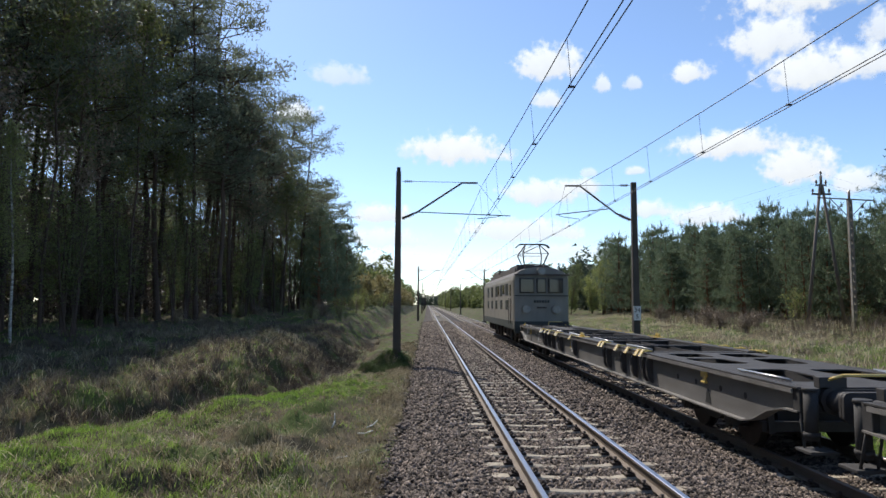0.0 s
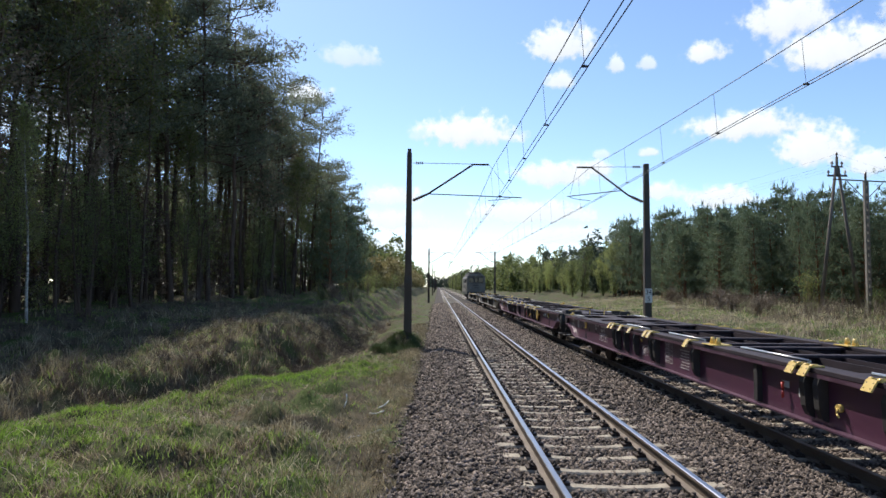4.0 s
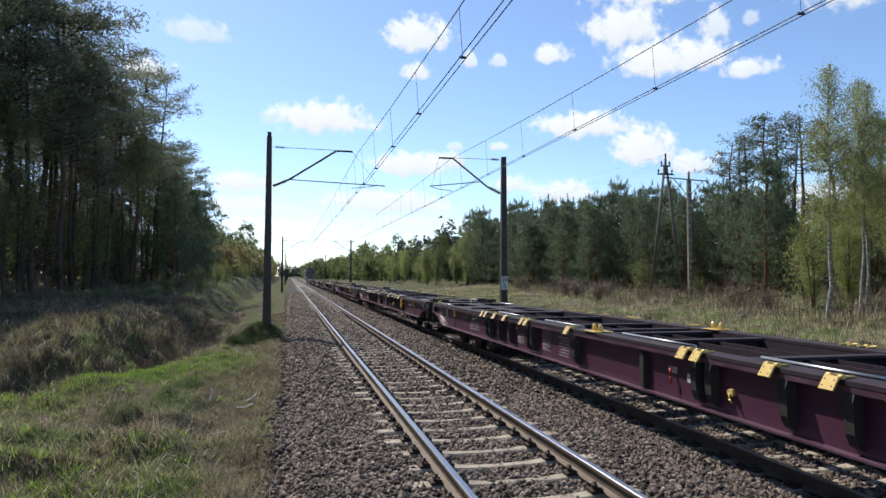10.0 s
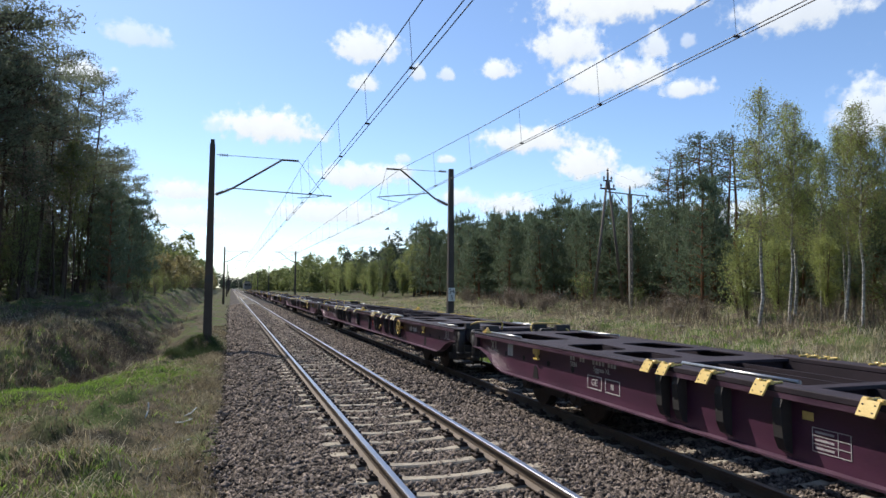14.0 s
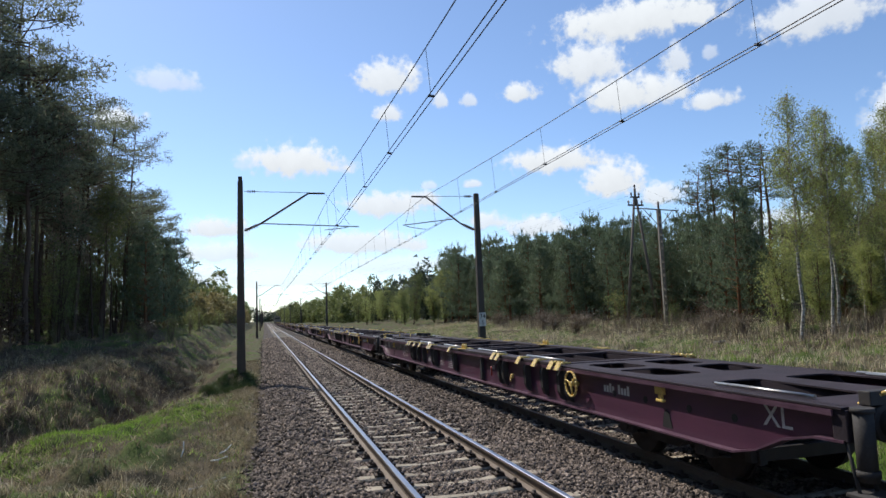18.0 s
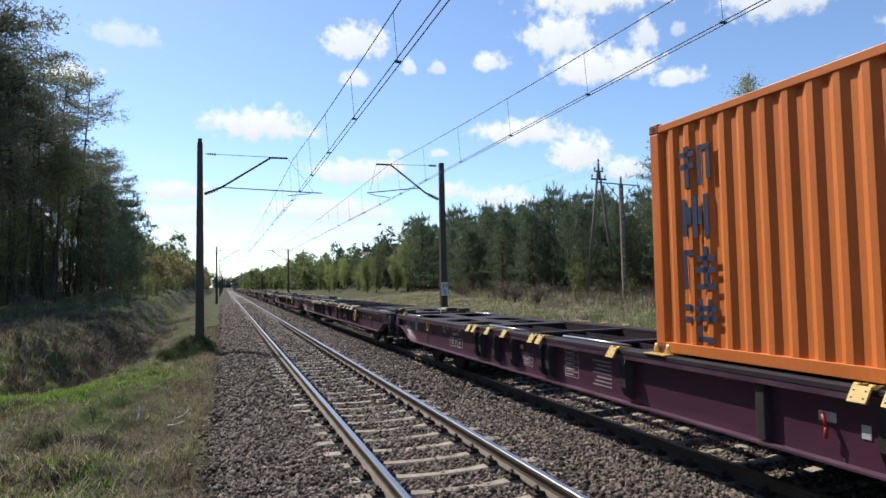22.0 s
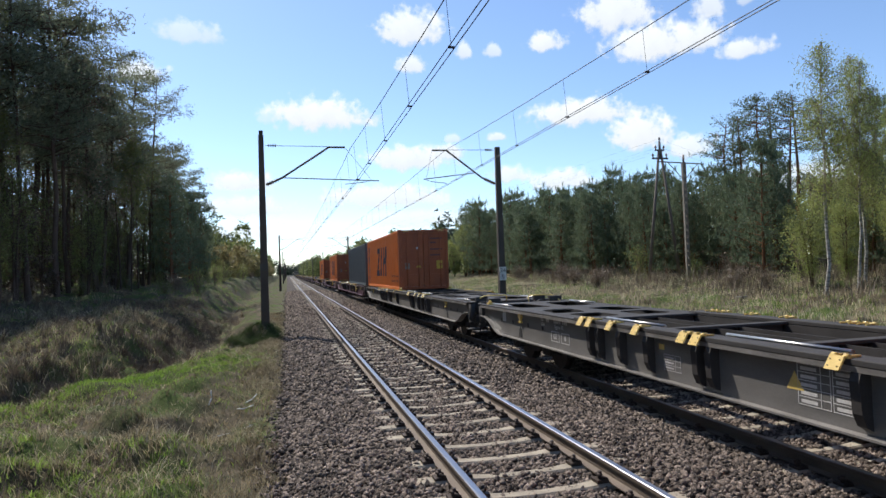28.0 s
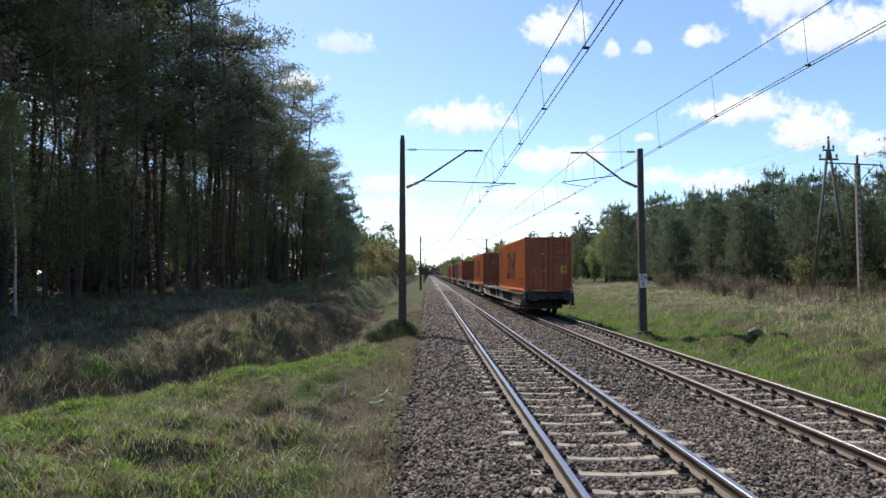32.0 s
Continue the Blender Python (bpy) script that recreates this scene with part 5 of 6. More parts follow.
        tube(bm, (sx * 0.875, -0.5, 1.06), (sx * 0.875, -0.55, 1.06), 0.24, n=18)
        part("buffer", bm, M["dark"], g)
    bm = bmesh.new()
    for y0, y1, h in ((2.6, 6.0, 0.32), (7.0, 11.0, 0.26), (12.0, 15.6, 0.32)):
        box(bm, -0.95, 0.95, y0, y1, 4.16, 4.2 + h, 0.04)
    for sx in (-1, 1):
        box(bm, sx * 1.05, sx * 1.12, 2.2, 16.2, 4.02, 4.3)
    part("roof_equipment", bm, M["loco_roof"], g)
    def pantograph(y, up, label):
        bm = bmesh.new()
        h0, h1 = 4.52, (5.72 if up else 4.75)
        for sx in (-1, 1):
            knee = 1.15 if up else 1.6
            for e in (-1, 1):
                tube(bm, (sx * 0.55, y + e * 0.45, h0), (sx * 0.72, y + e * (0.45 + knee * 0.55), (h0 + h1) / 2), 0.04, n=6)
                tube(bm, (sx * 0.72, y + e * (0.45 + knee * 0.55), (h0 + h1) / 2), (sx * 0.42, y + e * 0.12, h1 - 0.05), 0.034, n=6)
            box(bm, sx * 0.55 - 0.03, sx * 0.55 + 0.03, y - 0.9, y + 0.9, h0 - 0.06, h0)
        for e in (-1, 1):
            knee = 1.15 if up else 1.6
            yk = y + e * (0.45 + knee * 0.55)
            tube(bm, (-0.72, yk, (h0 + h1) / 2), (0.72, yk, (h0 + h1) / 2), 0.018, n=6)
            tube(bm, (-0.72, yk, (h0 + h1) / 2), (0.42, y + e * 0.12, h1 - 0.05), 0.02, n=5)
            tube(bm, (-0.55, y + e * 0.9, h0), (0.55, y + e * 0.9, h0), 0.025, n=6)
            bent(bm, [(-0.98, y + e * 0.14, h1 - 0.2), (-0.78, y + e * 0.14, h1 - 0.03), (-0.6, y + e * 0.14, h1), (0.6, y + e * 0.14, h1), (0.78, y + e * 0.14, h1 - 0.03), (0.98, y + e * 0.14, h1 - 0.2)], 0.036, n=6)
        part("pantograph", bm, M["dark"], g, label)
        bm = bmesh.new()
        for sx in (-0.55, 0.55):
            for e in (-0.8, 0.8):
                for i in range(3):
                    tube(bm, (sx, y + e, 4.28 + i * 0.06), (sx, y + e, 4.32 + i * 0.06), 0.08, n=10)
        part("roof_insulators", bm, M["insul"], g)
    pantograph(2.9, True, "raised diamond pantograph")
    pantograph(14.6, False, "lowered pantograph")
    for yc in (4.4, 13.6):
        b = new("bogie")
        b.parent, b.matrix_basis = g, pose(0, yc, 0)
        bm = bmesh.new()
        for sx in (-1, 1):
            prism(bm, [(-3.0, 0.55), (-3.0, 0.85), (3.0, 0.85), (3.0, 0.55), (2.2, 0.42), (-2.2, 0.42)], 0, sx * 1.1 - 0.06, sx * 1.1 + 0.06)
        part("bogie_frame", bm, M["dark"], b)
        for ya in (-1.75, 0, 1.75):
            for sx in (-1, 1):
                bm = bmesh.new()
                tube(bm, (sx * 0.69, ya, 0.625), (sx * 0.82, ya, 0.625), 0.625, n=28)
                part("wheel", bm, M["wheel"], b)
                bm = bmesh.new()
                box(bm, sx * 1.17, sx * 1.26, ya - 0.2, ya + 0.2, 0.45, 0.8, 0.03)
                part("axle_box", bm, M["dark"], b)
            bm = bmesh.new()
            tube(bm, (-0.8, ya, 0.625), (0.8, ya, 0.625), 0.1, n=10)
            part("axle", bm, M["wheel"], b)
    return g


loco = locomotive()

# ---- trees ----
rng = np.random.default_rng(7)


def unit(v):
    return v / np.maximum(np.linalg.norm(v, axis=-1, keepdims=True), 1e-9)


def sprays(centres, per, length, width, spread, lift=0.15, droop=0.0):
    """Small pointed triangles round each centre: needle sprays, leaves or twigs."""
    c = np.repeat(np.asarray(centres, float), per, axis=0)
    n = len(c)
    way = unit(rng.normal(size=(n, 3)) + [0, 0, lift - droop])
    base = c + rng.normal(size=(n, 3)) * spread
    side = unit(np.cross(way, rng.normal(size=(n, 3))))
    ln = (length * rng.uniform(0.6, 1.3, n))[:, None]
    w = (width * rng.uniform(0.7, 1.3, n))[:, None]
    v = np.stack([base - side * w / 2, base + side * w / 2, base + way * ln], 1).reshape(-1, 3)
    return v, np.arange(3 * n).reshape(-1, 3)


def pipe(pts, radii, n=6):
    """A tapered pipe through points."""
    pts = np.asarray(pts, float)
    vs, ts = [], []
    for i, (p, r) in enumerate(zip(pts, radii)):
        d = unit(pts[min(i + 1, len(pts) - 1)] - pts[max(i - 1, 0)])
        a = unit(np.cross(d, [0.31, 0.95, 0.1] if abs(d[1]) < 0.9 else [1, 0, 0]))
        b = np.cross(d, a)
        ang = np.arange(n) * 2 * np.pi / n
        vs.append(p + r * (np.cos(ang)[:, None] * a + np.sin(ang)[:, None] * b))
    for i in range(len(pts) - 1):
        for j in range(n):
            a, b, c, d = i * n + j, i * n + (j + 1) % n, (i + 1) * n + (j + 1) % n, (i + 1) * n + j
            ts += [(a, b, c), (a, c, d)]
    return np.concatenate(vs), np.array(ts)


def merge(parts):
    vs, ts, k = [], [], 0
    for v, t in parts:
        vs.append(v)
        ts.append(np.asarray(t) + k)
        k += len(v)
    return np.concatenate(vs), np.concatenate(ts)


def tree(name, label, category, group, wood, leaves, bark, foliage, extra=None):
    ob = thing(name, label, category, group)
    for nm, geo, m in (("trunk", wood, bark), ("crown", leaves, foliage)) + ((extra,) if extra else ()):
        if geo is None:
            continue
        o = new(nm, fast_mesh(nm, *merge(geo), m, nm == "trunk"))
        o.parent = ob
    return ob


def tall_pine(h, seed, limbs=54, wide=1.05, start=0.38, per=27, needle=0.24, pad=1.0):
    global rng
    rng = np.random.default_rng(seed)
    top = np.array([rng.normal() * 0.4, rng.normal() * 0.4, h])
    ts = np.linspace(0, 1, 7)
    wob = rng.normal(size=(7, 3)) * [0.09, 0.09, 0]
    wob[0] = 0
    line = ts[:, None] * top + wob
    wood = [pipe(line, 0.135 * (1 - ts * 0.85) + 0.01, 7)]
    clumps = []
    for i in range(limbs):
        t = rng.uniform(start, 1.0) ** 0.85
        p = np.array([np.interp(t, ts, line[:, k]) for k in range(3)])
        reach = (0.5 + 2.3 * np.sin(np.pi * np.clip((t - start + 0.06) / (1.1 - start), 0, 1)) ** 0.8) * rng.uniform(0.55, 1.15) * wide
        a = rng.uniform(0, 2 * np.pi)
        tip = p + [np.cos(a) * reach, np.sin(a) * reach, reach * rng.uniform(0.0, 0.55)]
        mid = (p + tip) / 2 + [0, 0, -0.08 * reach]
        wood.append(pipe([p, mid, tip], [0.035, 0.025, 0.01], 4))
        for s in (0.5, 0.75, 0.98):
            clumps.append(p + (tip - p) * s + rng.normal(size=3) * [0.2, 0.2, 0.1])
        clumps.append(tip + rng.normal(size=3) * [0.45, 0.45, 0.2])
    for i in range(16):
        t = rng.uniform(0.12, 0.5)
        p = np.array([np.interp(t, ts, line[:, k]) for k in range(3)])
        a, r = rng.uniform(0, 2 * np.pi), rng.uniform(0.4, 1.3)
        wood.append(pipe([p, p + [np.cos(a) * r, np.sin(a) * r, rng.uniform(-0.25, 0.2)]], [0.018, 0.006], 3))
    return wood, [sprays(clumps, per, needle, needle * 0.25, np.array([0.25, 0.25, 0.13]) * pad, 0.5)]


def young_pine(h, seed, low=0.05):
    global rng
    rng = np.random.default_rng(seed)
    wood = [pipe([[0, 0, 0], [0.05, 0, h * 0.5], [0, 0.03, h]], [0.11, 0.07, 0.012], 6)]
    clumps, candles = [], []
    z = h * low + 0.3
    while z < h - 0.25:
        k = (z / h)
        reach = (0.28 + 2.0 * (1 - k) ** 0.72) * (h / 8) ** 0.6 * min(1.0, 0.55 + z * 0.45)
        turn = rng.uniform(0, 2 * np.pi)
        for j in range(7):
            a, r = turn + j * 0.9 + rng.normal() * 0.15, reach * rng.uniform(0.55, 1.25)
            p = np.array([0, 0, z + rng.normal() * 0.05])
            tip = p + [np.cos(a) * r, np.sin(a) * r, r * rng.uniform(0.15, 0.6)]
            wood.append(pipe([p, tip], [0.02, 0.006], 3))
            for s in (0.5, 0.72, 0.9, 1.0):
                clumps.append(p + (tip - p) * s + rng.normal(size=3) * [0.12, 0.12, 0.06])
            candles.append(tip + [0, 0, 0.10])
        z += rng.uniform(0.5, 0.78)
    candles.append(np.array([0, 0.03, h]))
    return wood, [sprays(clumps, 15, 0.19, 0.060, np.array([0.13, 0.13, 0.08]), 0.8), sprays(candles, 6, 0.46, 0.06, 0.03, 4.0)]


def birch(h, seed, leaves=3600, leaf=0.060, wide=0.9):
    global rng
    rng = np.random.default_rng(seed)
    ts = np.linspace(0, 1, 8)
    line = ts[:, None] * np.array([rng.normal() * 0.35, rng.normal() * 0.35, h]) + rng.normal(size=(8, 3)) * [0.06, 0.06, 0]
    line[0] = 0
    wood, twigs, cl = [pipe(line, 0.066 * (1 - ts * 0.9) + 0.006, 7)], [], []
    for i in range(84):
        t = rng.uniform(0.30, 1.0) ** 0.85
        p = np.array([np.interp(t, ts, line[:, k]) for k in range(3)])
        r = (0.07 + 1.05 * np.sin(np.pi * min(1.0, (1.02 - t) / 0.85)) ** 0.8) * rng.uniform(0.6, 1.2) * wide
        a = rng.uniform(0, 2 * np.pi)
        out = p + [np.cos(a) * r, np.sin(a) * r, r * rng.uniform(0.5, 1.1)]
        twigs.append(pipe([p, (p + out) / 2 + [0, 0, 0.05], out], [0.018, 0.012, 0.005], 3))
        for s in np.linspace(0.35, 1.0, 5):
            q = p + (out - p) * s
            d = rng.uniform(0.25, 0.9)
            twigs.append(pipe([q, q + [rng.normal() * 0.12, rng.normal() * 0.12, -d]], [0.005, 0.002], 3))
            for u in np.linspace(0.1, 1, 4):
                cl.append(q + [rng.normal() * 0.12, rng.normal() * 0.12, -d * u])
    per = max(2, leaves // len(cl))
    return wood, [sprays(cl, per, leaf, leaf * 0.72, 0.13, -0.4)], ("branchwork", twigs, M["twig"])


def leafy_tree(h, w, seed, n=3800, size=0.16, low=0.15):
    global rng
    rng = np.random.default_rng(seed)
    wood, cl = [], []
    for s in range(3):
        a = rng.uniform(0, 2 * np.pi)
        tip = np.array([np.cos(a) * w * 0.25 * s, np.sin(a) * w * 0.25 * s, h * rng.uniform(0.8, 1)])
        wood.append(pipe([[0.1 * s, 0, 0], tip * [0.4, 0.4, 0.5], tip], [0.09, 0.055, 0.012], 5))
        for i in range(26):
            t = rng.uniform(low, 1)
            p = tip * [t * t, t * t, t]
            r = w * (0.25 + 0.75 * np.sin(np.pi * min(1, (1.05 - t) / 0.85))) * rng.uniform(0.3, 0.7)
            b = rng.uniform(0, 2 * np.pi)
            q = p + [np.cos(b) * r, np.sin(b) * r, r * rng.uniform(0.2, 0.9)]
            wood.append(pipe([p, q], [0.02, 0.006], 3))
            cl += [p + (q - p) * u + rng.normal(size=3) * 0.2 for u in (0.5, 0.75, 1.0)]
    return wood, [sprays(cl, max(2, n // len(cl)), size, size * 0.6, 0.24, 0.0)]


pines = [tree("pine_tree", "tall dark Scots pine with a bare lower trunk", "tree", "forest pines", *tall_pine(h, s), M["bark"], M["needle"]) for h, s in ((17.5, 1), (16.0, 2), (18.5, 3), (14.5, 4))]
firs = [tree("young_pine", "bushy young dark green pine at the meadow edge", "tree", "young pines", *young_pine(h, s), M["bark_top"], M["needle_y"]) for h, s in ((8.6, 11), (7.6, 12), (9.2, 13), (5.2, 14))]
slim = [tree("slender_pine", "slender pine with a bare reddish trunk and small crown", "tree", "slender pines", *tall_pine(h, s, 17, 0.55, 0.64, 26, 0.18, 0.72), M["bark_top"], M["needle_y"]) for h, s in ((10.2, 21), (10.8, 22), (9.8, 23))]


def make_birch(h, s, n=3600):
    wood, leaves, extra = birch(h, s, n)
    return tree("birch_tree", "birch with white bark and fresh light green leaves", "tree", "birches", wood, leaves, M["birch_bark"], M["leaf"], extra)


birches = [make_birch(h, s, n) for h, s, n in ((10.2, 31, 11500), (9.4, 32, 10500), (10.0, 33, 11000))]

def make_edge_tree(h, s, n, foliage, label):
    wood, leaves, extra = birch(h, s, n, 0.13, 1.75)
    return tree("forest_birch", label, "tree", "forest edge birches", wood, leaves, M["bark"], foliage, extra)


edge_green = [make_edge_tree(15.0, 35, 6500, M["olive"], "tall birch in yellow-green young leaf at the forest edge")]
edge_bare = [make_edge_tree(15.0, 36, 2400, M["twig"], "tall nearly bare birch with fine brown twigs")]
saplings = [tree("leafy_sapling", "thin sapling with sparse fresh green leaves", "tree", "saplings", *leafy_tree(h, w, s, n, 0.11, 0.25), M["bark"], M["leaf_d"]) for h, w, s, n in ((7.5, 1.6, 41, 2000), (9.5, 1.9, 42, 2200))]
broad = [tree("broadleaf_tree", "bushy broadleaf tree in fresh spring green", "tree", "broadleaf trees", *leafy_tree(h, w, s, 11000, 0.115, 0.12), M["bark"], M["leaf"]) for h, w, s in ((9.5, 3.0, 51), (8.0, 2.6, 52))]
willow = [tree("grey_green_tree", "bushy grey-green broadleaf tree", "tree", "broadleaf trees", *leafy_tree(h, w, s, 9000, 0.13, 0.12), M["bark"], M["leaf_d"]) for h, w, s in ((10.5, 3.0, 53), (8.5, 2.8, 54))]
shrubs = [tree("shrub", "low leafy shrub at the edge of the wood", "shrub", "shrubs", *leafy_tree(h, w, s, 1500, 0.09, 0.05), M["twig"], m) for h, w, s, m in ((1.6, 1.1, 61, M["leaf_d"]), (1.2, 1.2, 62, M["twig"]), (2.4, 1.2, 63, M["leaf"]))]
used = set()
prng = np.random.default_rng(5)


def plant(kinds, x, y, scale=1.0, sink=0.1, z=None, height=None):
    k = int(prng.integers(len(kinds)))
    k = next((i for i, o in enumerate(kinds) if o.name not in used), k)
    s = scale * prng.uniform(0.88, 1.12)
    if height:
        s = height / max(v.co.z for v in kinds[k].children[0].data.vertices)
    z = float(land(x, y)) - sink if z is None else z
    m = pose(x, y, z, prng.normal() * 1.5, prng.normal() * 1.5, prng.uniform(0, 360)) @ Matrix.Diagonal((s, s, s, 1))
    ob = kinds[k]
    if ob.name in used:
        return copy_thing(ob, m)
    used.add(ob.name)
    ob.matrix_basis = m
    return ob


# forest on the ditch side
EDGE_Y, EDGE_X = [-40, 20, 25, 32, 42, 63, 100, 200], [-17.5, -17.6, -18.3, -18.4, -15.2, -12.9, -12, -13]
for row in range(6):
    y = -14.0 + prng.uniform(0, 2)
    while y < (92 if row < 3 else 84):
        x = np.interp(y, EDGE_Y, EDGE_X) - row * 2.7 - abs(prng.normal()) * 1.0
        tall = float(np.interp(y, [0, 36, 50, 62, 80, 115], [1.32, 1.26, 1.1, 1.0, 0.84, 0.56]))
        if prng.random() < (0.8, 0.65, 0.6, 0.5, 0.45, 0.4)[row] * (0.75 if y < 24 else 1.0):
            plant(pines, x, y, (0.98 if row else 0.92) * tall)
        if prng.random() < (0.85 if row < 3 else 0.5):
            plant(saplings, x + prng.normal() * 1.2, y + prng.normal() * 1.2, 1.0)
        y += prng.uniform(2.3, 3.6) + 0.4 * row
for x, y, h in ((-10.9, 66, 11.0), (-11.6, 71, 11.2), (-10.8, 77, 10.8), (-11.4, 83, 10.2), (-11.3, 89, 9.2), (-12.0, 96, 8.0)):
    plant(firs, x, y, height=h)
for x, y, h in ((-16.9, 46.5, 22.0), (-18.2, 44.0, 22.5), (-17.4, 50.0, 20.5), (-15.8, 52.5, 17.5), (-14.6, 56.0, 15.0)):
    plant(pines, x, y, height=h)
for x, y, h in ((-16.4, 36.0, 18.5), (-12.6, 60.0, 11.5), (-12.2, 55.5, 10.0), (-17.0, 29.0, 15.0), (-15.8, 41.0, 9.5), (-17.2, 22.0, 13.0)):
    plant(edge_green, x, y, height=h)
for x, y, h in ((-13.4, 57.5, 17.0), (-14.2, 52.0, 16.0), (-17.4, 25.5, 17.0), (-17.6, 19.5, 16.0), (-18.2, 33.0, 17.0), (-17.0, 15.0, 15.0)):
    plant(edge_bare, x, y, height=h)
plant(birches, -15.4, 24.5, 0.9)
for y in np.arange(14, 70, 3.2):
    plant(shrubs, np.interp(y, EDGE_Y, EDGE_X) + prng.uniform(-1.5, 1.4), y, prng.uniform(0.6, 1.1))
for y in np.arange(48, 150, 5):
    plant(shrubs, -6.2 - prng.uniform(0, 3.5), y, prng.uniform(0.8, 1.5))

# wood beyond the meadow
for row in range(5):
    y = 38.0 + prng.uniform(0, 1.5)
    while y < 84:
        x = 23.5 + row * 2.3 + prng.normal() * 0.7 + max(0, 46 - y) * 0.25
        d, a = math.hypot(x, y), math.degrees(math.atan2(x, y))
        top = d * np.interp(a, [15, 19, 23, 29, 33, 37], [0.085, 0.095, 0.108, 0.115, 0.118, 0.118]) + 2.0 - float(land(x, y))
        plant(firs[:3], x, y, height=min(top, 8.6) * (prng.uniform(0.70, 0.94) if row < 2 else prng.uniform(0.82, 1.0)))
        y += prng.uniform(1.9, 3.0)
for x, y, s in ((24.5, 38.5, .5), (26.5, 34, .55), (23.2, 47, .5), (22.5, 58, .6)):
    plant(firs[3:], x, y, s * 1.2)
for x, y, h in ((29.9, 37.6, 10.3), (31.0, 36.9, 10.8), (31.9, 35.9, 10.2), (32.8, 37.6, 10.4), (29.2, 38.9, 9.8), (33.6, 36.4, 10.6), (34.6, 34.6, 10.0), (30.6, 39.6, 10.2)):
    plant(slim, x, y, height=h * 1.08)
for row in range(3):
    for y in np.arange(80, 152, 4.8):
        plant(broad + willow, 21.5 + row * 4 + prng.normal() * 1.2, y + prng.normal() * 1.5, prng.uniform(0.66, 0.95))
for x, y, h in ((19.4, 20.2, 9.7), (20.4, 19.7, 8.9), (21.4, 18.1, 9.4), (19.9, 16.2, 8.9), (21.9, 20.8, 8.9), (23.0, 19.4, 9.6), (20.6, 14.4, 9.2), (22.6, 16.8, 9.0), (24.2, 21.6, 9.0), (20.8, 12.0, 9.0), (23.4, 13.6, 9.4), (21.4, 9.5, 9.0), (20.9, 14.0, 11.2), (22.6, 14.2, 11.4)):
    plant(birches, x, y, height=h)
for x, y, h in ((20.7, 22.1, 5.4), (22.3, 22.0, 6.2), (23.8, 20.9, 5.6), (25.8, 24.4, 6.4)):
    plant(broad, x, y, height=h)
for x, y, h in ((22.0, 13.1, 8.8), (23.6, 15.4, 9.0), (24.6, 12.2, 9.2)):
    plant(firs[:3], x, y, height=h)
for x, y, s in ((22.8, 14.2, .75), (24.6, 16.2, .8), (25.5, 12.0, .85), (23.8, 9.2, .85), (26.8, 19.0, .7), (27.5, 14.5, .85), (23.5, 28.2, .62), (26.2, 30.4, .62), (28.3, 33.0, .7), (25.0, 31.0, .55), (28.8, 27.0, .75), (29.5, 23.0, .75), (31, 30, .75)):
    plant(firs[:3], x, y, s)
for i in range(12):
    y = prng.uniform(8, 60)
    plant(shrubs[1:2] * 2 + shrubs[:1], 18.6 + prng.uniform(-1.6, 2.2) + max(0, y - 30) * 0.08, y, prng.uniform(0.5, 1.15))


for i in range(46):
    x, y = prng.uniform(24.5, 36), prng.uniform(3, 42)
    plant(firs, x, y, prng.uniform(0.4, 0.62))
for i in range(26):
    x, y = prng.uniform(21.5, 30), prng.uniform(5, 42)
    plant(shrubs, x, y, prng.uniform(0.9, 1.5))
for i in range(8):
    plant(saplings, prng.uniform(-17.5, -14.2), prng.uniform(22, 44), 0.8)


# far woods, too many to count
def far_wood(name, label, spots, heights, m, per, size):
    global rng
    rng = np.random.default_rng(hash_seed[name])
    cl = []
    for (x, y), h in zip(spots, heights):
        z0 = float(land(x, y))
        k = 26
        t = rng.uniform(0.08, 1, k)
        r = h * 0.28 * np.sin(np.pi * np.clip((1.06 - t) / 0.95, 0, 1)) ** 0.7 * rng.uniform(0.3, 1, k)
        a = rng.uniform(0, 2 * np.pi, k)
        cl.append(np.stack([x + r * np.cos(a), y + r * np.sin(a), z0 + t * h], 1))
    v, t = sprays(np.concatenate(cl), per, size, size * 0.55, size * 0.5, 0.2)
    tagged(new(name, fast_mesh(name, v, t, m)), label, "woodland", kind="stuff")


hash_seed = {"far_pine_wood": 71, "far_broadleaf_wood": 72, "horizon_wood": 73, "forest_interior": 74, "forest_undergrowth": 75, "forest_shrub_layer": 76, "forest_backing": 80, "line_side_bushes": 79, "pine_wood_interior": 77}
spots = [(-12 - abs(prng.normal()) * 7, y) for y in np.arange(112, 420, 2.4)]
spots += [(24 + abs(prng.normal()) * 9, y) for y in np.arange(84, 160, 2.0)]
far_wood("far_pine_wood", "dense dark pine wood in the distance", spots, prng.uniform(6, 9.5, len(spots)), M["far_pine"], 14, 0.75)
spots = [(17.5 + abs(prng.normal()) * 7 + max(0, 300 - y) * 0.012, y) for y in np.arange(140, 620, 2.2)]
spots += [(-8.5 - abs(prng.normal()) * 3, y) for y in np.arange(110, 420, 6)]
spots += [(11.5 + abs(prng.normal()) * 3, y) for y in np.arange(300, 640, 3.0)]
far_wood("far_broadleaf_wood", "light green broadleaf wood along the line", spots, prng.uniform(5, 11, len(spots)), M["far"], 14, 0.8)
spots = [(x, 640 + prng.uniform(0, 60)) for x in np.arange(-170, -7, 3.0)] + [(x, 640 + prng.uniform(0, 60)) for x in np.arange(13, 260, 3.0)] + [(x, 1015 + prng.uniform(0, 40)) for x in np.arange(-14, 22, 1.2)]
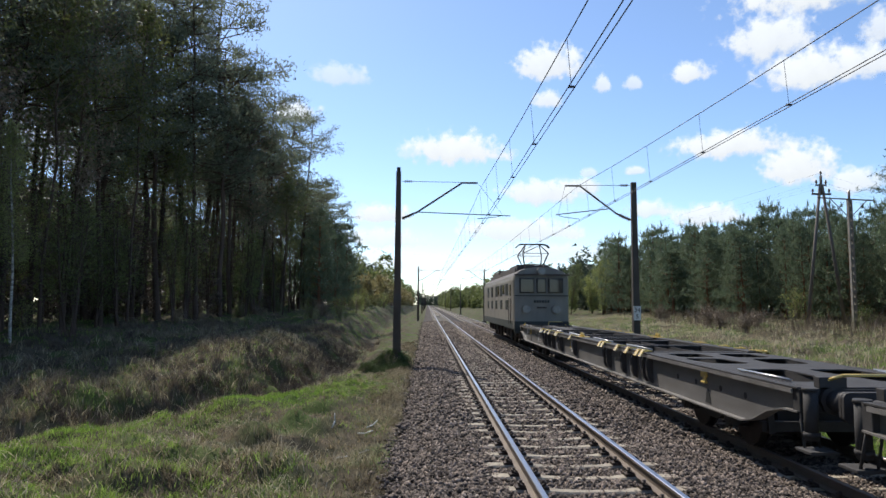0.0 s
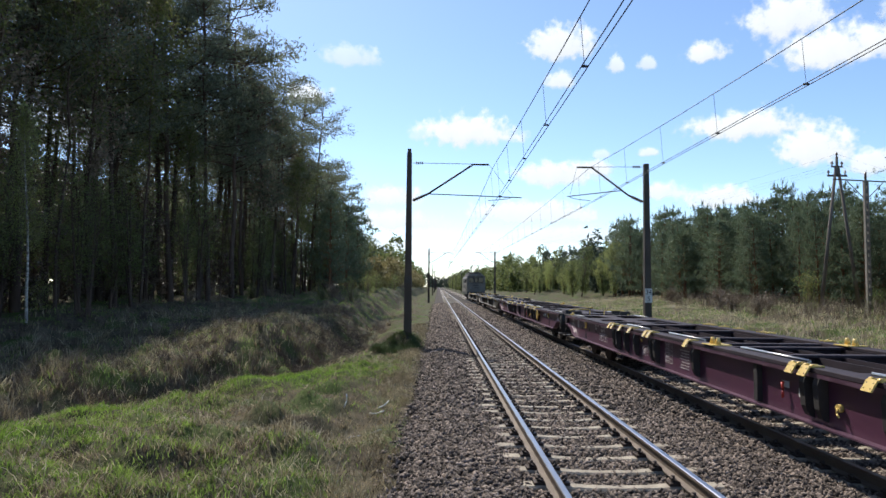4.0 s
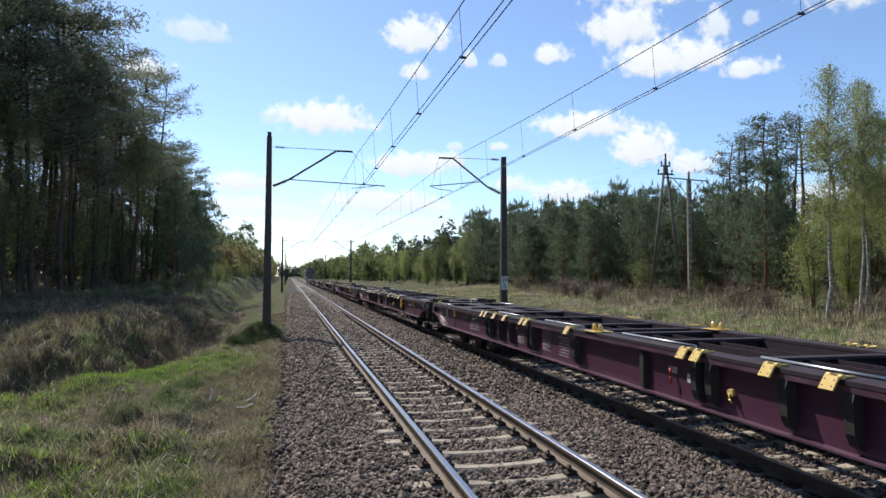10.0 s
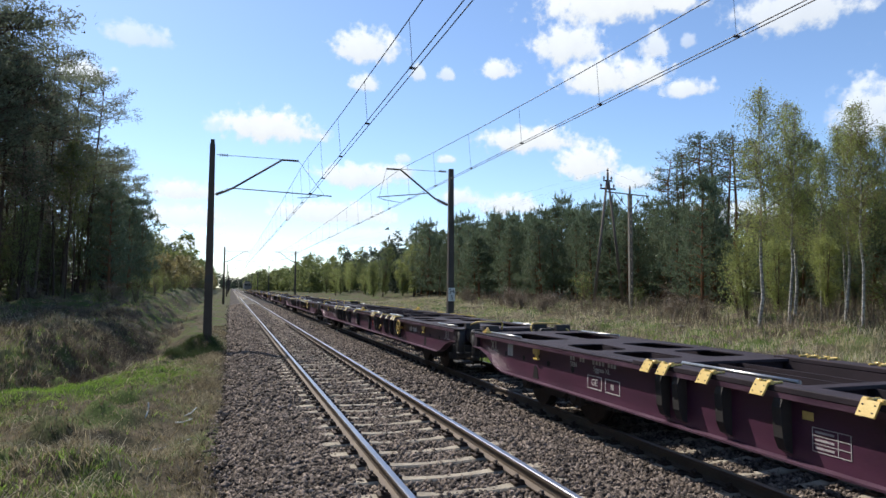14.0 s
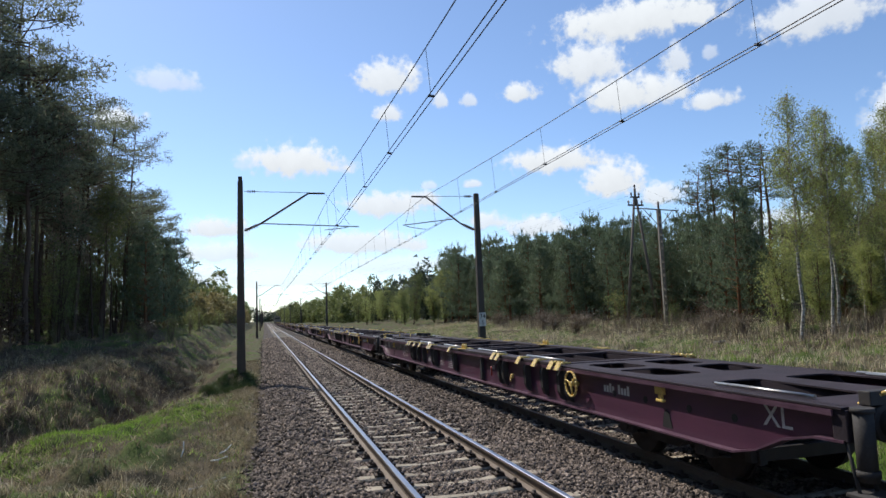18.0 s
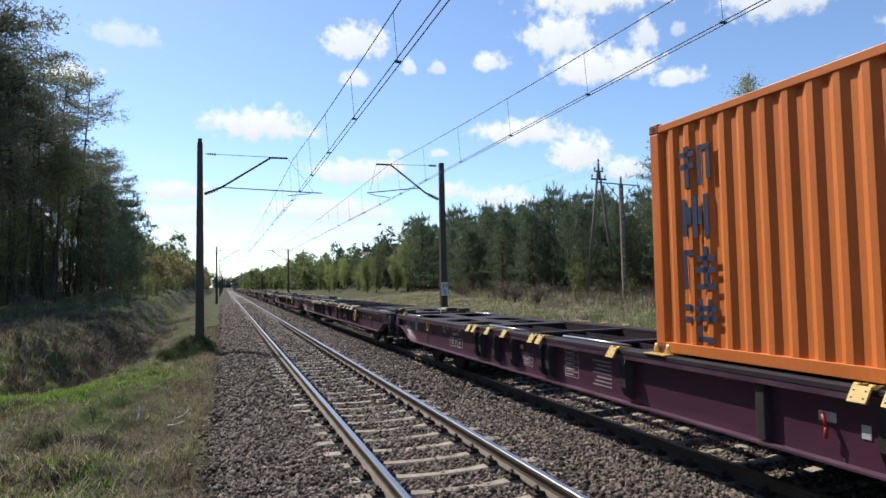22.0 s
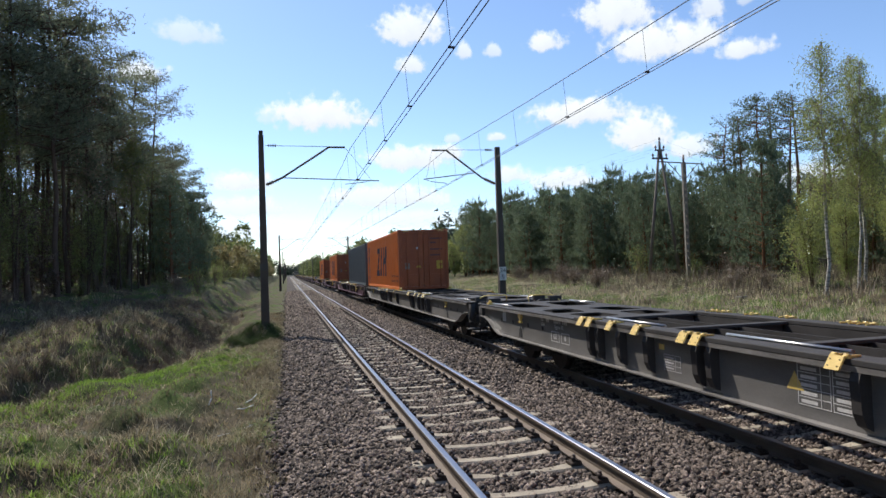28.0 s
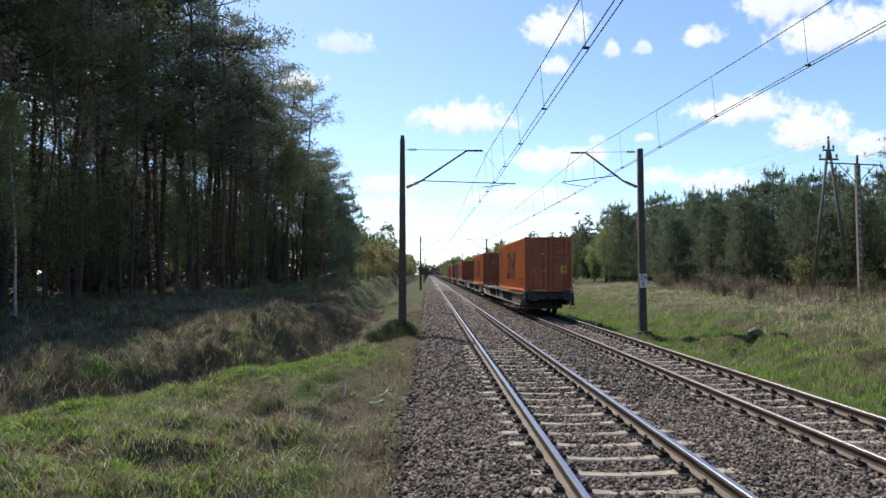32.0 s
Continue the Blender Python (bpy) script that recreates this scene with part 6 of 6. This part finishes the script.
far_wood("horizon_wood", "hazy woods closing the horizon", spots, prng.uniform(10, 17, len(spots)), M["far_pine"], 12, 1.5)
spots = [(np.interp(y, EDGE_Y, EDGE_X) - 19 - abs(prng.normal()) * 9, y) for y in np.arange(-20, 130, 0.45)] 
far_wood("forest_interior", "dense brown interior of the pine forest", spots, prng.uniform(9, 16, len(spots)), M["dead"], 30, 0.46)
spots = [(-46 - prng.uniform(0, 26), y) for y in np.arange(-40, 170, 0.8)]
far_wood("forest_backing", "dark rows of pines deep in the forest", spots, prng.uniform(13, 18, len(spots)), M["far_pine"], 12, 0.95)
spots = [(36 + abs(prng.normal()) * 6, y) for y in np.arange(2, 84, 1.0)]
far_wood("pine_wood_interior", "dense dark depth of the pine wood", spots, prng.uniform(4.5, 6.5, len(spots)), M["needle"], 34, 0.45)
spots = [(np.interp(y, EDGE_Y, EDGE_X) - 0.5 - abs(prng.normal()) * 11, y) for y in np.arange(-14, 110, 0.28)]
far_wood("forest_undergrowth", "brown undergrowth and thin twigs among the trunks", spots, prng.uniform(1.4, 8.0, len(spots)), M["dead"], 11, 0.22)
spots = [(-7.0 - abs(prng.normal()) * 2.2, y) for y in np.arange(92, 300, 1.6)]
far_wood("line_side_bushes", "sunlit tan and olive bushes along the line", spots, prng.uniform(3.0, 5.6, len(spots)), M["far_bush"], 12, 0.5)
spots = [(np.interp(y, EDGE_Y, EDGE_X) - 0.5 - abs(prng.normal()) * 4, y) for y in np.arange(-10, 100, 1.3)]
far_wood("forest_shrub_layer", "olive shrub leaves among the trunks", spots, prng.uniform(1.5, 6.5, len(spots)), M["leaf_d"], 10, 0.13)


# ---- grass ----
def blades(name, label, x, y, h, w, m, seed, lean=0.35):
    r = np.random.default_rng(seed)
    n = len(x)
    z = land(x, y) - 0.02
    a = r.uniform(0, 2 * np.pi, n)
    side = np.stack([np.cos(a), np.sin(a), 0 * a], 1) * (w * r.uniform(0.6, 1.4, n))[:, None] / 2
    b = r.uniform(0, 2 * np.pi, n)
    k = r.uniform(0.1, 1, n) * lean
    bend = np.stack([np.cos(b) * k, np.sin(b) * k, 0 * b], 1)
    h = (h * r.uniform(0.5, 1.25, n))[:, None]
    p = np.stack([x, y, z], 1)
    up = np.array([0, 0, 1.0])
    mid = p + h * 0.55 * up + bend * h * 0.35
    tip = p + h * 0.95 * up + bend * h * 1.1
    v = np.stack([p - side, p + side, mid + side * 0.7, mid - side * 0.7, tip], 1).reshape(-1, 3)
    i = np.arange(n)[:, None] * 5
    t = np.concatenate([i + [0, 1, 2], i + [0, 2, 3], i + [3, 2, 4]])
    tagged(new(name, fast_mesh(name, v, t, m)), label, "grass", kind="stuff")


def scatter(n, x0, x1, y0, y1, seed, keep=None, power=1.6):
    r = np.random.default_rng(seed)
    x, y = r.uniform(x0, x1, n), y0 + (y1 - y0) * r.uniform(0, 1, n) ** power
    if keep is not None:
        ok = r.uniform(0, 1, n) < keep(x, y)
        x, y = x[ok], y[ok]
    return x, y


def greenness(x, y):
    """Fresh grass on the crest by the ditch and in patches; dry elsewhere."""
    d = x - np.interp(y, DITCH_Y, DITCH_X)
    g = 0.14 + 1.3 * value_noise(x, y, 2.6, 21) + 0.6 * value_noise(x, y, 0.8, 22)
    g = g + 1.5 * np.exp(-((d - 1.5) / 0.9) ** 2) * (y < 19) - 1.6 * np.exp(-(((x + 2.2) / 1.0) ** 2 + ((y - 10.4) / 1.1) ** 2)) - 0.35 * smoothstep(-1.6, -0.4, x)
    g = g - 0.5 * np.exp(-((d + 0.7) / 1.3) ** 2)
    return np.clip(np.where(d < -0.2, g * 0.35, g), 0.03, 1)


def meadow(x, y):
    g = 0.88 + 0.7 * value_noise(x, y, 4.0, 23) + 0.5 * value_noise(x, y, 1.2, 24) - 0.8 * smoothstep(10.5, 15.0, x)
    return np.clip(g, 0.04, 1)


x, y = scatter(120000, -9.5, -0.5, 3.2, 26, 81, greenness)
blades("green_grass", "short fresh green grass on the verge", x, y, 0.10, 0.013, M["grass"], 82, 0.8)
x, y = scatter(75000, -9.5, -0.42, 3.2, 30, 83, lambda a, b: 1.05 - greenness(a, b))
blades("dry_grass", "short dry brown grass on the verge", x, y, 0.10, 0.012, M["grass_dry"], 84, 1.3)
x, y = scatter(17000, -20, -3.0, 14, 75, 85, lambda a, b: (a < np.interp(b, DITCH_Y, DITCH_X) + 0.3) * np.clip(0.35 + 1.6 * value_noise(a, b, 1.5, 25), 0, 1))
blades("bank_grass", "tufts of dry grass on the bank", x, y, 0.30, 0.022, M["grass_dry"], 86, 0.9)
x, y = scatter(42000, -22, -3.0, 14, 80, 91, lambda a, b: (a < np.interp(b, DITCH_Y, DITCH_X) - 1.0) * np.clip(0.3 + 1.4 * value_noise(a, b, 2.5, 26), 0, 1))
blades("forest_edge_grass", "green grass at the forest edge", x, y, 0.17, 0.018, M["grass"], 92, 0.6)
x, y = scatter(110000, 7.75, 22, 5, 70, 87, meadow)
blades("meadow_grass", "fresh green meadow grass", x, y, 0.19, 0.018, M["grass"], 88, 0.5)
x, y = scatter(60000, 8.3, 24, 5, 75, 89, lambda a, b: 1.0 - meadow(a, b))
blades("meadow_dry_grass", "dry straw-coloured meadow grass", x, y, 0.25, 0.018, M["straw"], 90, 0.9)
x, y = scatter(36000, 8.4, 14.5, 5, 50, 131, lambda a, b: np.clip(0.75 + 1.4 * value_noise(a, b, 2.2, 28) - 1.2 * smoothstep(10.2, 13.0, a), 0, 1))
blades("meadow_fresh_grass", "bright fresh grass on the meadow beside the line", x, y, 0.17, 0.018, M["grass_b"], 132, 0.7)
for nm, m, n, seed in (("dry_brush", "twig", 14000, 93), ("dark_brush", "dead", 6000, 133)):
    x, y = scatter(n, 17.0, 24.5, 6, 60, seed, lambda a, b: np.clip(0.35 + 1.5 * value_noise(a, b, 1.8, 27), 0, 1) * smoothstep(16.8, 19.0, a - np.maximum(0, b - 30) * 0.06))
    blades(nm, "brown dry brush at the wood's edge", x, y, 0.85, 0.022, M[m], seed + 1, 0.6)

# thick tufts on verge, bank and ditch side
def tufts(name, label, n, x0, x1, y0, y1, h, m, seed, keep, per=34):
    x, y = scatter(n, x0, x1, y0, y1, seed, keep, 1.2)
    r = np.random.default_rng(seed + 1)
    s = r.uniform(0.5, 1.5, len(x))
    xx = np.repeat(x, per) + r.normal(size=len(x) * per) * 0.055 * np.repeat(s, per)
    yy = np.repeat(y, per) + r.normal(size=len(x) * per) * 0.055 * np.repeat(s, per)
    blades(name, label, xx, yy, h * np.repeat(s, per), 0.010, m, seed + 2, 1.2)


def on_verge(a, b):
    return (a > np.interp(b, DITCH_Y, DITCH_X) + 0.2) * np.clip(0.5 + 1.3 * value_noise(a, b, 1.9, 31), 0, 1)


def on_bank(a, b):
    return (a < np.interp(b, DITCH_Y, DITCH_X) + 0.6) * np.clip(0.55 + 1.3 * value_noise(a, b, 2.2, 32), 0, 1)


x, y = scatter(60000, -8.6, -1.0, 7, 19, 95, lambda a, b: np.exp(-((a - np.interp(b, DITCH_Y, DITCH_X) - 1.35) / 0.75) ** 2), 1.0)
blades("crest_grass", "bright fresh grass along the crest of the ditch", x, y, 0.11, 0.009, M["grass_b"], 96, 0.6)
tufts("straw_tufts", "bleached straw tufts on the verge", 1500, -8, -0.6, 3.5, 24, 0.13, M["grass_dry"], 101, on_verge)
tufts("green_tufts", "fresh green grass tufts on the verge", 1100, -8, -0.8, 3.5, 24, 0.12, M["grass"], 104, lambda a, b: on_verge(a, b) * greenness(a, b) * 1.6)
tufts("bank_tufts", "brown dead grass tufts on the ditch bank", 2600, -15, -2.6, 9, 42, 0.28, M["dead"], 107, on_bank)
tufts("bank_stems", "pale brown stems on the ditch bank", 1100, -14, -2.6, 9, 42, 0.26, M["twig"], 119, on_bank)
tufts("ditch_stems", "dark dead stems on the steep ditch side", 2400, -9, -2.4, 14, 36, 0.27, M["dead"], 122, lambda a, b: np.exp(-((a - np.interp(b, DITCH_Y, DITCH_X) + 1.1) / 0.75) ** 2))
tufts("bank_straw", "bleached grass tufts on the ditch bank", 900, -13, -2.6, 12, 42, 0.24, M["grass_dry"], 110, on_bank)

x, y = scatter(20000, -7.5, -0.5, 3.3, 24, 97, on_verge, 1.3)
blades("bleached_blades", "scattered bleached straw blades on the verge", x, y, 0.16, 0.012, M["straw"], 98, 1.7)
x, y = scatter(11000, -13, -2.6, 12, 36, 99, on_bank, 1.1)
blades("bank_bleached_blades", "scattered bleached blades on the ditch bank", x, y, 0.28, 0.017, M["straw"], 100, 1.3)
x, y = scatter(22000, -6.5, -0.45, -4, 3.3, 125, lambda a, b: greenness(a, b), 1.0)
blades("near_grass", "short green grass beside the track bed", x, y, 0.085, 0.0095, M["grass"], 126, 0.7)
x, y = scatter(22000, -6.5, -0.4, -4, 3.3, 127, lambda a, b: 1.05 - greenness(a, b), 1.0)
blades("near_dry_grass", "short dry grass beside the track bed", x, y, 0.085, 0.0085, M["grass_dry"], 128, 1.3)
x, y = scatter(8000, -10, -3.4, 16, 27, 129, lambda a, b: 0.9 * np.exp(-(((a + 6.3) / 2.0) ** 2 + ((b - 21.3) / 2.6) ** 2)), 1.0)
blades("knoll_grass", "fresh grass on the sunlit knoll beyond the ditch", x, y, 0.15, 0.013, M["grass"], 130, 0.9)
tufts("edge_tufts", "ragged rusty straw along the ballast edge", 900, -1.15, -0.38, 3.5, 40, 0.13, M["grass_dry"], 113, lambda a, b: np.clip(0.6 + 1.5 * value_noise(a, b, 0.9, 33), 0, 1))
tufts("mast_tufts", "rough grass on the mound at the mast foot", 240, -2.3, -0.5, 24.0, 26.6, 0.2, M["grass_shaded"], 116, lambda a, b: 1.0 + 0 * a)

# pale dead stalks by the ditch
for x, y, h, lean, turn in ((-1.50, 11.6, 0.25, 14, 30), (-1.25, 10.4, 0.55, 82, 20), (-1.05, 11.7, 0.34, 78, -35), (-0.95, 12.3, 0.28, 70, 40)):
    bm = bmesh.new()
    bent(bm, [(0, 0, 0), (0.02, 0, h * 0.5), (-0.01, 0.01, h)], 0.011, n=6)
    s = tagged(finish("dead_stalk", bm, M["plate"]), "pale broken dead stalk in the grass", "stalk", "dead stalks")
    s.matrix_basis = pose(x, y, float(land(x, y)) + 0.06, 0, lean, turn)
# smooth noisy lump that stands in for a brown grass tussock
bm = bmesh.new()
bmesh.ops.create_icosphere(bm, subdivisions=3, radius=0.24)
for v in bm.verts:
    v.co += v.co.normalized() * 0.16 * noise.noise(v.co * 5) + Vector((0, 0, 0.05 * noise.noise(v.co * 11)))
    v.co.z *= 0.8
    v.co.x *= 1.15
stone = tagged(finish("boulder", bm, M["boulder"], None, "", True), "rounded lump standing in for a brown grass tussock", "stone")
stone.location = (11.35, 22.1, float(land(11.35, 22.1)) + 0.05)
bm = bmesh.new()
prism(bm, [(-0.13, 0), (0.13, 0), (0.13, 0.32), (0.09, 0.38), (-0.09, 0.38), (-0.13, 0.32)], 1, -0.08, 0.08)
post = tagged(finish("track_marker", bm, M["mast"]), "dark low marker stone beside the track", "marker")
post.location = (7.75, 29.2, -0.60)
bm = bmesh.new()
bent(bm, [(0, 0, 0), (0.7, 0.1, 0.03), (1.6, -0.05, 0.0), (2.3, 0.1, 0.05)], 0.04, n=6)
log = tagged(finish("fallen_log", bm, M["birch_bark"]), "pale fallen birch stem in the dry grass", "log")
log.location = (17.4, 22.6, float(land(17.4, 22.6)) + 0.12)

# ---- sleepers, clips and stones ----
def sleeper_mesh():
    """Pre-stressed concrete sleeper, waisted and lower in the middle."""
    bm = bmesh.new()
    st = [(-1.25, 0.11, 0.0), (-1.1, 0.11, 0.008), (-0.9, 0.105, 0.008), (-0.6, 0.10, 0.0), (-0.35, 0.08, -0.018), (0, 0.075, -0.026), (0.35, 0.08, -0.018), (0.6, 0.10, 0.0), (0.9, 0.105, 0.008), (1.1, 0.11, 0.008), (1.25, 0.11, 0.0)]
    rings = []
    for x, w, z in st:
        rings.append([bm.verts.new((x, s * ww, zz)) for s, ww, zz in ((-1, w + 0.03, -0.2), (-1, w, z - 0.02), (-1, w - 0.02, z), (1, w - 0.02, z), (1, w, z - 0.02), (1, w + 0.03, -0.2))])
    for a, b in zip(rings[:-1], rings[1:]):
        for i in range(6):
            bm.faces.new((a[i], a[(i + 1) % 6], b[(i + 1) % 6], b[i]))
    bm.faces.new(rings[0])
    bm.faces.new(rings[-1][::-1])
    return bm


sleeper = part("sleeper", sleeper_mesh(), M["sleeper"], track_1)
bm = bmesh.new()
for e in (-1, 1):
    bent(bm, [(e * 0.085, -0.06, 0.03), (e * 0.15, -0.05, 0.06), (e * 0.17, 0.0, 0.075), (e * 0.15, 0.05, 0.06), (e * 0.085, 0.06, 0.03)], 0.017, n=6)
    tube(bm, (e * 0.14, 0, 0.0), (e * 0.14, 0, 0.10), 0.024, n=6)
    box(bm, e * 0.075, e * 0.2, -0.07, 0.07, -0.004, 0.028)
clip = part("rail_clip", bm, M["clip"], track_1)
srng = np.random.default_rng(3)
first = True
for tr, xoff in ((track_1, 0.0), (track_2, 0.21)):
    for i in range(-9, 210):
        y = -3.0 + xoff + 0.6 * i
        m = pose(srng.normal() * 0.008, y, -0.176, 0, 0, srng.normal() * 0.25)
        if first:
            sleeper.matrix_basis = m
        else:
            again(sleeper, m, tr)
        if i < 70:
            for sx in (-0.7535, 0.7535):
                mc = pose(sx, y, -0.168)
                if first:
                    clip.matrix_basis = mc
                    first = False
                else:
                    again(clip, mc, tr)
        first = False
far_s = []
for tr_x, tr_z, xoff in ((X1, 0, 0.0), (X2, ZR, 0.21)):
    for i in range(210, 700):
        y = -3.0 + xoff + 0.6 * i
        far_s.append((tr_x, y, tr_z - 0.176))
c = np.array(far_s)
cube = np.array([(-1.25, -0.12, 0), (1.25, -0.12, 0), (1.25, 0.12, 0), (-1.25, 0.12, 0)])
v = (c[:, None, :] + cube[None]).reshape(-1, 3)
i4 = np.arange(len(c))[:, None] * 4
tagged(new("far_sleepers", fast_mesh("far_sleepers", v, np.concatenate([i4 + [0, 1, 2], i4 + [0, 2, 3]]), M["sleeper"])), "distant concrete sleepers in the ballast", "sleepers", kind="stuff")


def stones(n, y0, y1, seed, size):
    r = np.random.default_rng(seed)
    x, y = r.uniform(-0.85, 8.0, n), r.uniform(y0, y1, n)
    keep = np.ones(n, bool)
    for cx, off in ((X1, 0.0), (X2, 0.21)):
        u = np.abs((y - off + 3.0 + 0.3) % 0.6 - 0.3)
        on = (np.abs(x - cx) < 1.27) & (u < 0.10)
        mid = np.abs(x - cx) < 0.42
        keep &= ~(on & (r.uniform(0, 1, n) > np.where(mid, 0.5, np.where(np.abs(x - cx) > 1.0, 0.85, 0.16))))
        keep &= ~(np.abs(np.abs(x - cx) - 0.7535) < 0.085)
    keep &= (x > -0.24) | (r.uniform(0, 1, n) < np.exp((x + 0.24) / 0.12))
    x, y = x[keep], y[keep]
    n = len(x)
    oct_v = np.array([(1, 0, 0), (-1, 0, 0), (0, 1, 0), (0, -1, 0), (0, 0, 1), (0, 0, -1)], float)
    oct_t = np.array([(0, 2, 4), (2, 1, 4), (1, 3, 4), (3, 0, 4), (2, 0, 5), (1, 2, 5), (3, 1, 5), (0, 3, 5)])
    v = oct_v[None] * r.uniform(0.55, 1.35, (n, 6, 1)) + r.normal(size=(n, 6, 3)) * 0.22
    v = v * (size * r.uniform(0.55, 1.25, n))[:, None, None] * [1.15, 1.15, 0.95]
    a = r.uniform(0, 2 * np.pi, n)
    ca, sa = np.cos(a)[:, None], np.sin(a)[:, None]
    v = np.stack([v[..., 0] * ca - v[..., 1] * sa, v[..., 0] * sa + v[..., 1] * ca, v[..., 2]], -1)
    v = v + np.stack([x, y, np.where(x < -0.12, np.maximum(land(x, y), bed_height(x, y)), bed_height(x, y)) + size * r.uniform(-0.35, 0.6, n)], 1)[:, None, :]
    t = oct_t[None] + np.arange(n)[:, None, None] * 6
    return v.reshape(-1, 3), t.reshape(-1, 3)


for nm, cnt, y0, y1, s, size in (("ballast_stones", 26000, -5.0, 3.2, 60, 0.034), ("ballast_stones", 60000, 3.2, 11.5, 61, 0.031), ("ballast_stones", 46000, 11.5, 34.0, 62, 0.040), ("ballast_stones", 30000, 34.0, 85.0, 63, 0.062)):
    v, t = stones(cnt, y0, y1, s, size)
    tagged(new(nm, fast_mesh(nm, v, t, M["stone"])), "loose angular grey-brown ballast stones", "ballast", kind="stuff")


# ---- what moves ----
def train_at(t):
    """Where the last edge of the first wagon stands at t seconds; the train slows a little."""
    return 8.133 + 17.2535 * t - 0.007786 * t * t


def motions():
    times = [2.0 * i for i in range(17)]
    for k, w in enumerate(wagons):
        walk(w, [(t, pose(X2, train_at(t) - PITCH * k, ZR)) for t in times])
    walk(loco, [(t, pose(X2, train_at(t) + PITCH, ZR)) for t in times])
    for k, b in boxes.items():
        walk(b, [(t, pose(X2, train_at(t) - PITCH * k + LOADED[k], ZR + 1.239)) for t in times])
    for s, sx in signs:
        walk(s, [(t, pose(X2 + sx * 0.95 - (0.25 if sx < 0 else -0.25), train_at(t) - PITCH * 20 - 0.06, ZR + 1.24)) for t in times])
    # the clouds drift slowly towards the wood beyond the meadow
    for c, az, el, far in clouds:
        rows = []
        for t in (0.0, 32.0):
            a, e = radians(az + 0.02 * (t - 13)), radians(el)
            rows.append((t, look((far * math.sin(a) * math.cos(e), far * math.cos(a) * math.cos(e), far * math.sin(e) + 2), (0, 0, 2)) @ pose(0, 0, 0, -90, 0, 0)))
        walk(c, rows)


motions()
